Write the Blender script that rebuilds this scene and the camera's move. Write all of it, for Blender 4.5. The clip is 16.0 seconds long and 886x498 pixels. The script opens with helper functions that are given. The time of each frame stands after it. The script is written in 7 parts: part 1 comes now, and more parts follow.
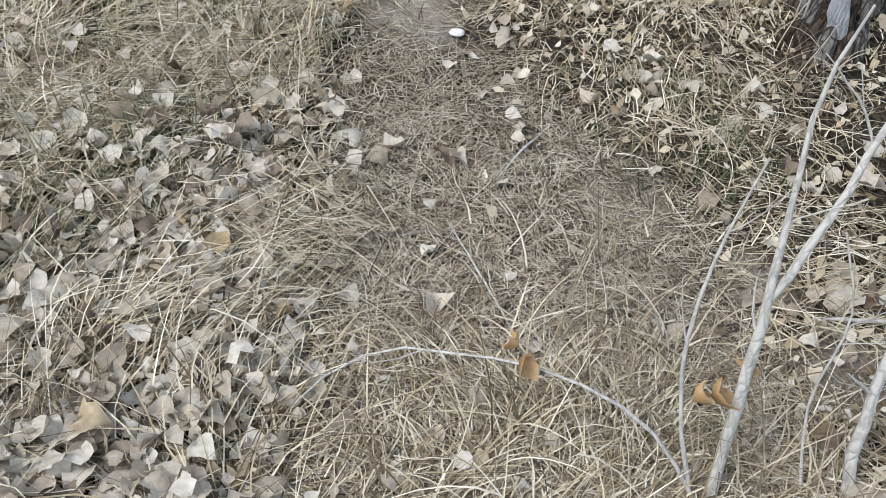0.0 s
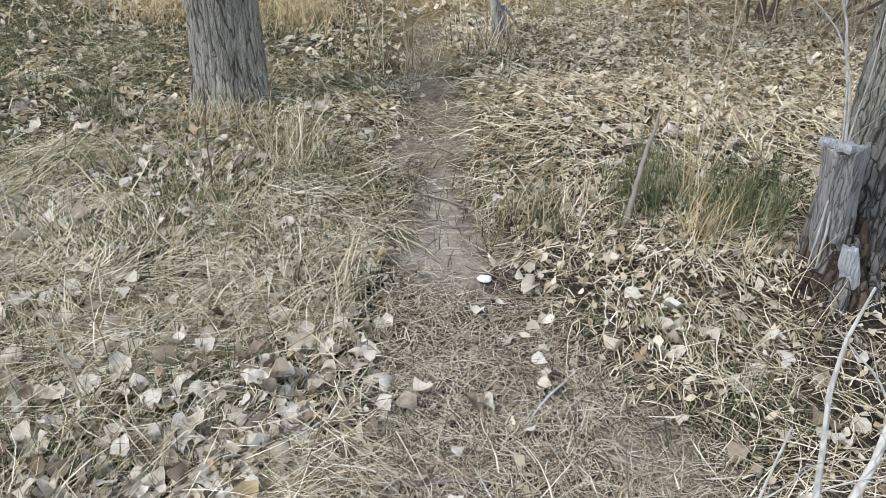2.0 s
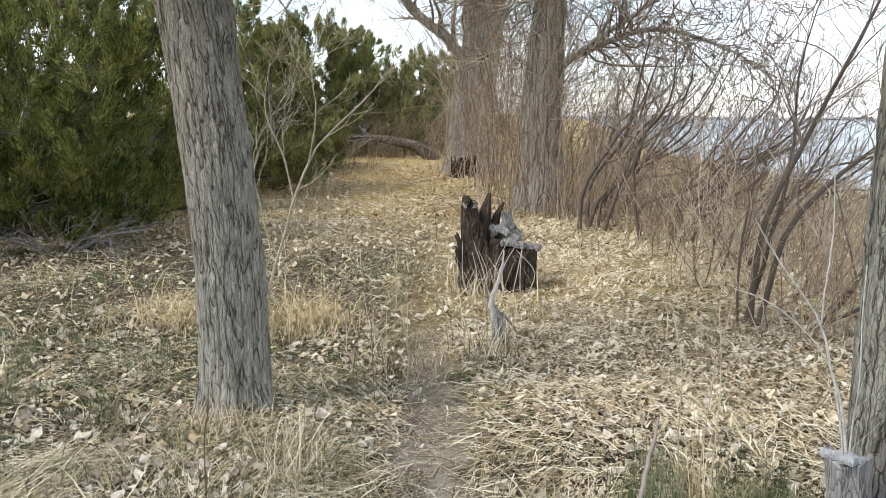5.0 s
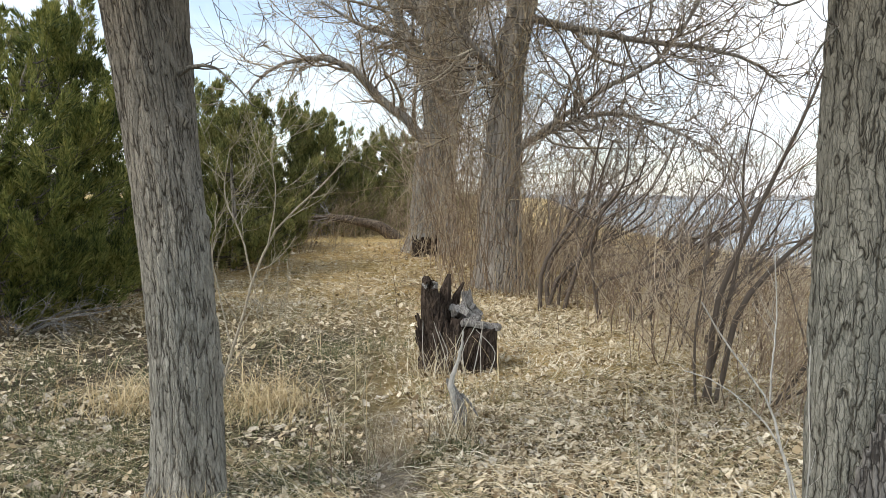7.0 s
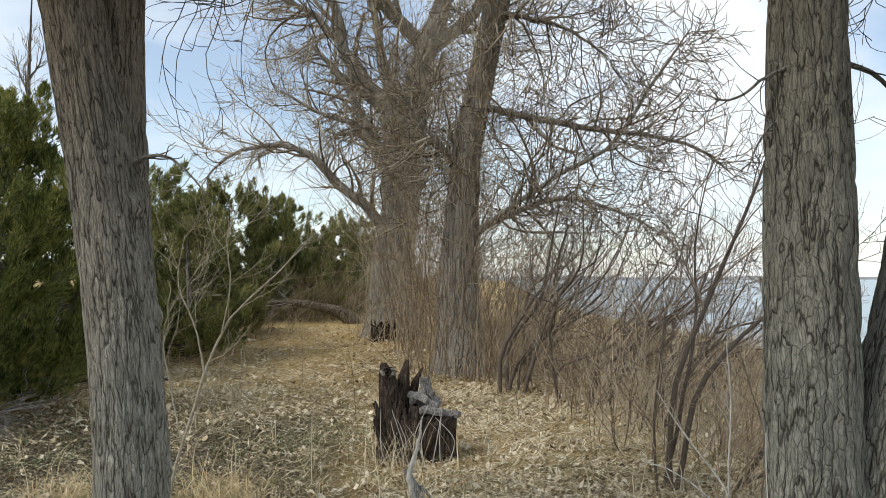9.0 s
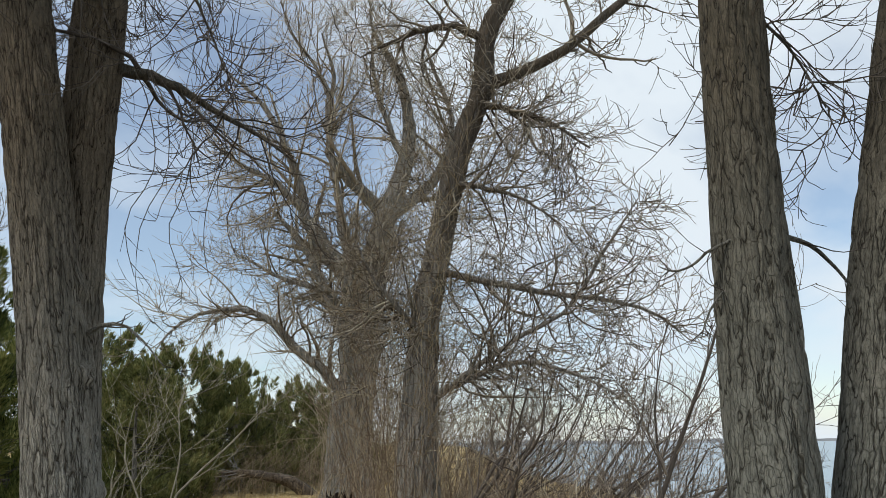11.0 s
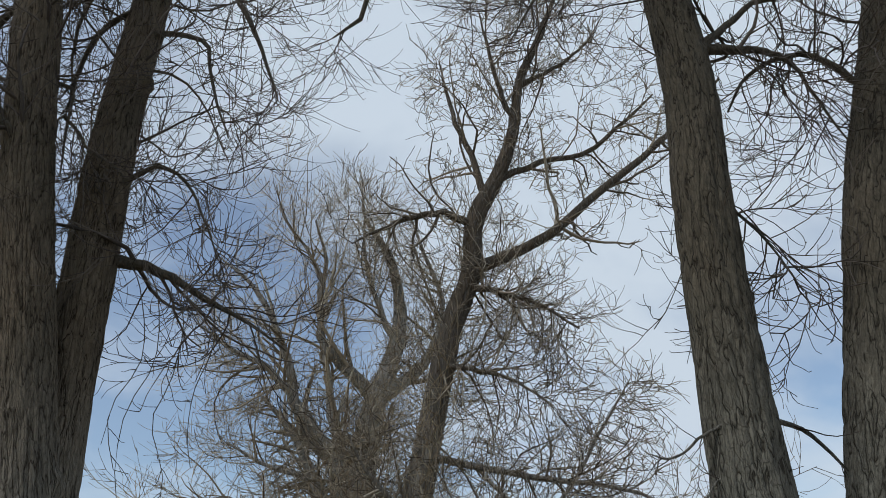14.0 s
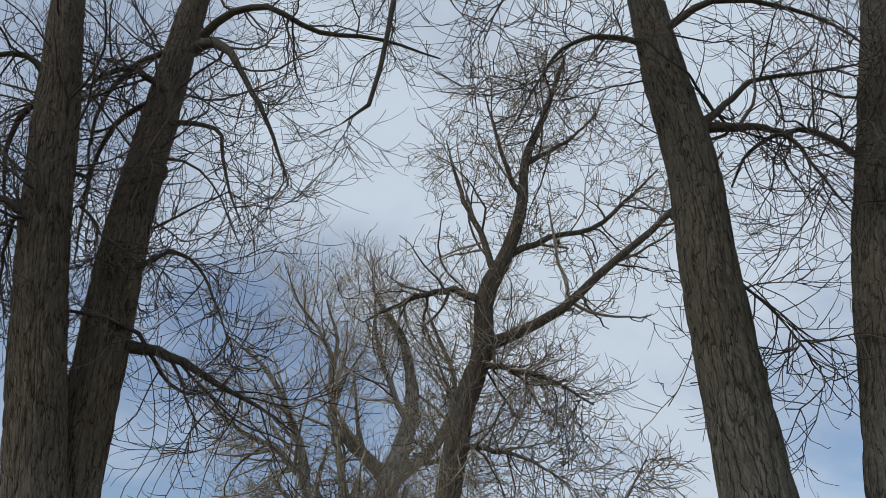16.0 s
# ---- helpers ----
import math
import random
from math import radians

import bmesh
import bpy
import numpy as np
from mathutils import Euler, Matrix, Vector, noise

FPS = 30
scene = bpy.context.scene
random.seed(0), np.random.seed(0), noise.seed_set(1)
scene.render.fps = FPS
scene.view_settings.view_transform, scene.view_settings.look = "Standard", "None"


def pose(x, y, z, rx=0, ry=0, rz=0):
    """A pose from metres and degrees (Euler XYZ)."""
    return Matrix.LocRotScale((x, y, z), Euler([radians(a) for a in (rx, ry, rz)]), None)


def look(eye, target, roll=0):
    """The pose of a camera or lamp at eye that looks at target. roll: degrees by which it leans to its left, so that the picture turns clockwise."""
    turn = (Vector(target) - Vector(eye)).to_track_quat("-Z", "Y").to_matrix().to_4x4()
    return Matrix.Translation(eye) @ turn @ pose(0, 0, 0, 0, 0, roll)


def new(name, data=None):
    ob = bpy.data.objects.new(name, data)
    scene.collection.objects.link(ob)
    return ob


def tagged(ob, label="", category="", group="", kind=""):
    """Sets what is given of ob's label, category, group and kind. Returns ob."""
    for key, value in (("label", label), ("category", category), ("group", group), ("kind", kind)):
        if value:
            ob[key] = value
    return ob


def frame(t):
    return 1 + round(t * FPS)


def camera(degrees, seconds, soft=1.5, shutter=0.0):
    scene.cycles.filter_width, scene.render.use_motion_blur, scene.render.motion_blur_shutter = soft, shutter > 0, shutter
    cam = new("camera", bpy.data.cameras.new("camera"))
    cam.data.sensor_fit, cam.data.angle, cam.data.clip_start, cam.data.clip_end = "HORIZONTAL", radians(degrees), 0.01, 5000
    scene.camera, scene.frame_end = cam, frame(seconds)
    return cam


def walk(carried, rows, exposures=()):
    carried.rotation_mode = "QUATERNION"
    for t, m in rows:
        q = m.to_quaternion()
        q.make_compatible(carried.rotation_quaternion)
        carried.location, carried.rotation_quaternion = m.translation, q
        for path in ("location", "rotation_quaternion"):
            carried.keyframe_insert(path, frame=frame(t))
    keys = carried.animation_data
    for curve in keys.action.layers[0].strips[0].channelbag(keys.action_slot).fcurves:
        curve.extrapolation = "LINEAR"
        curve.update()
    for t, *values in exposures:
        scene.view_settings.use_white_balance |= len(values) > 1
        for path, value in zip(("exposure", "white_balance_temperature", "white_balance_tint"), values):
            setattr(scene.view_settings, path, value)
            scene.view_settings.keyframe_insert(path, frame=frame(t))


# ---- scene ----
cam = camera(58.044, 16.0, soft=0.6)
PATH = [
    (0, -0.0447, 0.0617, 1.4140, 44.052, -1.479, -0.705),
    (0.5, -0.0549, 0.0472, 1.4450, 48.224, -1.258, -0.386),
    (1, -0.0566, 0.0454, 1.4695, 52.163, -0.818, 0.612),
    (1.5, -0.0530, 0.0463, 1.4909, 55.789, -0.557, 1.288),
    (2, -0.0544, 0.0555, 1.5130, 59.665, -0.803, 1.082),
    (2.5, -0.0485, 0.0616, 1.5292, 63.923, -1.007, 1.756),
    (3, -0.0441, 0.0582, 1.5469, 67.794, -1.055, 2.273),
    (3.5, -0.0440, 0.0588, 1.5628, 71.586, -0.969, 2.374),
    (4, -0.0374, 0.0518, 1.5692, 74.838, -0.635, 2.277),
    (4.5, -0.0284, 0.0445, 1.5778, 77.727, -0.359, 2.078),
    (5, -0.0219, 0.0344, 1.5890, 80.486, -0.356, 1.448),
    (7.5, 0.0117, 0.0024, 1.6205, 87.156, -0.144, -2.005),
    (8, 0.0173, 0.0017, 1.6261, 88.463, 0.025, -2.830),
    (8.5, 0.0232, 0.0125, 1.6320, 89.915, 0.121, -3.454),
    (11, 0.0154, -0.0122, 1.6622, 103.635, 0.733, -7.044),
    (11.5, 0.0173, -0.0148, 1.6634, 105.909, 0.997, -7.387),
    (12, 0.0210, -0.0248, 1.6663, 107.912, 1.133, -7.432),
    (12.5, 0.0233, -0.0354, 1.6699, 110.154, 1.431, -7.469),
    (13, 0.0245, -0.0450, 1.6705, 112.549, 1.532, -7.427),
    (13.5, 0.0259, -0.0548, 1.6733, 114.698, 1.396, -7.559),
    (14, 0.0294, -0.0527, 1.6789, 116.516, 1.535, -7.393),
    (14.5, 0.0299, -0.0585, 1.6795, 117.742, 1.901, -6.866),
    (15, 0.0326, -0.0646, 1.6824, 118.757, 2.008, -6.621),
    (15.5, 0.0315, -0.0734, 1.6819, 120.352, 2.050, -6.457),
    (16, 0.0349, -0.0858, 1.6841, 122.021, 2.114, -6.181),
]
EXPOSURES = [(0.0, 0.91, 6080, 11.5), (1.5, 1.01, 6040, 11.5), (3.5, 1.25, 6220, 11.5), (5.0, 1.28, 6380, 10.5), (7.5, 0.92, 6600, 9.5), (8.5, 0.73, 6600, 8.5), (11.0, 0.32, 6350, 7), (13.0, 0.04, 6050, 7), (16.0, -0.12, 5950, 8)]
walk(cam, [(r[0], pose(*r[1:])) for r in PATH], EXPOSURES)

# ---- world and sun ----
SUN_UP, SUN_TURN = radians(48), radians(-112)      # elevation, and the bearing clockwise from +y
world = bpy.data.worlds.new("sky")
scene.world = world
world.use_nodes = True
wn, wl = world.node_tree.nodes, world.node_tree.links
wn.clear()
w_out, w_bg = wn.new("ShaderNodeOutputWorld"), wn.new("ShaderNodeBackground")
sky = wn.new("ShaderNodeTexSky")
sky.sky_type, sky.sun_disc = "NISHITA", False
sky.sun_elevation, sky.sun_rotation = SUN_UP, SUN_TURN
sky.air_density, sky.dust_density, sky.ozone_density = 1.0, 0.5, 1.0
w_geo = wn.new("ShaderNodeTexCoord")
w_sep = wn.new("ShaderNodeSeparateXYZ")
w_add = wn.new("ShaderNodeMath")
w_add.operation, w_add.inputs[1].default_value = "ADD", 0.35
w_max = wn.new("ShaderNodeMath")
w_max.operation, w_max.inputs[1].default_value = "MAXIMUM", 0.12
w_div = wn.new("ShaderNodeVectorMath")
w_div.operation = "DIVIDE"
w_comb = wn.new("ShaderNodeCombineXYZ")
w_noise = wn.new("ShaderNodeTexNoise")
w_noise.inputs["Scale"].default_value, w_noise.inputs["Detail"].default_value = 1.9, 5.0
w_noise.inputs["Roughness"].default_value, w_noise.inputs["Distortion"].default_value = 0.5, 0.35
w_ramp = wn.new("ShaderNodeValToRGB")
w_ramp.color_ramp.elements[0].position, w_ramp.color_ramp.elements[1].position = 0.345, 0.63
w_ramp.color_ramp.elements[0].color = (0.2, 0.2, 0.2, 1)
w_mix = wn.new("ShaderNodeMix")
w_mix.data_type = "RGBA"
CLOUD = (5.85, 6.25, 6.7, 1)
w_mix.inputs["B"].default_value = CLOUD
wl.new(w_geo.outputs["Generated"], w_sep.inputs[0])
wl.new(w_sep.outputs["Z"], w_add.inputs[0])
wl.new(w_add.outputs[0], w_max.inputs[0])
for k in range(3):
    wl.new(w_max.outputs[0], w_comb.inputs[k])
wl.new(w_geo.outputs["Generated"], w_div.inputs[0])
wl.new(w_comb.outputs[0], w_div.inputs[1])
wl.new(w_div.outputs[0], w_noise.inputs["Vector"])
w_sum = w_noise.outputs["Fac"]
# banks of cloud and openings: direction, half width in radians, amount
for way, wide, amount in (((0.322, 0.827, 0.461), 0.2, 0.13), ((-0.3, 0.775, 0.557), 0.2, -0.075), ((-0.189, 0.898, 0.397), 0.18, -0.08), ((0.522, 0.703, 0.483), 0.14, 0.16), ((0.534, 0.789, 0.305), 0.08, -0.08), ((0.013, 0.743, 0.67), 0.16, 0.08), ((-0.266, 0.95, 0.164), 0.2, 0.02), ((-0.237, 0.937, 0.256), 0.2, -0.07)):
    w_dot = wn.new("ShaderNodeVectorMath")
    w_dot.operation, w_dot.inputs[1].default_value = "DOT_PRODUCT", way
    wl.new(w_geo.outputs["Generated"], w_dot.inputs[0])
    w_rng = wn.new("ShaderNodeMapRange")
    w_rng.interpolation_type = "SMOOTHSTEP"
    w_rng.inputs["From Min"].default_value, w_rng.inputs["From Max"].default_value, w_rng.inputs["To Max"].default_value = math.cos(wide * 1.8), 1.0, amount
    wl.new(w_dot.outputs["Value"], w_rng.inputs["Value"])
    w_plus = wn.new("ShaderNodeMath")
    wl.new(w_sum, w_plus.inputs[0])
    wl.new(w_rng.outputs[0], w_plus.inputs[1])
    w_sum = w_plus.outputs[0]
wl.new(w_sum, w_ramp.inputs[0])
wl.new(w_ramp.outputs[0], w_mix.inputs["Factor"])
wl.new(sky.outputs[0], w_mix.inputs["A"])
wl.new(w_mix.outputs["Result"], w_bg.inputs["Color"])
w_bg.inputs["Strength"].default_value = 0.11
wl.new(w_bg.outputs[0], w_out.inputs[0])

sun_data = bpy.data.lights.new("sun", "SUN")
sun_data.energy, sun_data.angle, sun_data.color = 1.4, radians(20), (1.0, 0.96, 0.90)
sun = new("sun", sun_data)
sun_way = Vector((math.sin(SUN_TURN) * math.cos(SUN_UP), math.cos(SUN_TURN) * math.cos(SUN_UP), math.sin(SUN_UP)))
sun.matrix_world = look(sun_way * 60, (0, 0, 0))

# ---- arithmetic helpers ----
rng = np.random.default_rng(7)


def smooth(a, b, x):
    t = np.clip((x - a) / (b - a), 0, 1)
    return t * t * (3 - 2 * t)


def lattice(ix, iy, iz):
    h = (ix * 374761393 + iy * 668265263 + iz * 2147483647 + 1013) & 0xFFFFFFFF
    h = ((h ^ (h >> 13)) * 1274126177) & 0xFFFFFFFF
    h = ((h ^ (h >> 16)) * 668265263) & 0xFFFFFFFF
    return ((h ^ (h >> 15)) & 0xFFFF) / 65535.0


def vnoise(x, y, z=0.0):
    """Value noise between 0 and 1 on arrays."""
    x, y, z = np.broadcast_arrays(np.asarray(x, float), np.asarray(y, float), np.asarray(z, float))
    ix, iy, iz = (np.floor(a).astype(np.int64) for a in (x, y, z))
    fx, fy, fz = x - ix, y - iy, z - iz
    fx, fy, fz = (f * f * (3 - 2 * f) for f in (fx, fy, fz))
    out = 0
    for dx in (0, 1):
        for dy in (0, 1):
            for dz in (0, 1):
                out = out + lattice(ix + dx, iy + dy, iz + dz) * (fx if dx else 1 - fx) * (fy if dy else 1 - fy) * (fz if dz else 1 - fz)
    return out


def path_middle(y):
    return np.interp(y, [0, 1.5, 2.5, 3.0, 4.4, 5.0, 7.0, 12.0], [0.2, 0.18, -0.05, -0.1, -0.17, -0.23, -0.4, -0.9])


def path_worn(x, y):
    """1 on the trodden path, 0 off it."""
    half = np.interp(y, [0, 1.4, 2.1, 2.5, 3.0, 4.4, 5.5, 8.0], [0.62, 0.55, 0.34, 0.24, 0.2, 0.2, 0.16, 0.1])
    off = np.abs(x - path_middle(y)) + 0.12 * (vnoise(x * 6, y * 6, 3.3) - 0.5)
    return (1 - smooth(half * 0.75, half * 1.25, off)) * (1 - smooth(5.5, 8.5, y))


def bare(x, y):
    """Where soil shows: the middle of the path and some scuffed spots."""
    mid = (1 - smooth(0.08, 0.21, np.abs(x - path_middle(y)) + 0.24 * (vnoise(x * 6, y * 3.5, 8.1) - 0.5) + 0.1 * (vnoise(x * 19, y * 15, 8.7) - 0.5))) * smooth(2.3, 2.6, y) * (1 - 0.6 * smooth(3.2, 3.9, y)) * (1 - smooth(4.4, 5.6, y))
    spots = 0.0
    for sx, sy, sr in ((-0.58, 1.06, 0.2), (0.52, 1.62, 0.2), (0.75, 1.32, 0.16), (0.9, 1.05, 0.2)):
        spots = np.maximum(spots, 1 - smooth(sr * 0.4, sr, np.hypot(x - sx, (y - sy) * 1.3) + 0.12 * (vnoise(x * 8, y * 8, 5.5) - 0.5)))
    return np.maximum(mid, spots * 0.6)


def bank_edge(y):
    return np.interp(y, [-50, 0, 13, 24, 44, 120, 400], [9.5, 8.6, 8.2, 8.7, 9.6, 16, 60])


def ground_z(x, y):
    """Height of the ground."""
    x, y = np.asarray(x, float), np.asarray(y, float)
    z = 0.4 * smooth(12, 22, y) * (1 - smooth(2, 6, x)) + 0.1 * (vnoise(x * 0.5, y * 0.5, 1.7) - 0.5) * smooth(4, 9, np.hypot(x, y))
    z = z + 0.035 * (vnoise(x * 2.3, y * 2.3, 9.2) - 0.5) + 0.02 * (vnoise(x * 9, y * 9, 4.1) - 0.5) - 0.035 * path_worn(x, y)
    z = z + 0.05 * smooth(0.3, 1.0, -x) * smooth(0, 1, y) * (1 - smooth(3, 5, y))
    over = x - bank_edge(y)
    return z - 6.5 * smooth(0, 17, over) - 0.06 * np.clip(over + 2, 0, 6)


# ---- materials ----
def material(name, build, rough=0.85, spec=0.3):
    m = bpy.data.materials.new(name)
    m.use_nodes = True
    nt = m.node_tree
    b = nt.nodes["Principled BSDF"]
    b.inputs["Roughness"].default_value = rough
    b.inputs["Specular IOR Level"].default_value = spec
    build(nt, b)
    return m


def ramp(nt, fac, stops):
    r = nt.nodes.new("ShaderNodeValToRGB")
    els = r.color_ramp.elements
    while len(els) < len(stops):
        els.new(0.5)
    for e, (p, c) in zip(els, stops):
        e.position, e.color = p, (*c, 1)
    nt.links.new(fac, r.inputs[0])
    return r.outputs[0]


def noise_tex(nt, scale, detail=4.0, rough=0.55, stretch=(1, 1, 1), distort=0.0):
    tc = nt.nodes.new("ShaderNodeTexCoord")
    mp = nt.nodes.new("ShaderNodeMapping")
    mp.inputs["Scale"].default_value = stretch
    n = nt.nodes.new("ShaderNodeTexNoise")
    n.inputs["Scale"].default_value, n.inputs["Detail"].default_value, n.inputs["Roughness"].default_value = scale, detail, rough
    n.inputs["Distortion"].default_value = distort
    nt.links.new(tc.outputs["Object"], mp.inputs[0])
    nt.links.new(mp.outputs[0], n.inputs["Vector"])
    return n.outputs["Fac"]


def mix_col(nt, fac, a, b, kind="MIX"):
    m = nt.nodes.new("ShaderNodeMix")
    m.data_type, m.blend_type = "RGBA", kind
    for sock, v in ((m.inputs["Factor"], fac), (m.inputs["A"], a), (m.inputs["B"], b)):
        if isinstance(v, (float, int)):
            sock.default_value = v
        elif isinstance(v, tuple):
            sock.default_value = (*v, 1)
        else:
            nt.links.new(v, sock)
    return m.outputs["Result"]


def bump(nt, b, height, strength, distance):
    n = nt.nodes.new("ShaderNodeBump")
    n.inputs["Strength"].default_value, n.inputs["Distance"].default_value = strength, distance
    nt.links.new(height, n.inputs["Height"])
    nt.links.new(n.outputs[0], b.inputs["Normal"])


def varied_shoots(stops):
    """A colour along the stops for each object, with stains along it."""
    def build(nt, b):
        c = ramp(nt, nt.nodes.new("ShaderNodeObjectInfo").outputs["Random"], stops)
        c = mix_col(nt, 0.5, c, ramp(nt, noise_tex(nt, 14, 3), [(0.35, (1, 1, 1)), (0.7, (0.55, 0.5, 0.45))]), "MULTIPLY")
        nt.links.new(c, b.inputs["Base Color"])
    return build


def varied(stops, noise_scale=9.0, dirt=(0.5, 0.48, 0.45), dirt_amount=0.35, through_light=0.0):
    """A material whose colour varies from island to island along the stops, with stains over it."""
    def build(nt, b):
        g = nt.nodes.new("ShaderNodeNewGeometry")
        c = ramp(nt, g.outputs["Random Per Island"], stops)
        n = ramp(nt, noise_tex(nt, noise_scale, 3), [(0.35, (1, 1, 1)), (0.7, dirt)])
        c = mix_col(nt, dirt_amount * 1.2, c, n, "MULTIPLY")
        nt.links.new(c, b.inputs["Base Color"])
        if through_light:
            tr = nt.nodes.new("ShaderNodeBsdfTranslucent")
            nt.links.new(c, tr.inputs["Color"])
            mx = nt.nodes.new("ShaderNodeMixShader")
            mx.inputs[0].default_value = through_light
            nt.links.new(b.outputs[0], mx.inputs[1])
            nt.links.new(tr.outputs[0], mx.inputs[2])
            nt.links.new(mx.outputs[0], nt.nodes["Material Output"].inputs[0])
    return build


def plates(nt, scale, stretch, warp=0.03):
    """Distance from the cracks between long bark plates, 0 in the crack."""
    tc = nt.nodes.new("ShaderNodeTexCoord")
    n = nt.nodes.new("ShaderNodeTexNoise")
    n.inputs["Scale"].default_value, n.inputs["Detail"].default_value = scale * 0.5, 3.0
    nt.links.new(tc.outputs["Object"], n.inputs["Vector"])
    m = nt.nodes.new("ShaderNodeVectorMath")
    m.operation = "MULTIPLY_ADD"
    m.inputs[1].default_value = (warp, warp, warp * 2.5)
    nt.links.new(n.outputs["Color"], m.inputs[0])
    nt.links.new(tc.outputs["Object"], m.inputs[2])
    mp = nt.nodes.new("ShaderNodeMapping")
    mp.inputs["Scale"].default_value = stretch
    nt.links.new(m.outputs[0], mp.inputs[0])
    v = nt.nodes.new("ShaderNodeTexVoronoi")
    v.feature = "DISTANCE_TO_EDGE"
    v.inputs["Scale"].default_value = scale
    nt.links.new(mp.outputs[0], v.inputs["Vector"])
    return v.outputs["Distance"]


def bark_build(dark, mid, light, stretch=(1, 1, 0.2), scale=34.0, relief=0.012, upper_shade=None, warp=1.9, furrow=0.10, ridged=0.0, rise=(1.8, 4.4)):
    def build(nt, b):
        n1 = noise_tex(nt, scale * 1.2, 5, 0.65, (1, 1, 0.25), 0.5)
        n2 = noise_tex(nt, 3.0, 3, 0.5, (1, 1, 0.4))
        n3 = noise_tex(nt, scale * 5, 3, 0.6, (1, 1, 0.3))
        c = ramp(nt, n1, [(0.3, tuple((0.8 if ridged else 0.6) * k for k in mid)), (0.5, mid), (0.75, light)])
        c = mix_col(nt, 0.6, c, ramp(nt, n2, [(0.3, (0.75, 0.75, 0.74)), (0.7, (1.1, 1.06, 1.0))]), "MULTIPLY")
        # multiplies the colour above rise: browner bark plus the dim backlit look, painted in
        if upper_shade:
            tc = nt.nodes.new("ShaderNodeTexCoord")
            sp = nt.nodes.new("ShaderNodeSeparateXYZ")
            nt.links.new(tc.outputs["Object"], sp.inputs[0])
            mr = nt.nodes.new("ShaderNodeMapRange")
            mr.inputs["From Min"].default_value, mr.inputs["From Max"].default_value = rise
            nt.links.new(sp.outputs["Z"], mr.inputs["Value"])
            c = mix_col(nt, mr.outputs[0], c, mix_col(nt, 1.0, c, upper_shade, "MULTIPLY"))
        p = plates(nt, scale, stretch, warp / scale)
        gap = nt.nodes.new("ShaderNodeMath")
        gap.operation, gap.inputs[1].default_value, gap.inputs[2].default_value = "MULTIPLY_ADD", 0.36, -0.17
        nt.links.new(noise_tex(nt, scale * 0.6, 3, 0.6, (1, 1, 0.3)), gap.inputs[0])
        sh = nt.nodes.new("ShaderNodeMath")
        sh.operation = "SUBTRACT"
        nt.links.new(p, sh.inputs[0])
        nt.links.new(gap.outputs[0], sh.inputs[1])
        p = sh.outputs[0]
        if ridged:
            # long meandering furrows, with finer cracks across the ridges
            lines = []
            for k, (fine, tall) in enumerate(((1.0, 0.11),)):
                w = nt.nodes.new("ShaderNodeMath")
                w.operation, w.inputs[1].default_value = "SUBTRACT", 0.5
                nt.links.new(noise_tex(nt, scale * ridged * fine, 2.5, 0.5, (1, 1, tall), 0.35), w.inputs[0])
                a = nt.nodes.new("ShaderNodeMath")
                a.operation = "ABSOLUTE"
                nt.links.new(w.outputs[0], a.inputs[0])
                g = nt.nodes.new("ShaderNodeMath")
                g.operation, g.inputs[1].default_value, g.inputs[2].default_value = "MULTIPLY_ADD", 3.4, -0.005
                nt.links.new(a.outputs[0], g.inputs[0])
                lines.append(g.outputs[0])
            half = nt.nodes.new("ShaderNodeMath")
            half.operation, half.inputs[1].default_value, half.inputs[2].default_value = "MULTIPLY_ADD", 1.5, 0.05
            nt.links.new(p, half.inputs[0])
            p = half.outputs[0]
            for q in lines:
                least = nt.nodes.new("ShaderNodeMath")
                least.operation = "MINIMUM"
                nt.links.new(p, least.inputs[0])
                nt.links.new(q, least.inputs[1])
                p = least.outputs[0]
        # cracks get the darker inner tone, with the shade inside them painted in
        cork_shade = ramp(nt, p, [(0.0, (0, 0, 0)), (furrow, (1, 1, 1))])
        c = mix_col(nt, cork_shade, dark, c)
        nt.links.new(c, b.inputs["Base Color"])
        top = ramp(nt, p, [(0.0, (0, 0, 0)), (0.12, (0.75, 0.75, 0.75)), (0.4, (1, 1, 1))])
        s = nt.nodes.new("ShaderNodeMath")
        s.operation, s.inputs[1].default_value = "MULTIPLY_ADD", 0.35
        nt.links.new(n3, s.inputs[0])
        nt.links.new(top, s.inputs[2])
        bump(nt, b, s.outputs[0], 0.9, relief)
    return build


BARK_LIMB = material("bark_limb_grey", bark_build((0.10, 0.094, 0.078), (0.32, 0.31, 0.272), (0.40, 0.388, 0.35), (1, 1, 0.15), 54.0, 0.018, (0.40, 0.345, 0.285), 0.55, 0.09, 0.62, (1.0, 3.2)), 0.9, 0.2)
def sum_of(nt, kind, a, b=0.0, c=0.0):
    m = nt.nodes.new("ShaderNodeMath")
    m.operation = kind
    for k, v in enumerate((a, b, c)):
        if isinstance(v, (float, int)):
            m.inputs[k].default_value = v
        else:
            nt.links.new(v, m.inputs[k])
    return m.outputs[0]


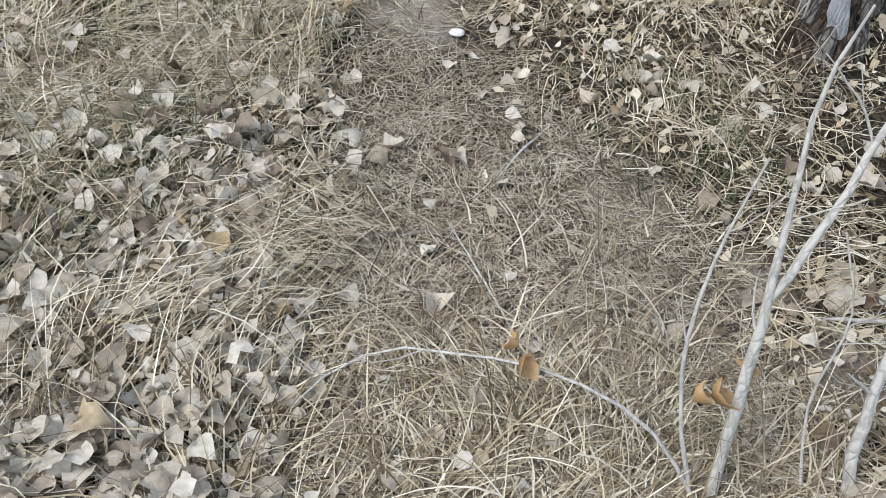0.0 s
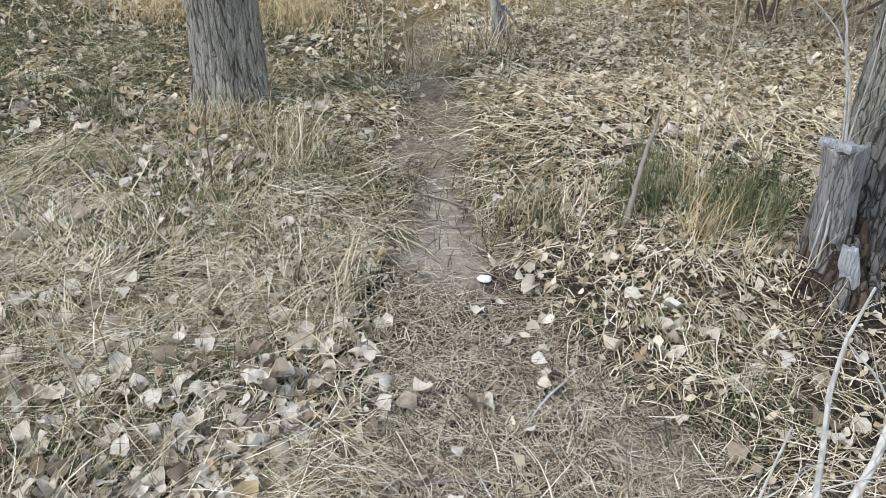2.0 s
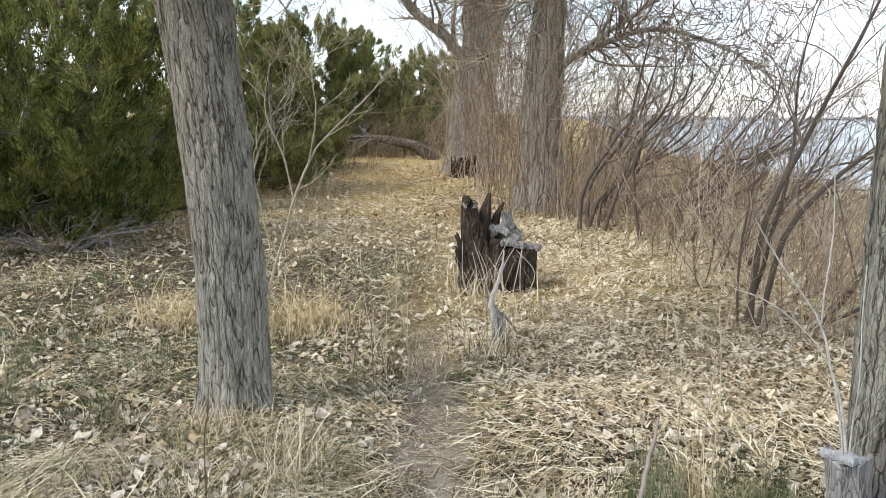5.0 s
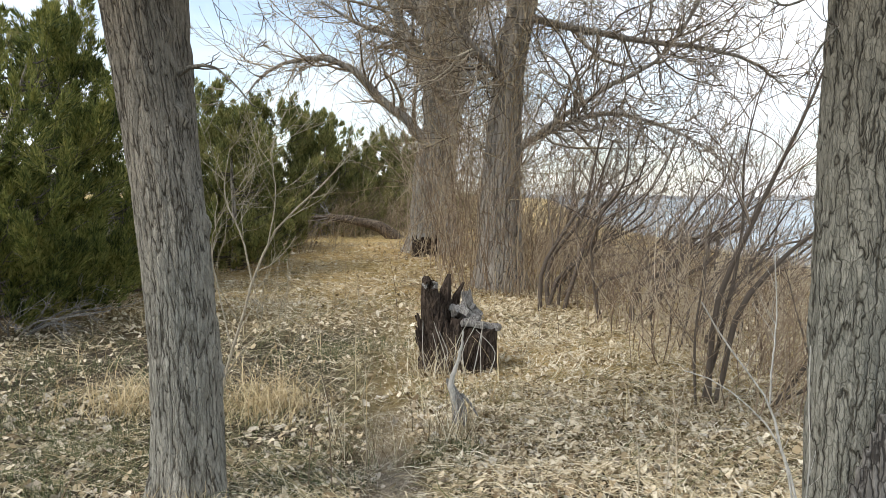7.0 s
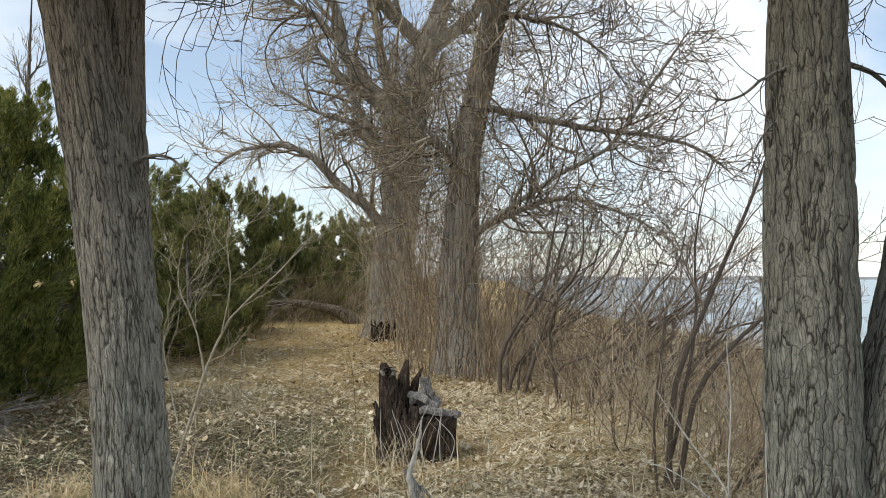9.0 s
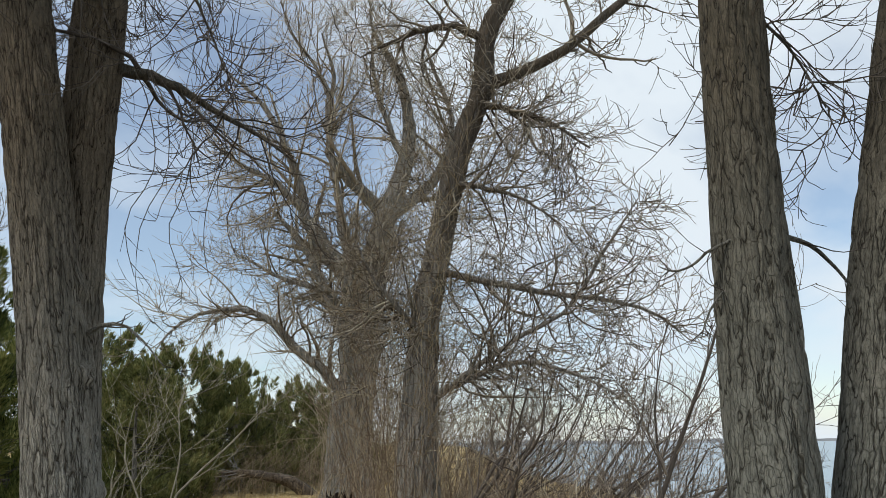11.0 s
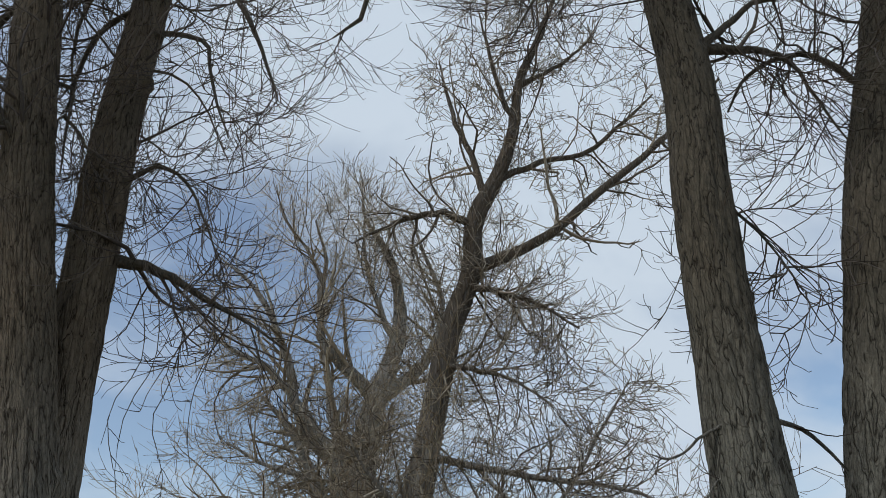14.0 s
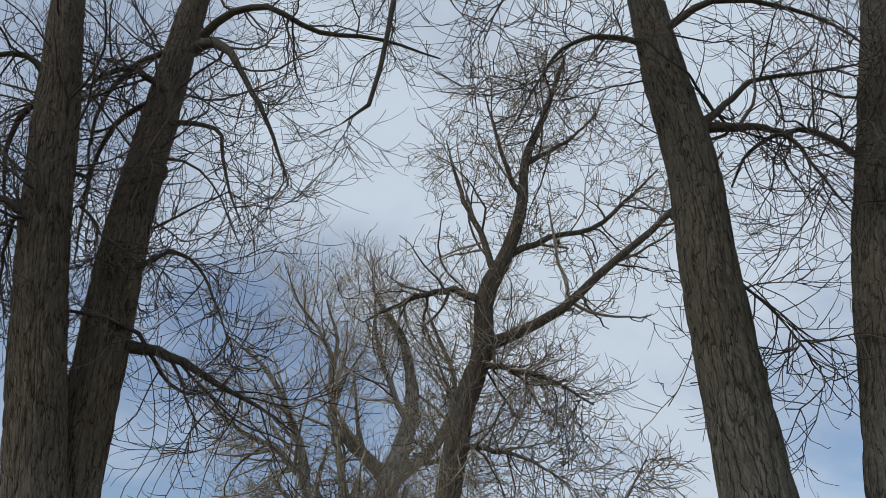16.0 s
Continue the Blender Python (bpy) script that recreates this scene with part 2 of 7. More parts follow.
def plated_bark(wide, tall, tones, upper_shade, rise, deep):
    """Old cottonwood bark: grey plates with dark cracks between them, browner higher up. Crack shade and the upper
    trunk's backlit darkness are painted into the colour.
    """
    def build(nt, b):
        at = nt.nodes.new("ShaderNodeAttribute")
        at.attribute_name = "rind"
        wn_ = nt.nodes.new("ShaderNodeTexNoise")
        wn_.inputs["Scale"].default_value, wn_.inputs["Detail"].default_value = 0.7 / wide, 4.0
        nt.links.new(at.outputs["Vector"], wn_.inputs["Vector"])
        wa = nt.nodes.new("ShaderNodeVectorMath")
        wa.operation, wa.inputs[1].default_value = "MULTIPLY_ADD", (wide * 0.9, wide * 1.6, 0)
        nt.links.new(wn_.outputs["Color"], wa.inputs[0])
        nt.links.new(at.outputs["Vector"], wa.inputs[2])
        out = []
        for kw, kt in ((1.0, 1.0), (0.62, 0.36)):
            mp = nt.nodes.new("ShaderNodeMapping")
            mp.inputs["Scale"].default_value = (1 / (wide * kw), 1 / (tall * kt), 1)
            nt.links.new(wa.outputs[0], mp.inputs[0])
            for feature, socket in (("DISTANCE_TO_EDGE", "Distance"), ("F1", "Color")):
                v = nt.nodes.new("ShaderNodeTexVoronoi")
                v.voronoi_dimensions, v.feature = "2D", feature
                v.inputs["Scale"].default_value = 1.0
                nt.links.new(mp.outputs[0], v.inputs["Vector"])
                out.append(v.outputs[socket])
        n1, n2, n3 = noise_tex(nt, 60, 5, 0.65, (1, 1, 0.3), 0.5), noise_tex(nt, 3.0, 3, 0.5, (1, 1, 0.4)), noise_tex(nt, 210, 4, 0.65, (1, 1, 0.35))
        open_ = ramp(nt, noise_tex(nt, 9, 3, 0.6, (1, 1, 0.4)), [(0.35, (0, 0, 0)), (0.65, (1, 1, 1))])
        gap = sum_of(nt, "MULTIPLY_ADD", open_, 0.10, 0.012)
        # long furrows that part and meet again, with short breaks across the ridges between them
        mf = nt.nodes.new("ShaderNodeMapping")
        mf.inputs["Scale"].default_value = (0.46 / wide, 0.36 / tall, 1)
        nt.links.new(wa.outputs[0], mf.inputs[0])
        nf = nt.nodes.new("ShaderNodeTexNoise")
        nf.inputs["Scale"].default_value, nf.inputs["Detail"].default_value, nf.inputs["Roughness"].default_value = 1.0, 2.0, 0.45
        nt.links.new(mf.outputs[0], nf.inputs["Vector"])
        ridge = sum_of(nt, "ABSOLUTE", sum_of(nt, "SUBTRACT", nf.outputs["Fac"], 0.5))
        furrow = sum_of(nt, "MINIMUM", sum_of(nt, "DIVIDE", ridge, sum_of(nt, "MULTIPLY_ADD", open_, 0.03, 0.02)), 1.0)
        breaks = sum_of(nt, "MINIMUM", sum_of(nt, "MULTIPLY_ADD", sum_of(nt, "DIVIDE", out[0], gap), 0.5, 0.5), 1.0)
        broad = sum_of(nt, "MINIMUM", furrow, breaks)
        fine = sum_of(nt, "MINIMUM", sum_of(nt, "MULTIPLY_ADD", out[2], 12.0, sum_of(nt, "MULTIPLY_ADD", n1, 3.0, -1.45)), 1.0)
        c = ramp(nt, n1, [(0.3, tones[0]), (0.5, tones[1]), (0.75, tones[2])])
        c = mix_col(nt, 0.7, c, ramp(nt, n2, [(0.3, (0.72, 0.73, 0.70)), (0.7, (1.12, 1.07, 1.0))]), "MULTIPLY")
        c = mix_col(nt, 0.5, c, ramp(nt, n3, [(0.3, (0.7, 0.69, 0.67)), (0.7, (1.15, 1.14, 1.1))]), "MULTIPLY")
        bw = nt.nodes.new("ShaderNodeRGBToBW")
        nt.links.new(out[1], bw.inputs[0])
        c = mix_col(nt, 1.0, c, ramp(nt, bw.outputs[0], [(0.2, (0.86, 0.86, 0.86)), (0.8, (1.1, 1.1, 1.1))]), "MULTIPLY")
        # painted height tint: browner bark and the upper trunk's darkness against the sky
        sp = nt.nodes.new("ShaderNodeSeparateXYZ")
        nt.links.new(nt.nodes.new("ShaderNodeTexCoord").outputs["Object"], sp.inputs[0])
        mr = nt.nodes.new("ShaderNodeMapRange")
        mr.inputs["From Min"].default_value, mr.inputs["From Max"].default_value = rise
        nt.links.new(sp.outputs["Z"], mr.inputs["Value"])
        c = mix_col(nt, mr.outputs[0], c, mix_col(nt, 1.0, c, upper_shade, "MULTIPLY"))
        # furrow colour: dark inner cork and the furrow's own shade in one painted tone
        cork_shade = mix_col(nt, 1.0, c, (0.27, 0.25, 0.225), "MULTIPLY")
        c = mix_col(nt, ramp(nt, fine, [(0.0, (0.75, 0.75, 0.75)), (0.8, (1, 1, 1))]), cork_shade, c)
        c = mix_col(nt, ramp(nt, broad, [(0.1, (0.0, 0.0, 0.0)), (0.55, (0.7, 0.7, 0.7)), (1.0, (1, 1, 1))]), cork_shade, c)
        nt.links.new(c, b.inputs["Base Color"])
        h = sum_of(nt, "MULTIPLY", broad, sum_of(nt, "MULTIPLY_ADD", bw.outputs[0], 0.7, 0.45))
        h = sum_of(nt, "ADD", h, sum_of(nt, "MULTIPLY", fine, 0.22))
        h = sum_of(nt, "MULTIPLY_ADD", ridge, 3.0, h)
        h = sum_of(nt, "MULTIPLY_ADD", n3, 0.25, h)
        bump(nt, b, h, 1.0, deep)
    return build


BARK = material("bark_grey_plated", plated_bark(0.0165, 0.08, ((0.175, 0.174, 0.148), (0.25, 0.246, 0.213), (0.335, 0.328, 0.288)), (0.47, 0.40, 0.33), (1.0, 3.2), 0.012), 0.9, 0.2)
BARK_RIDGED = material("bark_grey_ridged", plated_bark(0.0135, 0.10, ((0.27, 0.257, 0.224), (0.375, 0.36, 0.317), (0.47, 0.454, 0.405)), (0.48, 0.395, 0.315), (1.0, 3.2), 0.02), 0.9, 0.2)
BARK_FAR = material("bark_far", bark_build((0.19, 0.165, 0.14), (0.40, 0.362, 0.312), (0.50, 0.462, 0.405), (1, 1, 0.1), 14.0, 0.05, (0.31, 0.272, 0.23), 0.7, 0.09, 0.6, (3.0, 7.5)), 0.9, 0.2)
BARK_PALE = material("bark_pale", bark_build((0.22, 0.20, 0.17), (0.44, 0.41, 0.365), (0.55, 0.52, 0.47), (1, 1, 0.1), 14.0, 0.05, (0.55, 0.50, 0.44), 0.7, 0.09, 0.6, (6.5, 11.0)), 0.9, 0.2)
TWIG_BROWN = material("twig_dark_brown", varied([(0.0, (0.075, 0.055, 0.042)), (0.5, (0.19, 0.15, 0.115)), (1.0, (0.35, 0.285, 0.22))]), 0.8)
TWIG_PALE = material("twig_pale_tan", varied([(0.0, (0.15, 0.115, 0.075)), (0.5, (0.40, 0.325, 0.225)), (1.0, (0.62, 0.54, 0.41))]), 0.8)
WATER_SHOOT = material("water_shoot_tan", varied([(0.0, (0.20, 0.145, 0.085)), (0.5, (0.40, 0.315, 0.20)), (1.0, (0.58, 0.49, 0.34))], 9.0, (0.7, 0.7, 0.65), 0.3, 0.15), 0.8)
TWIG_DARK = material("twig_dark", varied([(0.0, (0.055, 0.042, 0.033)), (0.5, (0.10, 0.08, 0.062)), (1.0, (0.17, 0.135, 0.105))]), 0.8)
TWIG = material("twig_brown", varied([(0.0, (0.12, 0.098, 0.08)), (0.5, (0.23, 0.197, 0.165)), (1.0, (0.35, 0.31, 0.265))]), 0.8)
TWIG_FAR = material("twig_tan", varied([(0.0, (0.08, 0.06, 0.043)), (0.5, (0.25, 0.205, 0.15)), (1.0, (0.48, 0.41, 0.31))]), 0.8)
SHOOT = material("shoot_red_brown", varied_shoots([(0.0, (0.14, 0.095, 0.065)), (0.5, (0.35, 0.265, 0.18)), (1.0, (0.58, 0.485, 0.35))]), 0.8)
BRUSH = material("brush_tan", varied_shoots([(0.0, (0.20, 0.145, 0.085)), (0.5, (0.40, 0.315, 0.20)), (1.0, (0.58, 0.49, 0.34))]), 0.8)
STEM_PALE = material("stem_pale_grey", bark_build((0.38, 0.365, 0.32), (0.53, 0.51, 0.46), (0.62, 0.60, 0.555), (1, 1, 0.3), 40.0, 0.002), 0.75)
STEM_TAN = material("stem_tan", bark_build((0.28, 0.24, 0.17), (0.42, 0.37, 0.28), (0.54, 0.49, 0.39), (1, 1, 0.3), 40.0, 0.002), 0.75)
LEAF_DRY = material("leaf_dry", varied([(0.0, (0.17, 0.12, 0.08)), (0.18, (0.38, 0.32, 0.24)), (0.5, (0.57, 0.505, 0.40)), (0.9, (0.72, 0.665, 0.565)), (1.0, (0.48, 0.36, 0.20))], 70.0, (0.5, 0.45, 0.39), 0.45, 0.12), 0.75)
LEAF_STOPS = [(0.0, (0.17, 0.12, 0.08)), (0.18, (0.38, 0.32, 0.24)), (0.5, (0.57, 0.505, 0.40)), (0.9, (0.72, 0.665, 0.565)), (1.0, (0.48, 0.36, 0.20))]


def single_leaf_build(nt, b):
    c = ramp(nt, nt.nodes.new("ShaderNodeObjectInfo").outputs["Random"], LEAF_STOPS)
    n = ramp(nt, noise_tex(nt, 60, 4), [(0.35, (1, 1, 1)), (0.75, (0.5, 0.46, 0.4))])
    nt.links.new(mix_col(nt, 0.45, c, n, "MULTIPLY"), b.inputs["Base Color"])


LEAF_TAN = material("leaf_scrap_tan", varied([(0.0, (0.16, 0.11, 0.065)), (0.25, (0.38, 0.30, 0.185)), (0.7, (0.60, 0.515, 0.365)), (1.0, (0.72, 0.65, 0.52))], 40.0, (0.55, 0.5, 0.44), 0.4), 0.8)
LEAF_GOLD = material("leaf_golden", varied([(0.0, (0.17, 0.115, 0.06)), (0.25, (0.41, 0.32, 0.19)), (0.65, (0.68, 0.575, 0.395)), (1.0, (0.83, 0.75, 0.585))], 40.0, (0.6, 0.52, 0.42), 0.4), 0.8)
LEAF_SINGLE = material("leaf_dry_single", single_leaf_build, 0.75)
LEAF_ORANGE = material("leaf_orange", varied([(0.0, (0.42, 0.25, 0.11)), (1.0, (0.55, 0.38, 0.20))], 40.0, (0.6, 0.5, 0.4), 0.4, 0.15), 0.6)
STRAW = material("straw", varied([(0.0, (0.09, 0.065, 0.035)), (0.15, (0.19, 0.14, 0.08)), (0.35, (0.41, 0.33, 0.20)), (0.7, (0.68, 0.595, 0.42)), (1.0, (0.88, 0.81, 0.65))], 6.0, (0.5, 0.47, 0.41), 0.35), 0.7)
STRAW_MIX = material("straw_mixed", varied([(0.0, (0.055, 0.07, 0.022)), (0.32, (0.125, 0.13, 0.05)), (0.6, (0.28, 0.225, 0.11)), (0.85, (0.50, 0.41, 0.235)), (1.0, (0.74, 0.66, 0.47))], 3.0, (0.6, 0.6, 0.52), 0.35), 0.7)
STRAW_GOLD = material("straw_gold", varied([(0.0, (0.36, 0.26, 0.13)), (0.5, (0.57, 0.455, 0.255)), (1.0, (0.75, 0.64, 0.42))], 6.0, (0.7, 0.6, 0.5), 0.3, 0.1), 0.7)
STRAW_PALE = material("straw_pale", varied([(0.0, (0.17, 0.12, 0.055)), (0.2, (0.41, 0.315, 0.17)), (0.6, (0.73, 0.615, 0.41)), (1.0, (0.91, 0.83, 0.655))], 5.0, (0.6, 0.56, 0.48), 0.3), 0.7)
STRAW_GREY = material("straw_trodden", varied([(0.0, (0.11, 0.082, 0.052)), (0.35, (0.31, 0.25, 0.165)), (0.75, (0.54, 0.465, 0.345)), (1.0, (0.72, 0.66, 0.54))], 6.0, (0.6, 0.56, 0.48), 0.3), 0.8)
GREEN = material("grass_green", varied([(0.0, (0.06, 0.082, 0.034)), (0.6, (0.135, 0.155, 0.07)), (1.0, (0.30, 0.29, 0.155))], 8.0, (0.7, 0.7, 0.6), 0.3, 0.15), 0.6)
def needle_build(nt, b, stops=((0.40, (0.028, 0.042, 0.012)), (0.56, (0.085, 0.108, 0.028)), (0.74, (0.20, 0.215, 0.055)), (0.93, (0.34, 0.32, 0.10)))):
    g = nt.nodes.new("ShaderNodeNewGeometry")
    m = nt.nodes.new("ShaderNodeMath")
    m.operation, m.inputs[1].default_value = "MULTIPLY_ADD", 0.35
    nt.links.new(g.outputs["Random Per Island"], m.inputs[0])
    nt.links.new(noise_tex(nt, 2.6, 3, 0.6), m.inputs[2])
    c = ramp(nt, m.outputs[0], list(stops))
    nt.links.new(c, b.inputs["Base Color"])
    tr = nt.nodes.new("ShaderNodeBsdfTranslucent")
    nt.links.new(c, tr.inputs["Color"])
    mx = nt.nodes.new("ShaderNodeMixShader")
    mx.inputs[0].default_value = 0.25
    nt.links.new(b.outputs[0], mx.inputs[1])
    nt.links.new(tr.outputs[0], mx.inputs[2])
    nt.links.new(mx.outputs[0], nt.nodes["Material Output"].inputs[0])


NEEDLE = material("juniper_needles", needle_build, 0.7)
NEEDLE_DULL = material("juniper_needles_dull", lambda nt, b: needle_build(nt, b, ((0.42, (0.07, 0.085, 0.03)), (0.58, (0.165, 0.18, 0.062)), (0.76, (0.29, 0.29, 0.10)), (0.95, (0.42, 0.37, 0.16)))), 0.7)
DEAD_WOOD = material("dead_wood_dark", bark_build((0.03, 0.022, 0.017), (0.075, 0.056, 0.044), (0.15, 0.12, 0.097), (1, 1, 0.15), 30.0), 0.95, 0.1)
GREY_WOOD = material("weathered_wood_grey", bark_build((0.10, 0.09, 0.08), (0.30, 0.285, 0.265), (0.45, 0.44, 0.42), (1, 1, 0.09), 80.0, 0.005, None, 0.6), 0.85)
STUB_WOOD = material("stub_wood_pale", bark_build((0.09, 0.085, 0.078), (0.26, 0.25, 0.24), (0.38, 0.37, 0.36), (1, 1, 0.05), 60.0, 0.006, None, 0.3, 0.05, 0.7), 0.85)
LOG_WOOD = material("log_bark_brown", bark_build((0.05, 0.038, 0.03), (0.17, 0.135, 0.105), (0.31, 0.265, 0.22), (1, 1, 1), 16.0, 0.02), 0.9, 0.15)
TORN_BARK = material("bark_torn_grey", bark_build((0.045, 0.04, 0.035), (0.16, 0.15, 0.135), (0.30, 0.285, 0.265), (1, 1, 0.2), 45.0, 0.01, None, 0.9), 0.92, 0.15)
CUT_WOOD = material("sawn_wood_grey", bark_build((0.24, 0.25, 0.262), (0.36, 0.37, 0.382), (0.48, 0.49, 0.50), (1, 1, 0.08), 90.0, 0.003, None, 0.4, 0.03), 0.85)
BOUGH_WOOD = material("bough_grey_brown", bark_build((0.05, 0.045, 0.04), (0.15, 0.135, 0.12), (0.27, 0.25, 0.23), (1, 1, 0.3), 50.0, 0.004, None, 0.6), 0.9, 0.15)
STONE = material("stone_white", varied([(0.0, (0.78, 0.77, 0.74)), (1.0, (0.82, 0.8, 0.77))], 30, (0.8, 0.78, 0.74), 0.3), 0.6)


def ground_build(nt, b):
    at = nt.nodes.new("ShaderNodeAttribute")
    at.attribute_name = "soil"
    far = nt.nodes.new("ShaderNodeAttribute")
    far.attribute_name = "meadow"
    n1, n2, n3 = noise_tex(nt, 48, 6, 0.72, (1, 1, 1), 0.6), noise_tex(nt, 5, 4, 0.6), noise_tex(nt, 0.35, 4, 0.6)
    litter = ramp(nt, n1, [(0.34, (0.022, 0.017, 0.012)), (0.52, (0.07, 0.055, 0.038)), (0.68, (0.21, 0.175, 0.122))])
    n4 = noise_tex(nt, 13, 7, 0.8, (1, 1, 1), 0.5)
    grass = ramp(nt, n4, [(0.36, (0.22, 0.15, 0.06)), (0.5, (0.48, 0.355, 0.165)), (0.62, (0.72, 0.575, 0.32))])
    grass = mix_col(nt, 0.7, grass, ramp(nt, n3, [(0.35, (0.7, 0.7, 0.6)), (0.65, (1.1, 1.0, 0.9))]), "MULTIPLY")
    c = mix_col(nt, far.outputs["Fac"], litter, grass)
    soil = ramp(nt, n2, [(0.3, (0.47, 0.395, 0.315)), (0.7, (0.70, 0.62, 0.515))])
    soil = mix_col(nt, 0.5, soil, ramp(nt, n1, [(0.34, (0.45, 0.42, 0.38)), (0.48, (0.95, 0.93, 0.9)), (0.7, (1.1, 1.08, 1.05))]), "MULTIPLY")
    c = mix_col(nt, at.outputs["Fac"], c, soil)
    nt.links.new(c, b.inputs["Base Color"])
    bump(nt, b, n1, 1.0, 0.03)


GROUND = material("ground_litter", ground_build, 0.95, 0.1)


def water_build(nt, b):
    b.inputs["Base Color"].default_value = (0.19, 0.27, 0.33, 1)
    n = noise_tex(nt, 1.2, 4, 0.6, (1, 0.35, 1))
    bump(nt, b, n, 0.15, 0.1)


WATER = material("lake_water", water_build, 0.22, 0.5)


# distance haze is painted into this grey; the air itself is clear
def shore_build(nt, b):
    c = ramp(nt, noise_tex(nt, 0.02, 5), [(0.3, (0.20, 0.21, 0.22)), (0.7, (0.34, 0.33, 0.31))])
    nt.links.new(c, b.inputs["Base Color"])


SHORE = material("far_shore_hazy", shore_build, 0.95, 0.1)


# ---- building helpers ----
def mesh_of(name, verts, faces, mat, soft=True):
    me = bpy.data.meshes.new(name)
    verts = np.asarray(verts, dtype=np.float32).reshape(-1, 3)
    if isinstance(faces, np.ndarray):
        k = faces.shape[1]
        me.vertices.add(len(verts))
        me.vertices.foreach_set("co", verts.ravel())
        me.loops.add(faces.size)
        me.loops.foreach_set("vertex_index", faces.astype(np.int32).ravel())
        me.polygons.add(len(faces))
        me.polygons.foreach_set("loop_start", np.arange(0, faces.size, k, dtype=np.int32))
        me.update(calc_edges=True)
    else:
        me.from_pydata(verts.tolist(), [], faces)
        me.update()
    if soft:
        me.polygons.foreach_set("use_smooth", np.ones(len(me.polygons), dtype=bool))
    me.materials.append(mat)
    return me


def part(name, me, parent=None, label="", kind=""):
    ob = new(name, me)
    if parent is not None:
        ob.parent = parent
    return tagged(ob, label, kind=kind)


def thing(name, at, label, category, group="", kind=""):
    ob = new(name)
    ob.location = at
    ob.empty_display_size = 0.1
    return tagged(ob, label, category, group, kind)


def curve_points(ctrl, n):
    """A smooth line through control rows of any width (x, y, z, radius): n points, or points at the places n between 0 and 1."""
    c = np.asarray(ctrl, float)
    d = np.concatenate([[0], np.cumsum(np.linalg.norm(np.diff(c[:, :3], axis=0), axis=1))])
    t = (np.linspace(0, 1, n) if isinstance(n, int) else n) * d[-1]
    i = np.clip(np.searchsorted(d, t, side="right") - 1, 0, len(c) - 2)
    u = ((t - d[i]) / (d[i + 1] - d[i]))[:, None]
    m = np.gradient(c, d, axis=0)
    h = (d[i + 1] - d[i])[:, None]
    return (2 * u**3 - 3 * u**2 + 1) * c[i] + (u**3 - 2 * u**2 + u) * h * m[i] + (-2 * u**3 + 3 * u**2) * c[i + 1] + (u**3 - u**2) * h * m[i + 1]


def frames_of(P):
    """Tangent and two normals along lines P (N, n, 3)."""
    T = np.gradient(P, axis=1)
    T /= np.linalg.norm(T, axis=2, keepdims=True) + 1e-9
    ref = np.where(np.abs(T[:, :1, 2:3]) > 0.8, np.array([1.0, 0, 0]), np.array([0, 0, 1.0]))
    U = np.cross(T, np.broadcast_to(ref, T.shape))
    U /= np.linalg.norm(U, axis=2, keepdims=True) + 1e-9
    return T, U, np.cross(T, U)


def tubes(P, R, sides, origin=(0, 0, 0)):
    """Vertices and quads of round rods along lines P (N, n, 3) with radii R (N, n)."""
    N, n, _ = P.shape
    T, U, W = frames_of(P)
    a = np.arange(sides) * 2 * math.pi / sides
    ring = U[:, :, None, :] * np.cos(a)[None, None, :, None] + W[:, :, None, :] * np.sin(a)[None, None, :, None]
    V = P[:, :, None, :] + ring * R[:, :, None, None] - np.asarray(origin)
    base = (np.arange(N) * n * sides)[:, None, None]
    i, j = np.meshgrid(np.arange(n - 1), np.arange(sides), indexing="ij")
    k = (j + 1) % sides
    q = np.stack([i * sides + j, i * sides + k, (i + 1) * sides + k, (i + 1) * sides + j], -1)
    F = base[..., None] + q[None]
    return V.reshape(-1, 3), F.reshape(-1, 4)


def joined(sets):
    vs, fs, off = [], [], 0
    for v, f in sets:
        vs.append(v)
        fs.append(f + off)
        off += len(v)
    return np.concatenate(vs), np.concatenate(fs)


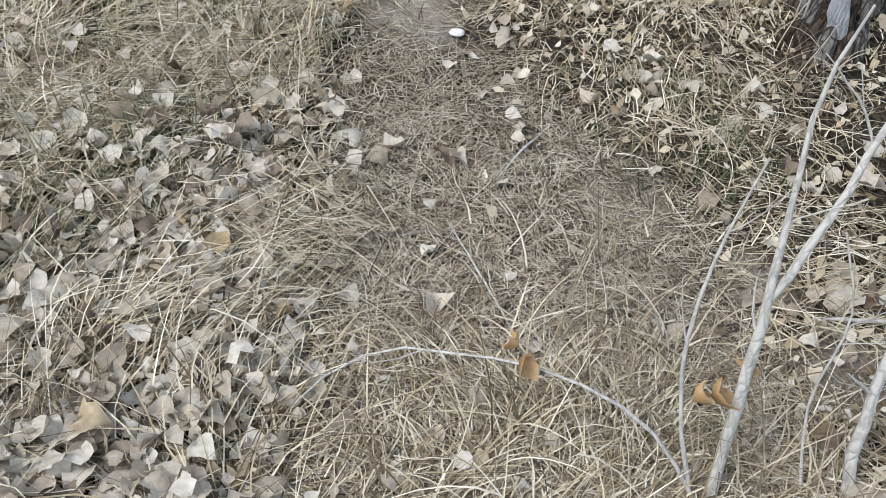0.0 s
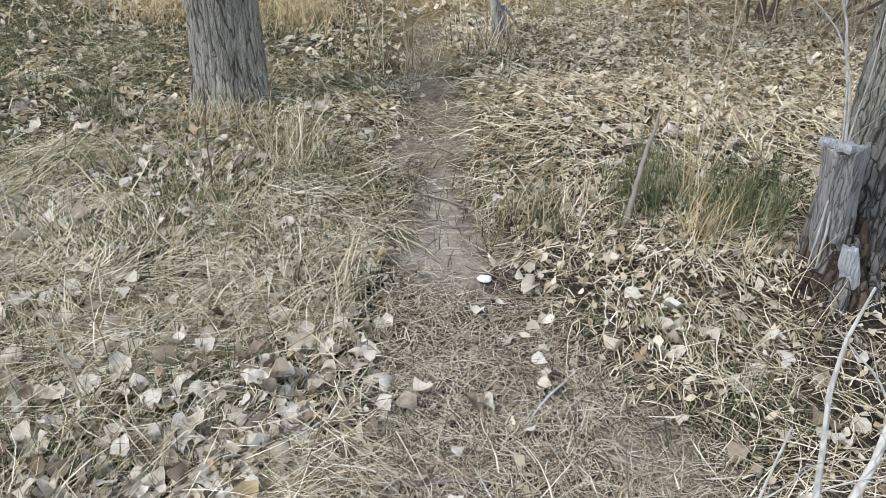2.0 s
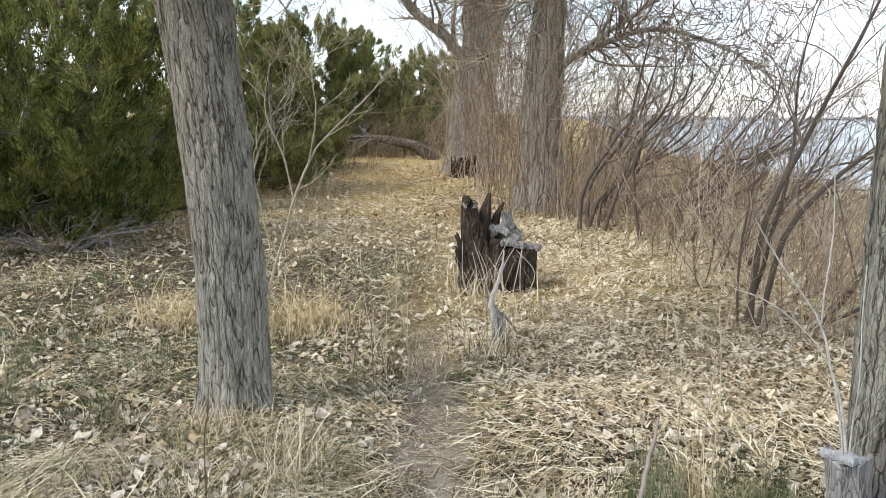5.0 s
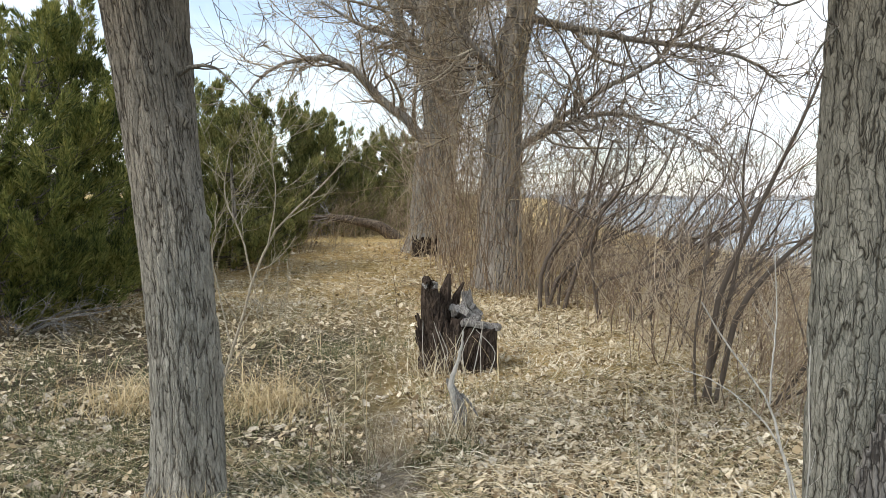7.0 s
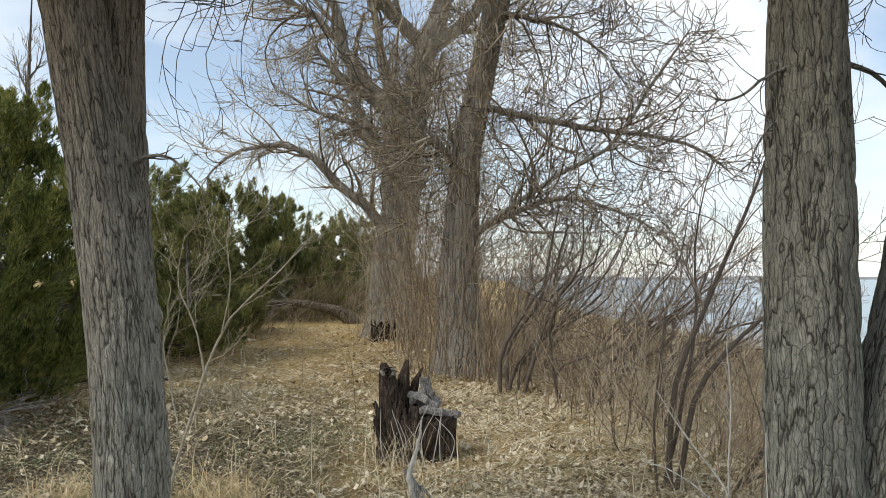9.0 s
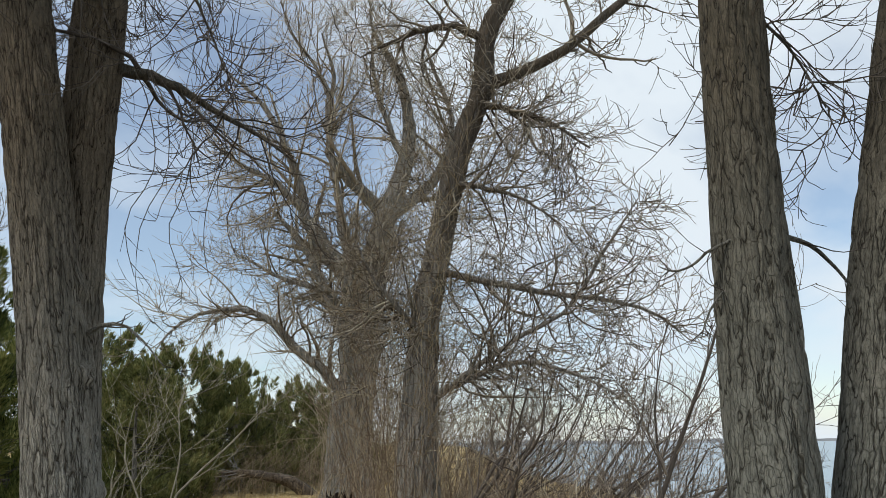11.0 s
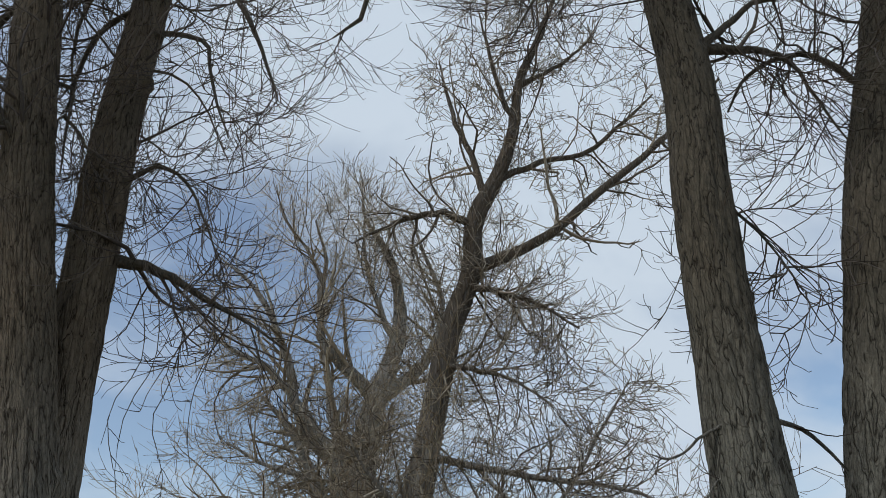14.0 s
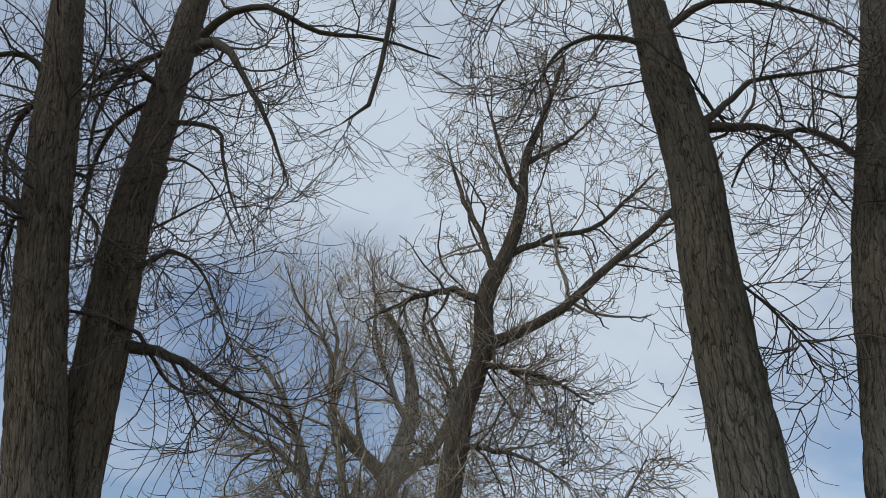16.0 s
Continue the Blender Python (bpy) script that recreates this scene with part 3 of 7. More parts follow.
def sprout(P, R, count, length, angle, n, droop=0.0, lift=0.0, wander=0.12, thin=0.55, spread=(0.15, 1.0), least=0.0012, r=rng):
    """Side shoots of the lines P: each leaves at an angle, wanders, hangs by droop and turns up at its tip by lift."""
    N, m, _ = P.shape
    M = N * count
    who = np.repeat(np.arange(N), count)
    s = r.uniform(spread[0], spread[1], M)
    f = s * (m - 1)
    i = np.minimum(f.astype(int), m - 2)
    u = (f - i)[:, None]
    start = P[who, i] * (1 - u) + P[who, i + 1] * u
    rad = R[who, i] * (1 - u[:, 0]) + R[who, i + 1] * u[:, 0]
    t = P[who, i + 1] - P[who, i]
    t /= np.linalg.norm(t, axis=1, keepdims=True) + 1e-9
    side = np.cross(t, r.normal(size=(M, 3)))
    side /= np.linalg.norm(side, axis=1, keepdims=True) + 1e-9
    ang = radians(angle) * r.uniform(0.6, 1.35, M)[:, None]
    d = t * np.cos(ang) + side * np.sin(ang)
    size = length * r.uniform(0.45, 1.3, M) * (1.15 - 0.55 * s)
    Q = np.zeros((M, n, 3))
    Q[:, 0] = start
    bend = r.normal(size=(M, 3)) * wander * 0.6
    for k in range(1, n):
        e = k / (n - 1)
        d = d + r.normal(size=(M, 3)) * wander + bend
        d[:, 2] += lift * e - droop * (1 - e)
        d /= np.linalg.norm(d, axis=1, keepdims=True) + 1e-9
        Q[:, k] = Q[:, k - 1] + d * (size / (n - 1))[:, None]
    r0 = np.maximum(rad * thin * r.uniform(0.6, 1.0, M), least * 1.3)
    S = r0[:, None] * np.linspace(1, 0.35, n)[None]
    return Q, np.maximum(S, least * 0.8)


def cracks(u, v, around, seed):
    """Irregular plates on an unrolled trunk, periodic in u: distance from the nearest joint, and a random number and a sideways offset for each plate."""
    iu, iv = np.floor(u).astype(np.int64), np.floor(v).astype(np.int64)
    near, second = np.full(u.shape, 9.0), np.full(u.shape, 9.0)
    who, ou = np.zeros(u.shape), np.zeros(u.shape)
    for du in (-1, 0, 1):
        for dv in (-1, 0, 1):
            cu, cv = (iu + du) % around, iv + dv
            a = iu + du + 0.08 + 0.84 * lattice(cu, cv, 0 * cu + 2 * seed) - u
            b = iv + dv + 0.08 + 0.84 * lattice(cu, cv, 0 * cu + 2 * seed + 1) - v
            d = np.hypot(a, b)
            first = d < near
            second = np.where(first, near, np.minimum(second, d))
            who, ou = np.where(first, lattice(cu, cv, 0 * cu + 77 + seed), who), np.where(first, a, ou)
            near = np.where(first, d, near)
    return second - near, who, ou


def bark_tube(ctrl, rings, sides, depth, origin, scale=1.0, seed=0.0, flare=0.0, knots=()):
    """A trunk in bark: long uneven plates with cracks between them, cut into a tapered rod. rings: a count, or the rows' places from 0 to 1. Also gives the unrolled surface in metres."""
    at = np.linspace(0, 1, rings) if isinstance(rings, int) else rings
    c = curve_points(ctrl, at)
    rings = len(at)
    P, R = c[None, :, :3], c[:, 3]
    T, U, W = frames_of(P)
    a = np.arange(sides) * 2 * math.pi / sides
    A = np.tile(a, (rings, 1))
    rr = R[:, None] * np.ones_like(A)
    run = np.concatenate([[0], np.cumsum(np.linalg.norm(np.diff(c[:, :3], axis=0), axis=1))])[:, None] + 0 * A
    lump = 0.09 * (vnoise(np.cos(A) * 1.3 + seed, np.sin(A) * 1.3, run * 1.1 + seed) - 0.5)
    flutes = flare * np.exp(-run / 0.22) * (0.55 + 0.45 * np.cos(A * 5 + seed + 1.5 * vnoise(A, run, seed)))
    # long uneven ridges; the plates on them follow in the material, on the unrolled surface
    around = max(int(round(2 * math.pi * float(np.median(R)) / 0.05 * scale)), 7)
    w1 = vnoise(np.cos(A) * 3 + seed, np.sin(A) * 3, run * 4 * scale) - 0.5
    e1, who, ou = cracks(A / (2 * math.pi) * around + 1.2 * w1, run / 0.3 * scale + w1, around, int(seed * 10) + 3)
    high = smooth(0.0, 0.45, e1) * (0.7 + 0.5 * (who - 0.5) + 0.5 * ((who * 7.3) % 1 - 0.5) * ou)
    rind = np.stack([A * float(np.median(R)) * scale, run * scale, 0 * A + seed], -1)
    for ka, kz, kr in knots:
        d = np.hypot(((A - ka + math.pi) % (2 * math.pi) - math.pi) * R[:, None], (run - kz) * 1.2) / kr
        high = high + 1.3 * np.exp(-((d - 0.75) / 0.3) ** 2) - 1.2 * np.exp(-(d / 0.35) ** 2)
        rr = rr + 0.35 * kr * np.exp(-d * d)
    rr = rr * (1 + lump + flutes) + depth * (high - 0.6)
    V = P[0][:, None, :] + (U[0][:, None, :] * np.cos(A)[..., None] + W[0][:, None, :] * np.sin(A)[..., None]) * rr[..., None] - np.asarray(origin)
    i, j = np.meshgrid(np.arange(rings - 1), np.arange(sides), indexing="ij")
    k = (j + 1) % sides
    F = np.stack([i * sides + j, i * sides + k, (i + 1) * sides + k, (i + 1) * sides + j], -1)
    return V.reshape(-1, 3), F.reshape(-1, 4), rind


def bark_mesh(name, mat, *args, **more):
    v, f, rind = bark_tube(*args, **more)
    me = mesh_of(name, v, f, mat)
    me.attributes.new("rind", "FLOAT_VECTOR", "POINT").data.foreach_set("vector", rind.astype(np.float32).ravel())
    return me


def limb_line(ctrl, n=14, slim=1.0):
    c = curve_points(ctrl, n)
    c[:, 3] *= slim
    jitter = rng.normal(size=(n, 3)) * c[:, 3:4] * 0.25
    jitter[0] = 0
    return c[:, :3] + jitter, np.maximum(c[:, 3], 0.002)


# ---- ground, lake, far shore ----
def spaced(lo, hi, step, limit, ratio):
    mid = np.arange(lo, hi + step / 2, step)
    up, s = [mid[-1]], step
    while up[-1] < limit:
        s *= ratio
        up.append(up[-1] + s)
    down, s = [mid[0]], step
    while down[-1] > -limit:
        s *= ratio
        down.append(down[-1] - s)
    return np.concatenate([down[:0:-1], mid, up[1:]])


gx, gy = spaced(-2.2, 2.2, 0.045, 2400, 1.09), spaced(0.2, 5.6, 0.045, 2400, 1.09)
X, Y = np.meshgrid(gx, gy, indexing="xy")
Z = ground_z(X, Y)
nx, ny = len(gx), len(gy)
i, j = np.meshgrid(np.arange(ny - 1), np.arange(nx - 1), indexing="ij")
quads = np.stack([i * nx + j, i * nx + j + 1, (i + 1) * nx + j + 1, (i + 1) * nx + j], -1).reshape(-1, 4)
ground_me = mesh_of("ground", np.stack([X, Y, Z], -1), quads, GROUND)
ground_me.attributes.new("soil", "FLOAT", "POINT").data.foreach_set("value", bare(X, Y).ravel().astype(np.float32))
meadow = np.maximum(np.maximum(smooth(3.6, 6.8, Y) * smooth(-1.0, 0.3, X), smooth(8, 13, Y)), np.maximum(smooth(2.5, 5, X + 3 * (vnoise(X * 0.6, Y * 0.6, 71.0) - 0.5)), smooth(5, 9, -X + 5 * (vnoise(X * 0.5, Y * 0.5, 73.0) - 0.5)))) + 0 * X
ground_me.attributes.new("meadow", "FLOAT", "POINT").data.foreach_set("value", meadow.ravel().astype(np.float32))
ground = part("ground", ground_me, None, "dry ground with leaf litter, straw and a trodden dirt path", "structure")

water_me = mesh_of("water", [(12, -2300, -4.6), (2390, -2300, -4.6), (2390, 2390, -4.6), (12, 2390, -4.6)], [(0, 1, 2, 3)], WATER)
part("water", water_me, None, "calm pale blue lake below the bank", "structure")

sx = np.linspace(-300, 2350, 160)
sy = 1500 - 0.10 * np.abs(sx - 500) + 60 * vnoise(sx * 0.004, 0, 2)
sh = 1.0 + 5.0 * vnoise(sx * 0.008, 3, 1) + 2.5 * vnoise(sx * 0.05, 5, 1)
rowsv = np.concatenate([np.stack([sx, sy, 0 * sx - 6], -1), np.stack([sx, sy + 8, sh - 3.6], -1), np.stack([sx, sy + 120, sh - 2.6], -1), np.stack([sx, sy + 300, 0 * sx - 7], -1)])
k = len(sx)
sq = np.concatenate([np.stack([np.arange(k - 1), np.arange(1, k), np.arange(1, k) + k, np.arange(k - 1) + k], -1) + r0 * k for r0 in range(3)])
part("far_shore", mesh_of("far_shore", rowsv, sq, SHORE), None, "low hazy wooded shore across the lake", "structure")


# ---- ground cover ----
def ribbons(base, heading, length, width, rise, curl, sway, segs=4):
    """Blades: each starts at base, rises at an angle and bends over."""
    N = len(base)
    V = np.zeros((N, segs + 1, 2, 3))
    p, ang, head = base.copy(), rise.copy(), heading.copy()
    for s in range(segs + 1):
        w = width * (1 - 0.85 * s / segs) * 0.5
        across = np.stack([-np.sin(head), np.cos(head), 0.35 * np.sin(head * 7)], -1)
        V[:, s, 0], V[:, s, 1] = p - across * w[:, None], p + across * w[:, None]
        step = length / segs
        p = p + np.stack([np.cos(head) * np.cos(ang), np.sin(head) * np.cos(ang), np.sin(ang)], -1) * step[:, None]
        ang = ang + curl / segs
        head = head + sway / segs
        low = ground_z(p[:, 0], p[:, 1]) + 0.004
        p[:, 2] = np.maximum(p[:, 2], low)
    q = np.array([(2 * s, 2 * s + 1, 2 * s + 3, 2 * s + 2) for s in range(segs)])
    F = (np.arange(N) * (segs + 1) * 2)[:, None, None] + q[None]
    return V.reshape(-1, 3), F.reshape(-1, 4)


def scatter(count, x0, x1, y0, y1, density, r=rng, near=0.0):
    """Random places in a box, thinned by density(x, y) between 0 and 1; near > 0 crowds them towards small y."""
    x = r.uniform(x0, x1, count)
    y = y0 + (y1 - y0) * r.uniform(0, 1, count) ** (1 + near)
    keep = r.uniform(0, 1, count) < density(x, y)
    x, y = x[keep], y[keep]
    return np.stack([x, y, ground_z(x, y)], -1)


def clear_of_trunks(x, y):
    return (np.hypot(x + 1.21, y - 4.05) > 0.22) & (np.hypot(x - 1.5, y - 2.8) > 0.24) & (np.hypot(x - 0.32, y - 7.5) > 0.35) & (np.hypot(x - 0.07, y - 2.44) > 0.07)


def fan(x, y):
    return (np.abs(x) < 0.85 + 0.62 * y) & clear_of_trunks(x, y) & (x < bank_edge(y) + 2)


def scatter_fan(count, y0, y1, density, wide=0.62, r=rng):
    """Random places that thin out with distance."""
    y = y0 * (y1 / y0) ** r.uniform(0, 1, count)
    x = r.uniform(-1, 1, count) * (0.75 + wide * y)
    keep = r.uniform(0, 1, count) < density(x, y)
    x, y = x[keep], y[keep]
    return np.stack([x, y, ground_z(x, y)], -1)


LEAF_U = np.array([0.0, 0.07, 0.3, 0.58, 0.84, 1.0])
LEAF_W = np.array([0.12, 0.40, 0.50, 0.40, 0.17, 0.02])


def leaf_arrays(at, size, turn, tilt, roll, curl, fold, lifted):
    """Deltoid leaves with a stalk, curled along and folded across the midrib."""
    N = len(at)
    m = len(LEAF_U)
    rows3 = np.zeros((N, m, 3, 3))
    wob = rng.uniform(0.58, 1.12, (N, m, 2))
    dent = rng.normal(0, 0.05, (N, m, 3))
    for k in range(m):
        u, w = LEAF_U[k] - 0.45, LEAF_W[k]
        bend = curl * (u * u) - 0.1 * curl
        for c, sgn in enumerate((-1, 0, 1)):
            ww = w * (wob[:, k, 0] if sgn < 0 else wob[:, k, 1]) * sgn
            rows3[:, k, c] = np.stack([u + 0 * curl, ww + 0 * curl, bend + fold * np.abs(ww) + 0.09 * np.sin(7 * u + 5 * ww + curl * 11) + 0.07 * np.sin(15 * ww + 9 * curl + 4 * u) + dent[:, k, c]], -1)
    loc = rows3.reshape(N, m * 3, 3) * size[:, None, None]
    ct, st, cr, sr, cy, sy_ = np.cos(tilt), np.sin(tilt), np.cos(roll), np.sin(roll), np.cos(turn), np.sin(turn)
    x, y, z = loc[..., 0], loc[..., 1], loc[..., 2]
    x, z = x * ct[:, None] - z * st[:, None], x * st[:, None] + z * ct[:, None]
    y, z = y * cr[:, None] - z * sr[:, None], y * sr[:, None] + z * cr[:, None]
    x, y = x * cy[:, None] - y * sy_[:, None], x * sy_[:, None] + y * cy[:, None]
    V = np.stack([x, y, z], -1) + at[:, None, :]
    V[..., 2] += lifted[:, None]
    low = ground_z(V[..., 0], V[..., 1]) + 0.003
    V[..., 2] = np.maximum(V[..., 2], low)
    q = np.array([(3 * k + c, 3 * k + c + 1, 3 * k + c + 4, 3 * k + c + 3) for k in range(m - 1) for c in (0, 1)])
    F = (np.arange(N) * m * 3)[:, None, None] + q[None]
    return V.reshape(-1, 3), F.reshape(-1, 4)


def random_leaves(at, lo=0.045, hi=0.085, lift_hi=0.035):
    N = len(at)
    at = at.copy()
    at[:, 2] += rng.uniform(0.0, 0.05, N) * smooth(0.1, 0.5, path_middle(at[:, 1]) - at[:, 0] - 0.2) * (1 - smooth(3, 4.5, at[:, 1]))
    return leaf_arrays(at, lo + (hi - lo) * rng.uniform(0, 1, N) ** 1.5, rng.uniform(0, 6.28, N), rng.normal(0, 0.38, N), rng.normal(0, 0.38, N),
                       rng.normal(0.15, 1.1, N), rng.normal(0.12, 0.5, N), rng.uniform(0.004, lift_hi, N))


def leafy(x, y):
    """How thick the fallen leaves lie: most beside the start of the path and over the clearing."""
    side = smooth(0.1, 0.42, path_middle(y) - x - 0.12)
    d = 0.15 + 0.38 * side * (1 - 0.72 * smooth(2.0, 2.9, y)) * smooth(0.6, 1.0, y)
    d = d + 0.16 * smooth(2.8, 3.8, y) * smooth(-0.4, 0.4, x)
    d = d * (1 - 0.6 * smooth(0.15, 0.45, x) * (1 - smooth(2.7, 3.3, y)))
    d = d * (0.3 + 1.1 * smooth(0.3, 0.65, vnoise(x * 1.9, y * 1.9, 6.6)))
    return np.clip(d * (1 - 0.8 * path_worn(x, y)) * (1 - bare(x, y)), 0, 1) * fan(x, y)


at = scatter_fan(34000, 0.5, 6.5, leafy)
part("leaf_litter", mesh_of("leaf_litter", *random_leaves(at, 0.025, 0.082), LEAF_DRY, False), None, "pale dry fallen cottonwood leaves lying over the grass", "stuff")


def crumbs(at, lo, hi):
    """Small curled scraps of leaf: two bent panels with a ragged outline."""
    N = len(at)
    size = rng.uniform(lo, hi, N)
    turn = rng.uniform(0, 6.28, N)
    c = np.array([(-0.55, -0.2), (-0.5, 0.22), (0.0, -0.42), (0.05, 0.42), (0.5, -0.16), (0.6, 0.2)])[None] * rng.uniform(0.5, 1.3, (N, 6, 2)) * size[:, None, None]
    z = c[..., 0] * rng.normal(0, 0.45, (N, 1)) + c[..., 1] * rng.normal(0, 0.45, (N, 1)) + rng.normal(0, 0.16, (N, 6)) * size[:, None]
    x = c[..., 0] * np.cos(turn)[:, None] - c[..., 1] * np.sin(turn)[:, None] + at[:, :1]
    y = c[..., 0] * np.sin(turn)[:, None] + c[..., 1] * np.cos(turn)[:, None] + at[:, 1:2]
    V = np.stack([x, y, np.maximum(at[:, 2:] + z + 0.010 + rng.uniform(0, 0.03, (N, 1)), ground_z(x, y) + 0.004)], -1)
    F = (np.arange(N) * 6)[:, None, None] + np.array([(0, 2, 3, 1), (2, 4, 5, 3)])[None]
    return V.reshape(-1, 3), F.reshape(-1, 4)


def littered(x, y):
    d = 0.55 + 0.45 * smooth(0.3, 0.6, vnoise(x * 1.1, y * 1.1, 14.4))
    d = d * (1 - 0.85 * smooth(-0.45, -0.15, x) * (1 - smooth(2.0, 3.0, y)))
    return np.clip(d * (1 - 0.97 * path_worn(x, y)) * (0.3 + 0.7 * smooth(-0.9, 0.5, x)), 0, 1) * fan(x, y)


at = scatter_fan(36000, 0.8, 6.0, littered)
at2 = scatter_fan(34000, 4.0, 17, littered)
at3 = scatter_fan(20000, 9.0, 26, littered)
part("leaf_scraps", mesh_of("leaf_scraps", *crumbs(at, 0.012, 0.035), LEAF_TAN, False), None, "small broken scraps of dry tan leaves", "stuff")
part("meadow_leaves", mesh_of("meadow_leaves", *joined([crumbs(at2, 0.02, 0.06), crumbs(at3, 0.04, 0.09)]), LEAF_GOLD, False), None, "golden tan dry leaves over the clearing", "stuff")


def grassy(x, y):
    d = 0.2 + 0.8 * smooth(0.3, 0.7, vnoise(x * 1.4, y * 1.4, 2.2))
    d = d * (1 - 0.25 * (1 - smooth(1.3, 2.3, y)) * smooth(0.05, 0.4, path_middle(y) - x - 0.15)) + 0.35 * smooth(3, 5, y) * smooth(-1.2, 0.4, x)
    d = d * (1 - 0.35 * smooth(1.6, 2.2, y) * smooth(0.2, 0.6, path_middle(y) - x))
    d = d * (1 - 0.75 * smooth(0.3, 0.7, x) * (1 - smooth(1.6, 2.4, y)))
    d = d * (1 - bare(x, y))
    return np.clip(d * (1 - 0.93 * path_worn(x, y) * smooth(0.95, 1.25, y)), 0, 1) * fan(x, y)


def lay(at, lo, hi, w_lo, w_hi, rise_lo, rise_hi, curl_lo, curl_hi, sway=0.6, heading=None, segs=4):
    N = len(at)
    h = rng.uniform(0, 6.28, N) if heading is None else heading
    return ribbons(at, h, rng.uniform(lo, hi, N), rng.uniform(w_lo, w_hi, N), rng.uniform(rise_lo, rise_hi, N), rng.uniform(curl_lo, curl_hi, N), rng.normal(0, sway, N), segs)


at = scatter_fan(86000, 0.5, 16, grassy)
drift = 6.28 * vnoise(at[:, 0] * 0.9, at[:, 1] * 0.9, 12.5) * 1.6 + rng.normal(0, 0.7, len(at))
at[:, 2] += rng.uniform(0, 0.02, len(at))
part("dry_grass", mesh_of("dry_grass", *ribbons(at, drift, rng.uniform(0.05, 0.15, len(at)) + rng.uniform(0, 0.16, len(at)) * smooth(2.0, 3.2, at[:, 1]), rng.uniform(0.0022, 0.0056, len(at)) * (1 + 0.5 * smooth(3, 6, at[:, 1])), rng.uniform(0.05, 0.7, len(at)), rng.uniform(-2.2, -0.4, len(at)), rng.normal(0, 0.9, len(at)), 3), STRAW), None, "matted pale straw-coloured dry grass", "stuff")


def matted(x, y):
    d = (0.35 + 0.65 * smooth(0.35, 0.6, vnoise(x * 1.0, y * 1.0, 21.0))) * (0.55 + 0.45 * smooth(0.0, 0.8, -x))
    return np.clip(d * (1 - 0.95 * path_worn(x, y)) * np.maximum(smooth(2.6, 3.4, y), 0.6 * smooth(2.0, 2.9, y) * smooth(0.25, 0.5, path_middle(y) - x)), 0, 1) * fan(x, y)


at = scatter_fan(44000, 1.9, 16, matted)
drift = 6.28 * vnoise(at[:, 0] * 0.7, at[:, 1] * 0.7, 31.5) * 1.8 + rng.normal(0, 0.32, len(at))
at[:, 2] += rng.uniform(0.005, 0.035, len(at))
part("matted_grass", mesh_of("matted_grass", *lay(at, 0.15, 0.45, 0.0035, 0.0085, 0.0, 0.6, -1.8, -0.2, 0.8, drift, 3), STRAW_MIX), None, "flattened grey-green and straw grass in swirls", "stuff")


def trodden(x, y):
    return np.clip(0.12 + 0.9 * path_worn(x, y), 0, 1) * np.clip(1 - 0.78 * bare(x, y), 0, 1) * fan(x, y) * (1 - smooth(5.5, 7.5, y))


near_y = 0.45 * (6.0 / 0.45) ** rng.uniform(0, 1, 70000)
near_x = path_middle(near_y) + rng.uniform(-0.95, 0.95, 70000)
keep = rng.uniform(0, 1, 70000) < trodden(near_x, near_y)
at = np.stack([near_x[keep], near_y[keep], ground_z(near_x[keep], near_y[keep])], -1)
at[:, 2] += rng.uniform(0, 0.012, len(at))
part("trodden_straw", mesh_of("trodden_straw", *lay(at, 0.04, 0.17, 0.0018, 0.0042, 0.0, 0.25, -0.6, 0.1, 1.0, None, 2), STRAW_GREY), None, "trodden brown straw and stalks on the path", "stuff")

at = scatter_fan(26000, 0.7, 9, lambda x, y: (0.35 + 0.65 * smooth(0.35, 0.65, vnoise(x * 2.3, y * 2.3, 51.0))) * (1 - 0.85 * path_worn(x, y)) * (0.35 + 0.65 * smooth(0.0, 0.5, path_middle(y) - x)) * fan(x, y))
at[:, 2] += rng.uniform(0.01, 0.045, len(at))
near_straw = scatter(17000, -2.2, 0.1, 0.75, 3.4, lambda x, y: (0.12 + 0.88 * smooth(0.4, 0.62, vnoise(x * 2.6, y * 2.6, 57.0))) * (1 - path_worn(x, y)) * fan(x, y))
near_straw[:, 2] += rng.uniform(0.02, 0.06, len(near_straw))
at = np.concatenate([at, near_straw])
swathe = 6.28 * vnoise(at[:, 0] * 1.6, at[:, 1] * 1.6, 91.5) * 1.7 + rng.normal(0, 0.55, len(at))
part("loose_straw", mesh_of("loose_straw", *lay(at, 0.10, 0.36, 0.0018, 0.0046, -0.1, 0.5, -1.6, -0.1, 1.2, swathe, 4), STRAW), None, "loose pale straw lying over the fallen leaves", "stuff")

def carpet(x, y):
    d = smooth(-0.2, 0.5, x) + 0.3 * smooth(5.0, 7.5, y) + 0.65 * smooth(9, 13, y)
    return np.clip(d, 0, 1) * (0.4 + 0.6 * smooth(0.35, 0.6, vnoise(x * 1.3, y * 1.3, 61.0))) * (1 - 0.9 * path_worn(x, y)) * smooth(2.9, 4.4, y) * fan(x, y)


at = scatter_fan(105000, 2.8, 20, carpet)
at[:, 2] += rng.uniform(0.01, 0.05, len(at))
comb = 6.28 * vnoise(at[:, 0] * 0.8, at[:, 1] * 0.8, 44.5) * 1.5 + rng.normal(0, 0.7, len(at))
far = 1 + 0.7 * smooth(6, 14, at[:, 1])
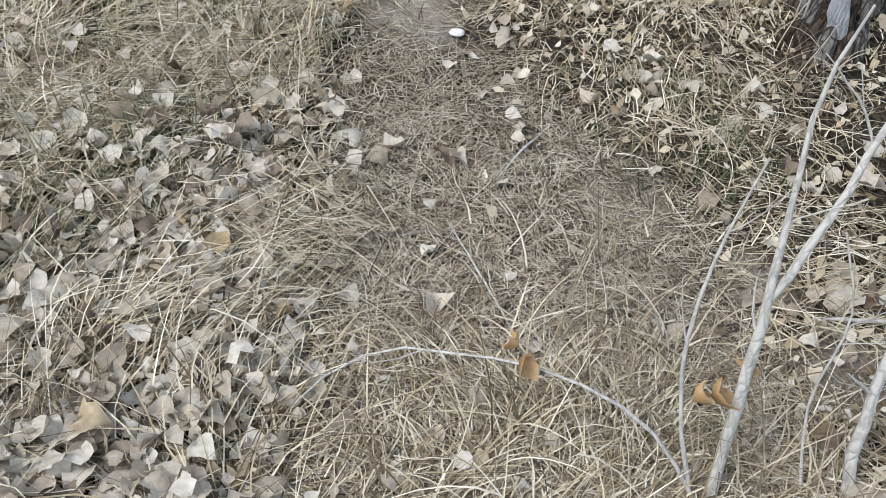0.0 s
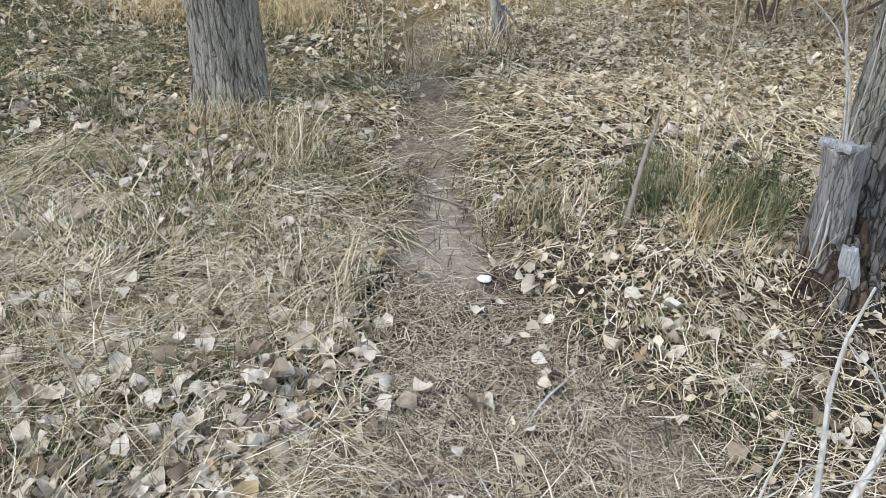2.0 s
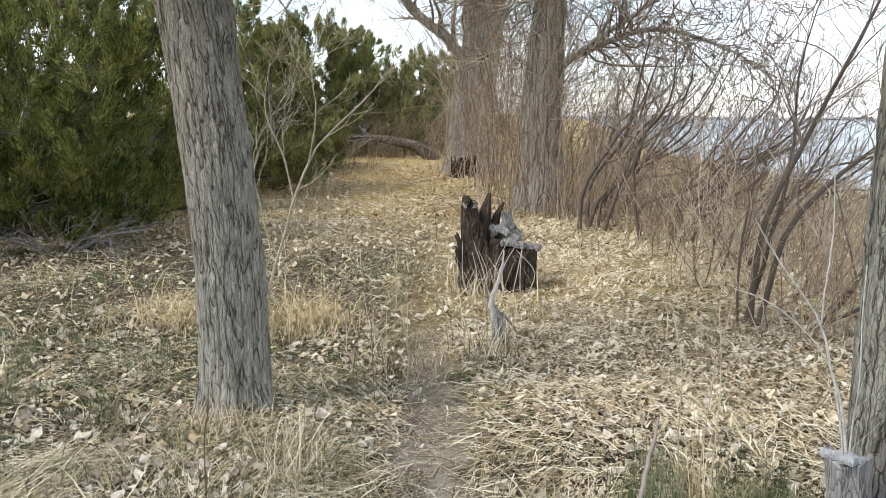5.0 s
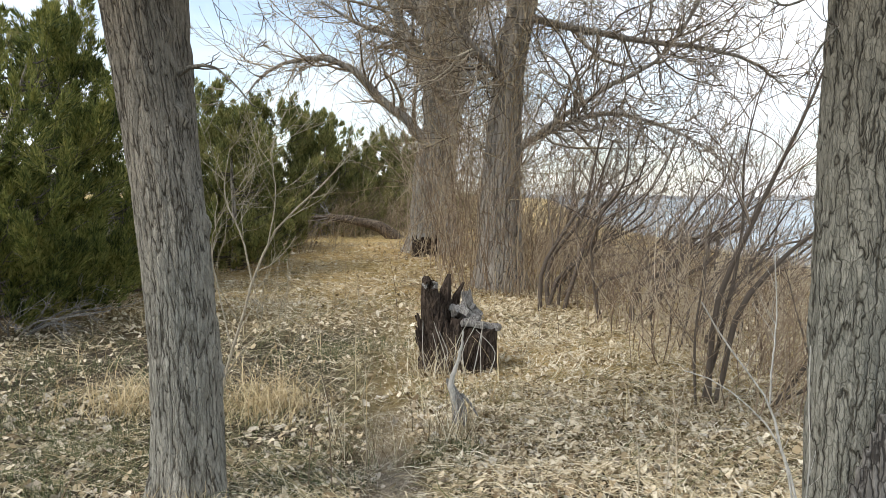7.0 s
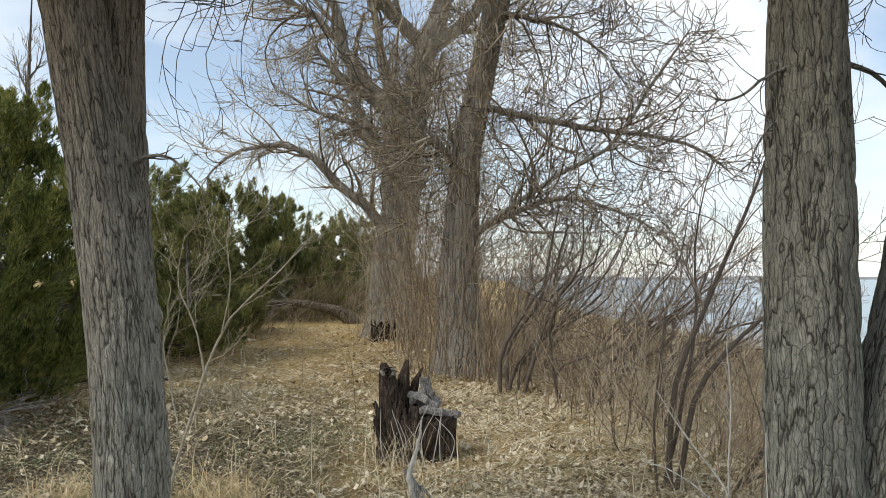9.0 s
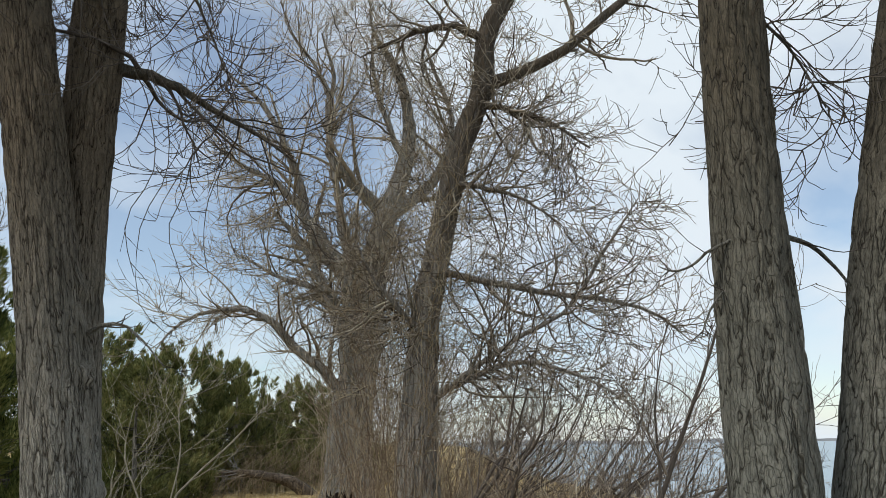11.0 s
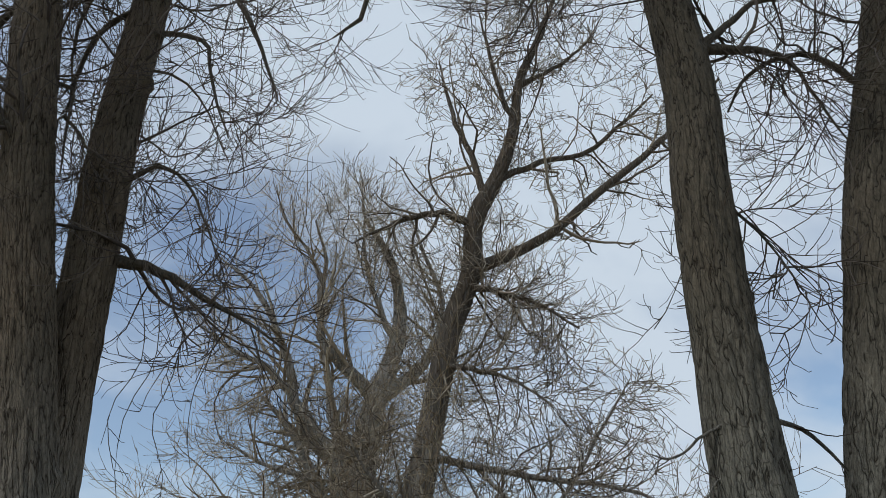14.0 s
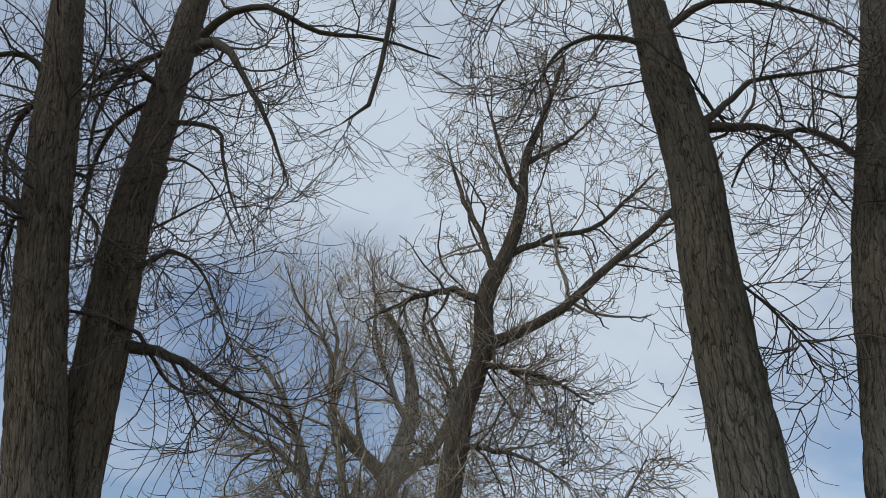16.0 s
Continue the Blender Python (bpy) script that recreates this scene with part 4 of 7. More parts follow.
part("straw_carpet", mesh_of("straw_carpet", *ribbons(at, comb, rng.uniform(0.09, 0.3, len(at)) * far, rng.uniform(0.0045, 0.010, len(at)) * far, rng.uniform(-0.1, 0.4, len(at)), rng.uniform(-1.3, 0.0, len(at)), rng.normal(0, 0.9, len(at)), 2), STRAW_PALE), None, "flattened pale tan grass covering the clearing", "stuff")
at = scatter_fan(5000, 0.8, 7, lambda x, y: (0.1 + 0.9 * path_worn(x, y)) * fan(x, y))
at[:, 2] += 0.012
part("twig_litter", mesh_of("twig_litter", *lay(at, 0.04, 0.22, 0.003, 0.007, 0.0, 0.12, -0.3, 0.1, 0.8, None, 3), TWIG_DARK), None, "small dark broken twigs lying on the path", "stuff")

# the same litter goes on round about, thinner
def beyond(x, y):
    return (~fan(x, y)) & clear_of_trunks(x, y) & (x < bank_edge(y) + 2)


at, at2 = scatter(12000, -12, 9, -9, 12, beyond), scatter(11000, -12, 9, -9, 12, beyond)
part("leaf_scraps", mesh_of("leaf_scraps", *crumbs(at, 0.03, 0.075), LEAF_TAN), None, "broken dry tan leaves over the ground round about", "stuff")
part("dry_grass", mesh_of("dry_grass", *lay(at2, 0.12, 0.34, 0.005, 0.011, 0.0, 0.6, -1.6, 0.0, 1.0, None, 2), STRAW), None, "sparse dry straw over the ground round about", "stuff")

GREEN_SPOTS = ((1.25, 3.0, 0.4, 0.17), (0.85, 3.3, 0.4, 0.15), (0.45, 2.9, 0.3, 0.12), (-0.9, 2.6, 0.5, 0.12), (-0.6, 3.0, 0.5, 0.12), (-2.0, 5.0, 1.0, 0.1),
               (-2.6, 6.5, 1.2, 0.1), (-0.7, 4.6, 0.5, 0.09), (-0.95, 1.3, 0.5, 0.09), (-0.35, 1.6, 0.2, 0.07), (-1.2, 1.8, 0.5, 0.1), (-0.9, 0.9, 0.35, 0.08), (0.75, 1.9, 0.4, 0.07), (-1.6, 3.4, 0.9, 0.1), (-2.4, 4.2, 0.9, 0.1), (-3.4, 7.6, 1.2, 0.12), (0.2, 4.9, 0.25, 0.09), (0.5, 2.2, 0.12, 0.05), (-0.9, 8.0, 1.0, 0.12), (0.6, 0.95, 0.1, 0.06), (-0.75, 1.75, 0.22, 0.1), (-1.3, 2.4, 0.35, 0.11), (-0.95, 1.45, 0.2, 0.09), (1.15, 2.95, 0.2, 0.16), (0.75, 3.05, 0.15, 0.15), (-0.45, 2.4, 0.15, 0.1), (-2.1, 3.6, 0.7, 0.12), (-3.0, 5.2, 0.9, 0.13))
green_at, green_h = [], []
for px, py, pr, ph in GREEN_SPOTS:
    n = int(2000 * pr)
    g = np.stack([rng.normal(px, pr * 0.5, n), rng.normal(py, pr * 0.5, n)], -1)
    g = g[fan(g[:, 0], g[:, 1]) & (vnoise(g[:, 0] * 6, g[:, 1] * 6, 17.0) > 0.48)]
    green_at.append(np.concatenate([g, ground_z(g[:, 0], g[:, 1])[:, None]], 1))
    green_h.append(rng.uniform(0.5, 1.3, len(g)) * ph)
at, gh = np.concatenate(green_at), np.concatenate(green_h)
N = len(at)
part("green_grass", mesh_of("green_grass", *ribbons(at, rng.uniform(0, 6.28, N), gh, rng.uniform(0.003, 0.006, N), rng.uniform(0.9, 1.5, N), rng.uniform(-1.2, 0.1, N), rng.normal(0, 0.3, N), 2), GREEN), None, "short green grass blades coming up through the litter", "stuff")


def tall(x, y):
    return np.clip(0.12 + smooth(3.2, 5, x) + 0.2 * smooth(13, 18, y), 0, 1) * clear_of_trunks(x, y) * (x < bank_edge(y) + 6) * (np.abs(x) < 1 + 0.75 * y)


at = scatter(30000, -9, 15, 5.5, 32, tall, near=0.4)
part("bank_grass", mesh_of("bank_grass", *lay(at, 0.18, 0.6, 0.005, 0.011, 0.7, 1.5, -1.6, 0.0, 0.4), STRAW_GOLD), None, "golden dry grass over the meadow and the bank", "stuff")


# ---- trees ----
def bare_tree(name, label, base, stems, limbs, mat, sides=120, rings=360, depth=0.02, scale=1.0, flare=0.35, group="", slim=1.0, limb_mat=None, knots=((), ())):
    """A leafless tree with its stems and limbs: gives the tree, its limbs' lines and radii, and the trunk and limb objects that bear them."""
    root = thing(name, base, label, "tree", group)
    bearers, lines = [], []
    for s, ctrl in enumerate(stems):
        bearers.append(part("trunk", bark_mesh("trunk", mat, ctrl, rings, sides, depth, base, scale, 3.7 * s + base[0] + 4, flare if s == 0 else 0.0, knots[s]), root))
    for ctrl in limbs:
        p, r = limb_line(ctrl, 14, slim)
        lines.append((p, r))
        v, f = tubes(p[None], r[None], 10, base)
        bearers.append(part("limb", mesh_of("limb", v, f, limb_mat or mat), root))
    return root, np.stack([p for p, r in lines]), np.stack([r for p, r in lines]), bearers


def sprays(bearers, base, sets, mat):
    """Twigs, joined into one spray for each trunk or limb that bears them. sets: lines, radii, sides and the bearer of each line."""
    for k, ob in enumerate(bearers):
        mine = [tubes(P[w == k], R[w == k], s, base) for P, R, s, w in sets if (w == k).any()]
        if mine:
            part("twig_spray", mesh_of("twig_spray", *joined(mine), mat), ob, "", "stuff")


def twig_part(root, base, sets, mat, name="twig_spray"):
    part(name, mesh_of(name, *joined([tubes(P, R, s, base) for P, R, s in sets]), mat), root, "", "stuff")


def tangle(root, base, ctrl, rows_, z0, z1, count, length, seed):
    """Crooked water shoots that hide the lower trunk of an old tree."""
    r = np.random.default_rng(seed)
    p = curve_points(ctrl[:rows_], 24)
    p = p[(p[:, 2] > z0) & (p[:, 2] < z1)]
    half = p[None, :, :3] + r.normal(0, 0.2, (6, 1, 3)) * np.array([1, 1, 0])
    Q, S = sprout(half, p[None, :, 3] * np.ones((6, 1)) * 0.03, count // 6, length, 62, 9, 0.02, 0.12, 0.2, 0.9, (0.0, 1.0), 0.006, r)
    Q2, S2 = sprout(Q, S, 4, length * 0.6, 48, 7, 0.04, 0.12, 0.2, 0.7, (0.1, 1.0), 0.0045, r)
    part("shoot_tangle", mesh_of("shoot_tangle", *joined([tubes(Q, S, 4, base), tubes(Q2, S2, 3, base)]), WATER_SHOOT), root, "tangle of crooked pale shoots round the trunk", "stuff")


# rows close together where the trunks are seen from near
TRUNK_ROWS = np.concatenate([np.arange(0, 5.9, 0.026) / 9.3, np.linspace(5.9 / 9.3, 1, 60)])

# tree beside the path: twin stems from one foot
LB = (-1.21, 4.05, -0.02)
L1 = [(-1.21, 4.05, -0.06, 0.20), (-1.215, 4.06, 0.15, 0.18), (-1.22, 4.07, 0.39, 0.172), (-1.24, 4.09, 0.86, 0.172), (-1.295, 4.12, 1.42, 0.172), (-1.405, 4.16, 2.11, 0.166),
      (-1.52, 4.19, 2.7, 0.157), (-1.735, 4.24, 3.75, 0.15), (-1.885, 4.28, 4.53, 0.15), (-2.02, 4.32, 5.49, 0.146), (-2.2, 4.38, 6.68, 0.12), (-2.4, 4.4, 9.0, 0.08)]
L2 = [(-1.14, 4.14, 0.1, 0.10), (-1.18, 4.19, 0.64, 0.115), (-1.295, 4.29, 1.53, 0.125), (-1.415, 4.42, 2.53, 0.14), (-1.48, 4.58, 3.8, 0.152), (-1.515, 4.7, 4.82, 0.152),
      (-1.49, 4.84, 5.98, 0.135), (-1.44, 5.02, 7.49, 0.115), (-1.3, 5.2, 9.5, 0.08)]
limbs = [
    [(-1.35, 4.6, 3.87, 0.042), (-1.19, 4.6, 3.84, 0.035), (-0.97, 4.55, 3.73, 0.026), (-0.71, 4.5, 3.55, 0.017), (-0.47, 4.45, 3.4, 0.01), (-0.26, 4.4, 3.23, 0.005)],
    [(-1.3, 4.9, 6.9, 0.04), (-0.98, 4.7, 7.05, 0.030), (-0.7, 4.6, 6.96, 0.026), (-0.32, 4.6, 6.71, 0.021), (0.15, 4.6, 6.68, 0.016), (0.7, 4.6, 6.48, 0.007)],
    [(-1.3, 4.75, 6.6, 0.05), (-0.98, 4.45, 6.32, 0.035), (-0.87, 4.4, 6.07, 0.025), (-0.62, 4.4, 5.59, 0.016), (-0.48, 4.4, 5.18, 0.01), (-0.42, 4.4, 4.99, 0.005)],
    [(-1.45, 4.75, 6.1, 0.032), (-1.66, 4.6, 6.2, 0.026), (-1.82, 4.5, 6.05, 0.018), (-1.9, 4.4, 5.8, 0.010)],
    [(-1.25, 5.2, 9.0, 0.06), (-0.3, 4.9, 9.3, 0.045), (0.3, 4.65, 8.5, 0.03), (0.31, 4.6, 7.09, 0.024), (0.24, 4.6, 6.54, 0.021), (0.15, 4.6, 6.07, 0.018), (-0.02, 4.6, 5.69, 0.013), (-0.08, 4.6, 5.74, 0.006)],
    [(-1.3, 4.2, 2.2, 0.013), (-1.13, 4.05, 2.25, 0.010), (-1.02, 3.95, 2.22, 0.007), (-0.92, 3.85, 2.15, 0.005), (-0.80, 3.8, 2.02, 0.003)],
    [(-1.4, 4.6, 4.4, 0.022), (-1.15, 4.5, 4.5, 0.015), (-0.95, 4.45, 4.35, 0.011), (-0.8, 4.4, 4.05, 0.007), (-0.7, 4.4, 3.8, 0.004)],
    [(-1.45, 4.77, 5.80, 0.026), (-1.16, 4.70, 5.76, 0.0202), (-1.00, 4.65, 5.66, 0.0164), (-0.93, 4.60, 5.36, 0.0126), (-0.83, 4.55, 5.01, 0.0088), (-0.73, 4.50, 4.74, 0.0050)],
    [(-1.25, 4.55, 3.85, 0.0036), (-1.08, 4.3, 3.5, 0.0030), (-1.02, 4.25, 3.1, 0.0027), (-1.13, 4.2, 2.8, 0.0024), (-1.09, 4.2, 2.6, 0.0021), (-1.02, 4.2, 2.47, 0.0018), (-0.99, 4.2, 2.5, 0.002)],
    [(-1.15, 4.58, 3.83, 0.0036), (-0.98, 4.3, 3.45, 0.0030), (-0.95, 4.25, 3.1, 0.0027), (-1.05, 4.2, 2.8, 0.0024), (-1.06, 4.2, 2.6, 0.0021), (-1.02, 4.2, 2.36, 0.0018), (-0.95, 4.2, 2.27, 0.002)],
    [(-0.97, 4.55, 3.73, 0.0036), (-0.83, 4.3, 3.3, 0.0030), (-0.85, 4.25, 3.0, 0.0027), (-0.91, 4.2, 2.74, 0.0024), (-0.87, 4.2, 2.63, 0.0021), (-0.82, 4.2, 2.48, 0.0018), (-0.82, 4.2, 2.37, 0.002)],
    [(-0.71, 4.5, 3.55, 0.0030), (-0.66, 4.3, 3.2, 0.0027), (-0.72, 4.2, 2.9, 0.0024), (-0.72, 4.2, 2.66, 0.0018), (-0.69, 4.2, 2.53, 0.002)],
    [(-1.85, 4.2, 4.4, 0.03), (-2.1, 4.1, 4.6, 0.022), (-2.35, 4.0, 4.5, 0.015), (-2.6, 3.9, 4.2, 0.008)],
    [(-2.0, 4.3, 5.6, 0.03), (-2.3, 4.2, 5.9, 0.022), (-2.6, 4.1, 5.7, 0.015), (-2.9, 4.0, 5.3, 0.008)],
    [(-1.88, 4.33, 5.0, 0.018), (-1.73, 4.39, 4.98, 0.015), (-1.74, 4.39, 4.77, 0.013), (-1.64, 4.4, 4.66, 0.011), (-1.57, 4.41, 4.54, 0.009), (-1.41, 4.41, 4.44, 0.007), (-1.31, 4.42, 4.34, 0.005)],
    [(-1.88, 4.32, 5.02, 0.0078), (-1.63, 4.38, 5.05, 0.0063), (-1.46, 4.4, 5.1, 0.0047), (-1.27, 4.42, 5.12, 0.003)],
    [(-1.5, 4.86, 6.2, 0.026), (-1.91, 5.08, 6.03, 0.021), (-2.02, 5.15, 5.72, 0.016), (-2.04, 5.22, 5.28, 0.011), (-2.05, 5.3, 4.87, 0.006)],
    [(-1.48, 4.93, 6.8, 0.03), (-1.93, 5.17, 6.72, 0.024), (-2.11, 5.25, 6.45, 0.018), (-2.16, 5.33, 6.02, 0.012), (-2.11, 5.4, 5.62, 0.006)],
    [(-2.04, 4.34, 5.75, 0.03), (-2.32, 4.48, 5.62, 0.024), (-2.39, 4.55, 5.42, 0.018), (-2.37, 4.62, 5.09, 0.012), (-2.3, 4.7, 4.77, 0.006)],
    [(-1.88, 4.28, 4.6, 0.02), (-2.09, 4.35, 4.65, 0.0163), (-2.13, 4.4, 4.49, 0.0125), (-2.13, 4.45, 4.23, 0.0088), (-2.05, 4.5, 3.99, 0.005)],
    [(-1.44, 4.7, 4.75, 0.02), (-1.62, 4.95, 4.85, 0.015), (-1.75, 5.05, 4.6, 0.01), (-1.72, 5.1, 4.25, 0.005)],
]
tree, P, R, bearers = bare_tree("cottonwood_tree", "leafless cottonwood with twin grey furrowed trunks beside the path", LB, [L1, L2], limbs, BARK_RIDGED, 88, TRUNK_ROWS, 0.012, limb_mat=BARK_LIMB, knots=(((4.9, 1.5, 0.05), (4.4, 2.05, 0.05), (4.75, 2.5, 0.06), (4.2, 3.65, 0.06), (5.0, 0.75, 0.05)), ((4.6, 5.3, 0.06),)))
stem_p = np.stack([curve_points(c, 14)[6:, :3] for c in (L1, L2)])
stem_r = np.stack([curve_points(c, 14)[6:, 3] * 0.2 for c in (L1, L2)])
Q0, S0 = sprout(stem_p, stem_r, 30, 1.2, 60, 9, 0.10, 0.15, 0.14, 0.6, (0.05, 1.0), 0.0042)
high = (P[:, 0, 2] > 2.6) & (R[:, 0] > 0.008)
Q1, S1 = sprout(P[high], R[high], 13, 0.8, 56, 9, 0.16, 0.22, 0.2, 0.5, (0.1, 1.0), 0.004)
Ql, Sl = sprout(P[~high], R[~high], 8, 0.22, 50, 7, 0.12, 0.2, 0.14, 0.5, (0.2, 1.0), 0.002)
Q2, S2 = sprout(np.concatenate([Q0, Q1]), np.concatenate([S0, S1]), 6, 0.6, 45, 8, 0.12, 0.26, 0.14, 0.6, (0.1, 1.0), 0.0028)
Q3, S3 = sprout(Q2, S2, 2, 0.34, 45, 6, 0.05, 0.25, 0.16, 0.7, (0.1, 1.0), 0.0022)
w0, w1, wl_ = np.repeat([0, 1], 30), np.repeat(2 + np.flatnonzero(high), 13), np.repeat(2 + np.flatnonzero(~high), 8)
w2 = np.repeat(np.concatenate([w0, w1]), 6)
sprays(bearers, LB, [(Q0, S0, 4, w0), (Q1, S1, 4, w1), (Ql, Sl, 3, wl_), (Q2, S2, 3, w2), (Q3, S3, 3, np.repeat(w2, 2))], TWIG_DARK)

# tree with the sawn stub at its foot: twin stems
RB = (1.5, 2.76, -0.02)
R1 = [(1.54, 2.77, -0.06, 0.185), (1.54, 2.78, 0.2, 0.175), (1.55, 2.79, 0.58, 0.172), (1.6, 2.88, 1.36, 0.17), (1.65, 2.96, 2.04, 0.162), (1.70, 3.04, 2.7, 0.149), (1.79, 3.15, 3.66, 0.143),
      (1.885, 3.24, 4.34, 0.141), (1.91, 3.33, 5.06, 0.134), (1.95, 3.43, 5.95, 0.118), (2.0, 3.5, 8.5, 0.08)]
R2 = [(1.68, 2.80, 0.2, 0.15), (1.82, 2.84, 0.88, 0.14), (2.08, 2.96, 1.61, 0.142), (2.31, 3.07, 2.3, 0.15), (2.58, 3.18, 3.07, 0.15), (2.79, 3.27, 3.66, 0.148), (3.40, 3.48, 5.06, 0.142), (3.98, 3.68, 6.42, 0.135), (4.6, 3.9, 8.5, 0.1)]
limbs = [
    [(2.0, 3.28, 4.7, 0.04), (2.3, 3.36, 4.76, 0.027), (2.47, 3.4, 4.82, 0.021), (2.65, 3.4, 4.74, 0.014), (2.74, 3.4, 4.51, 0.01), (2.87, 3.4, 4.2, 0.005)],
    [(2.02, 3.28, 4.71, 0.03), (2.29, 3.38, 4.97, 0.021), (2.47, 3.4, 5.17, 0.018), (2.88, 3.4, 5.29, 0.013), (3.3, 3.4, 5.4, 0.007)],
    [(1.85, 3.35, 5.42, 0.022), (1.51, 3.3, 5.42, 0.016), (1.29, 3.3, 5.3, 0.012), (1.08, 3.3, 4.98, 0.008), (0.92, 3.3, 4.67, 0.004)],
    [(1.82, 3.1, 2.52, 0.014), (2.01, 3.1, 2.46, 0.01), (2.15, 3.1, 2.31, 0.006), (2.25, 3.1, 2.12, 0.003)],
    [(1.58, 2.93, 2.45, 0.008), (1.46, 2.95, 2.39, 0.006), (1.38, 2.95, 2.33, 0.005), (1.3, 2.95, 2.31, 0.004), (1.25, 2.95, 2.33, 0.002)],
    [(1.58, 2.92, 2.27, 0.007), (1.49, 2.95, 2.21, 0.005), (1.44, 2.95, 2.14, 0.004), (1.4, 2.95, 2.04, 0.002)],
    [(1.95, 3.3, 5.5, 0.03), (2.3, 3.2, 5.7, 0.022), (2.7, 3.2, 5.7, 0.015), (3.1, 3.2, 5.5, 0.009), (3.4, 3.2, 5.1, 0.004)],
    [(1.95, 3.4, 6.0, 0.03), (1.6, 3.4, 6.3, 0.022), (1.25, 3.4, 6.2, 0.015), (0.95, 3.4, 5.8, 0.008), (0.8, 3.4, 5.4, 0.004)],
    [(1.8, 3.2, 3.75, 0.014), (1.98, 3.3, 3.7, 0.01), (2.15, 3.3, 3.5, 0.007), (2.3, 3.3, 3.2, 0.003)],
    [(3.1, 3.4, 4.6, 0.025), (2.8, 3.5, 4.9, 0.018), (2.5, 3.6, 4.8, 0.012), (2.3, 3.6, 4.5, 0.006)],
]
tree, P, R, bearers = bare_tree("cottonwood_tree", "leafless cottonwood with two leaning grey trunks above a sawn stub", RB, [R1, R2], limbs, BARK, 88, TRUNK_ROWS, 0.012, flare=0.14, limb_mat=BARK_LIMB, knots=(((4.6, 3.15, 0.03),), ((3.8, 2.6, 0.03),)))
stem_p = np.stack([curve_points(c, 14)[7:, :3] for c in (R1, R2)])
stem_r = np.stack([curve_points(c, 14)[7:, 3] * 0.16 for c in (R1, R2)])
Q0, S0 = sprout(stem_p, stem_r, 24, 1.1, 60, 9, 0.10, 0.15, 0.14, 0.6, (0.05, 1.0), 0.0042)
high = (P[:, 0, 2] > 2.6) & (R[:, 0] > 0.008)
Q1, S1 = sprout(P[high], R[high], 13, 0.8, 56, 9, 0.16, 0.22, 0.2, 0.5, (0.1, 1.0), 0.004)
Ql, Sl = sprout(P[~high], R[~high], 8, 0.22, 50, 7, 0.12, 0.2, 0.14, 0.5, (0.2, 1.0), 0.002)
Q2, S2 = sprout(np.concatenate([Q0, Q1]), np.concatenate([S0, S1]), 6, 0.6, 45, 8, 0.12, 0.26, 0.14, 0.6, (0.1, 1.0), 0.0028)
Q3, S3 = sprout(Q2, S2, 2, 0.34, 45, 6, 0.05, 0.25, 0.16, 0.7, (0.1, 1.0), 0.0022)
w0, w1, wl_ = np.repeat([0, 1], 24), np.repeat(2 + np.flatnonzero(high), 13), np.repeat(2 + np.flatnonzero(~high), 8)
w2 = np.repeat(np.concatenate([w0, w1]), 6)
sprays(bearers, RB, [(Q0, S0, 4, w0), (Q1, S1, 4, w1), (Ql, Sl, 3, wl_), (Q2, S2, 3, w2), (Q3, S3, 3, np.repeat(w2, 2))], TWIG_DARK)

# large leaning tree across the clearing
AB = (1.28, 13.6, 0.0)
A1 = [(1.28, 13.6, -0.1, 0.54), (1.28, 13.6, 0.4, 0.44), (1.27, 13.6, 1.52, 0.36), (1.32, 13.6, 2.5, 0.305), (1.42, 13.6, 3.74, 0.255), (1.63, 13.6, 4.81, 0.235), (1.85, 13.6, 5.87, 0.225), (2.17, 13.6, 7.15, 0.21), (2.5, 13.6, 8.0, 0.2),
      (2.63, 13.6, 9.16, 0.19), (3.2, 13.6, 10.36, 0.15), (3.55, 13.6, 11.37, 0.125), (3.76, 13.6, 12.6, 0.1), (4.37, 13.6, 14.13, 0.07), (5.07, 13.6, 16.0, 0.03)]
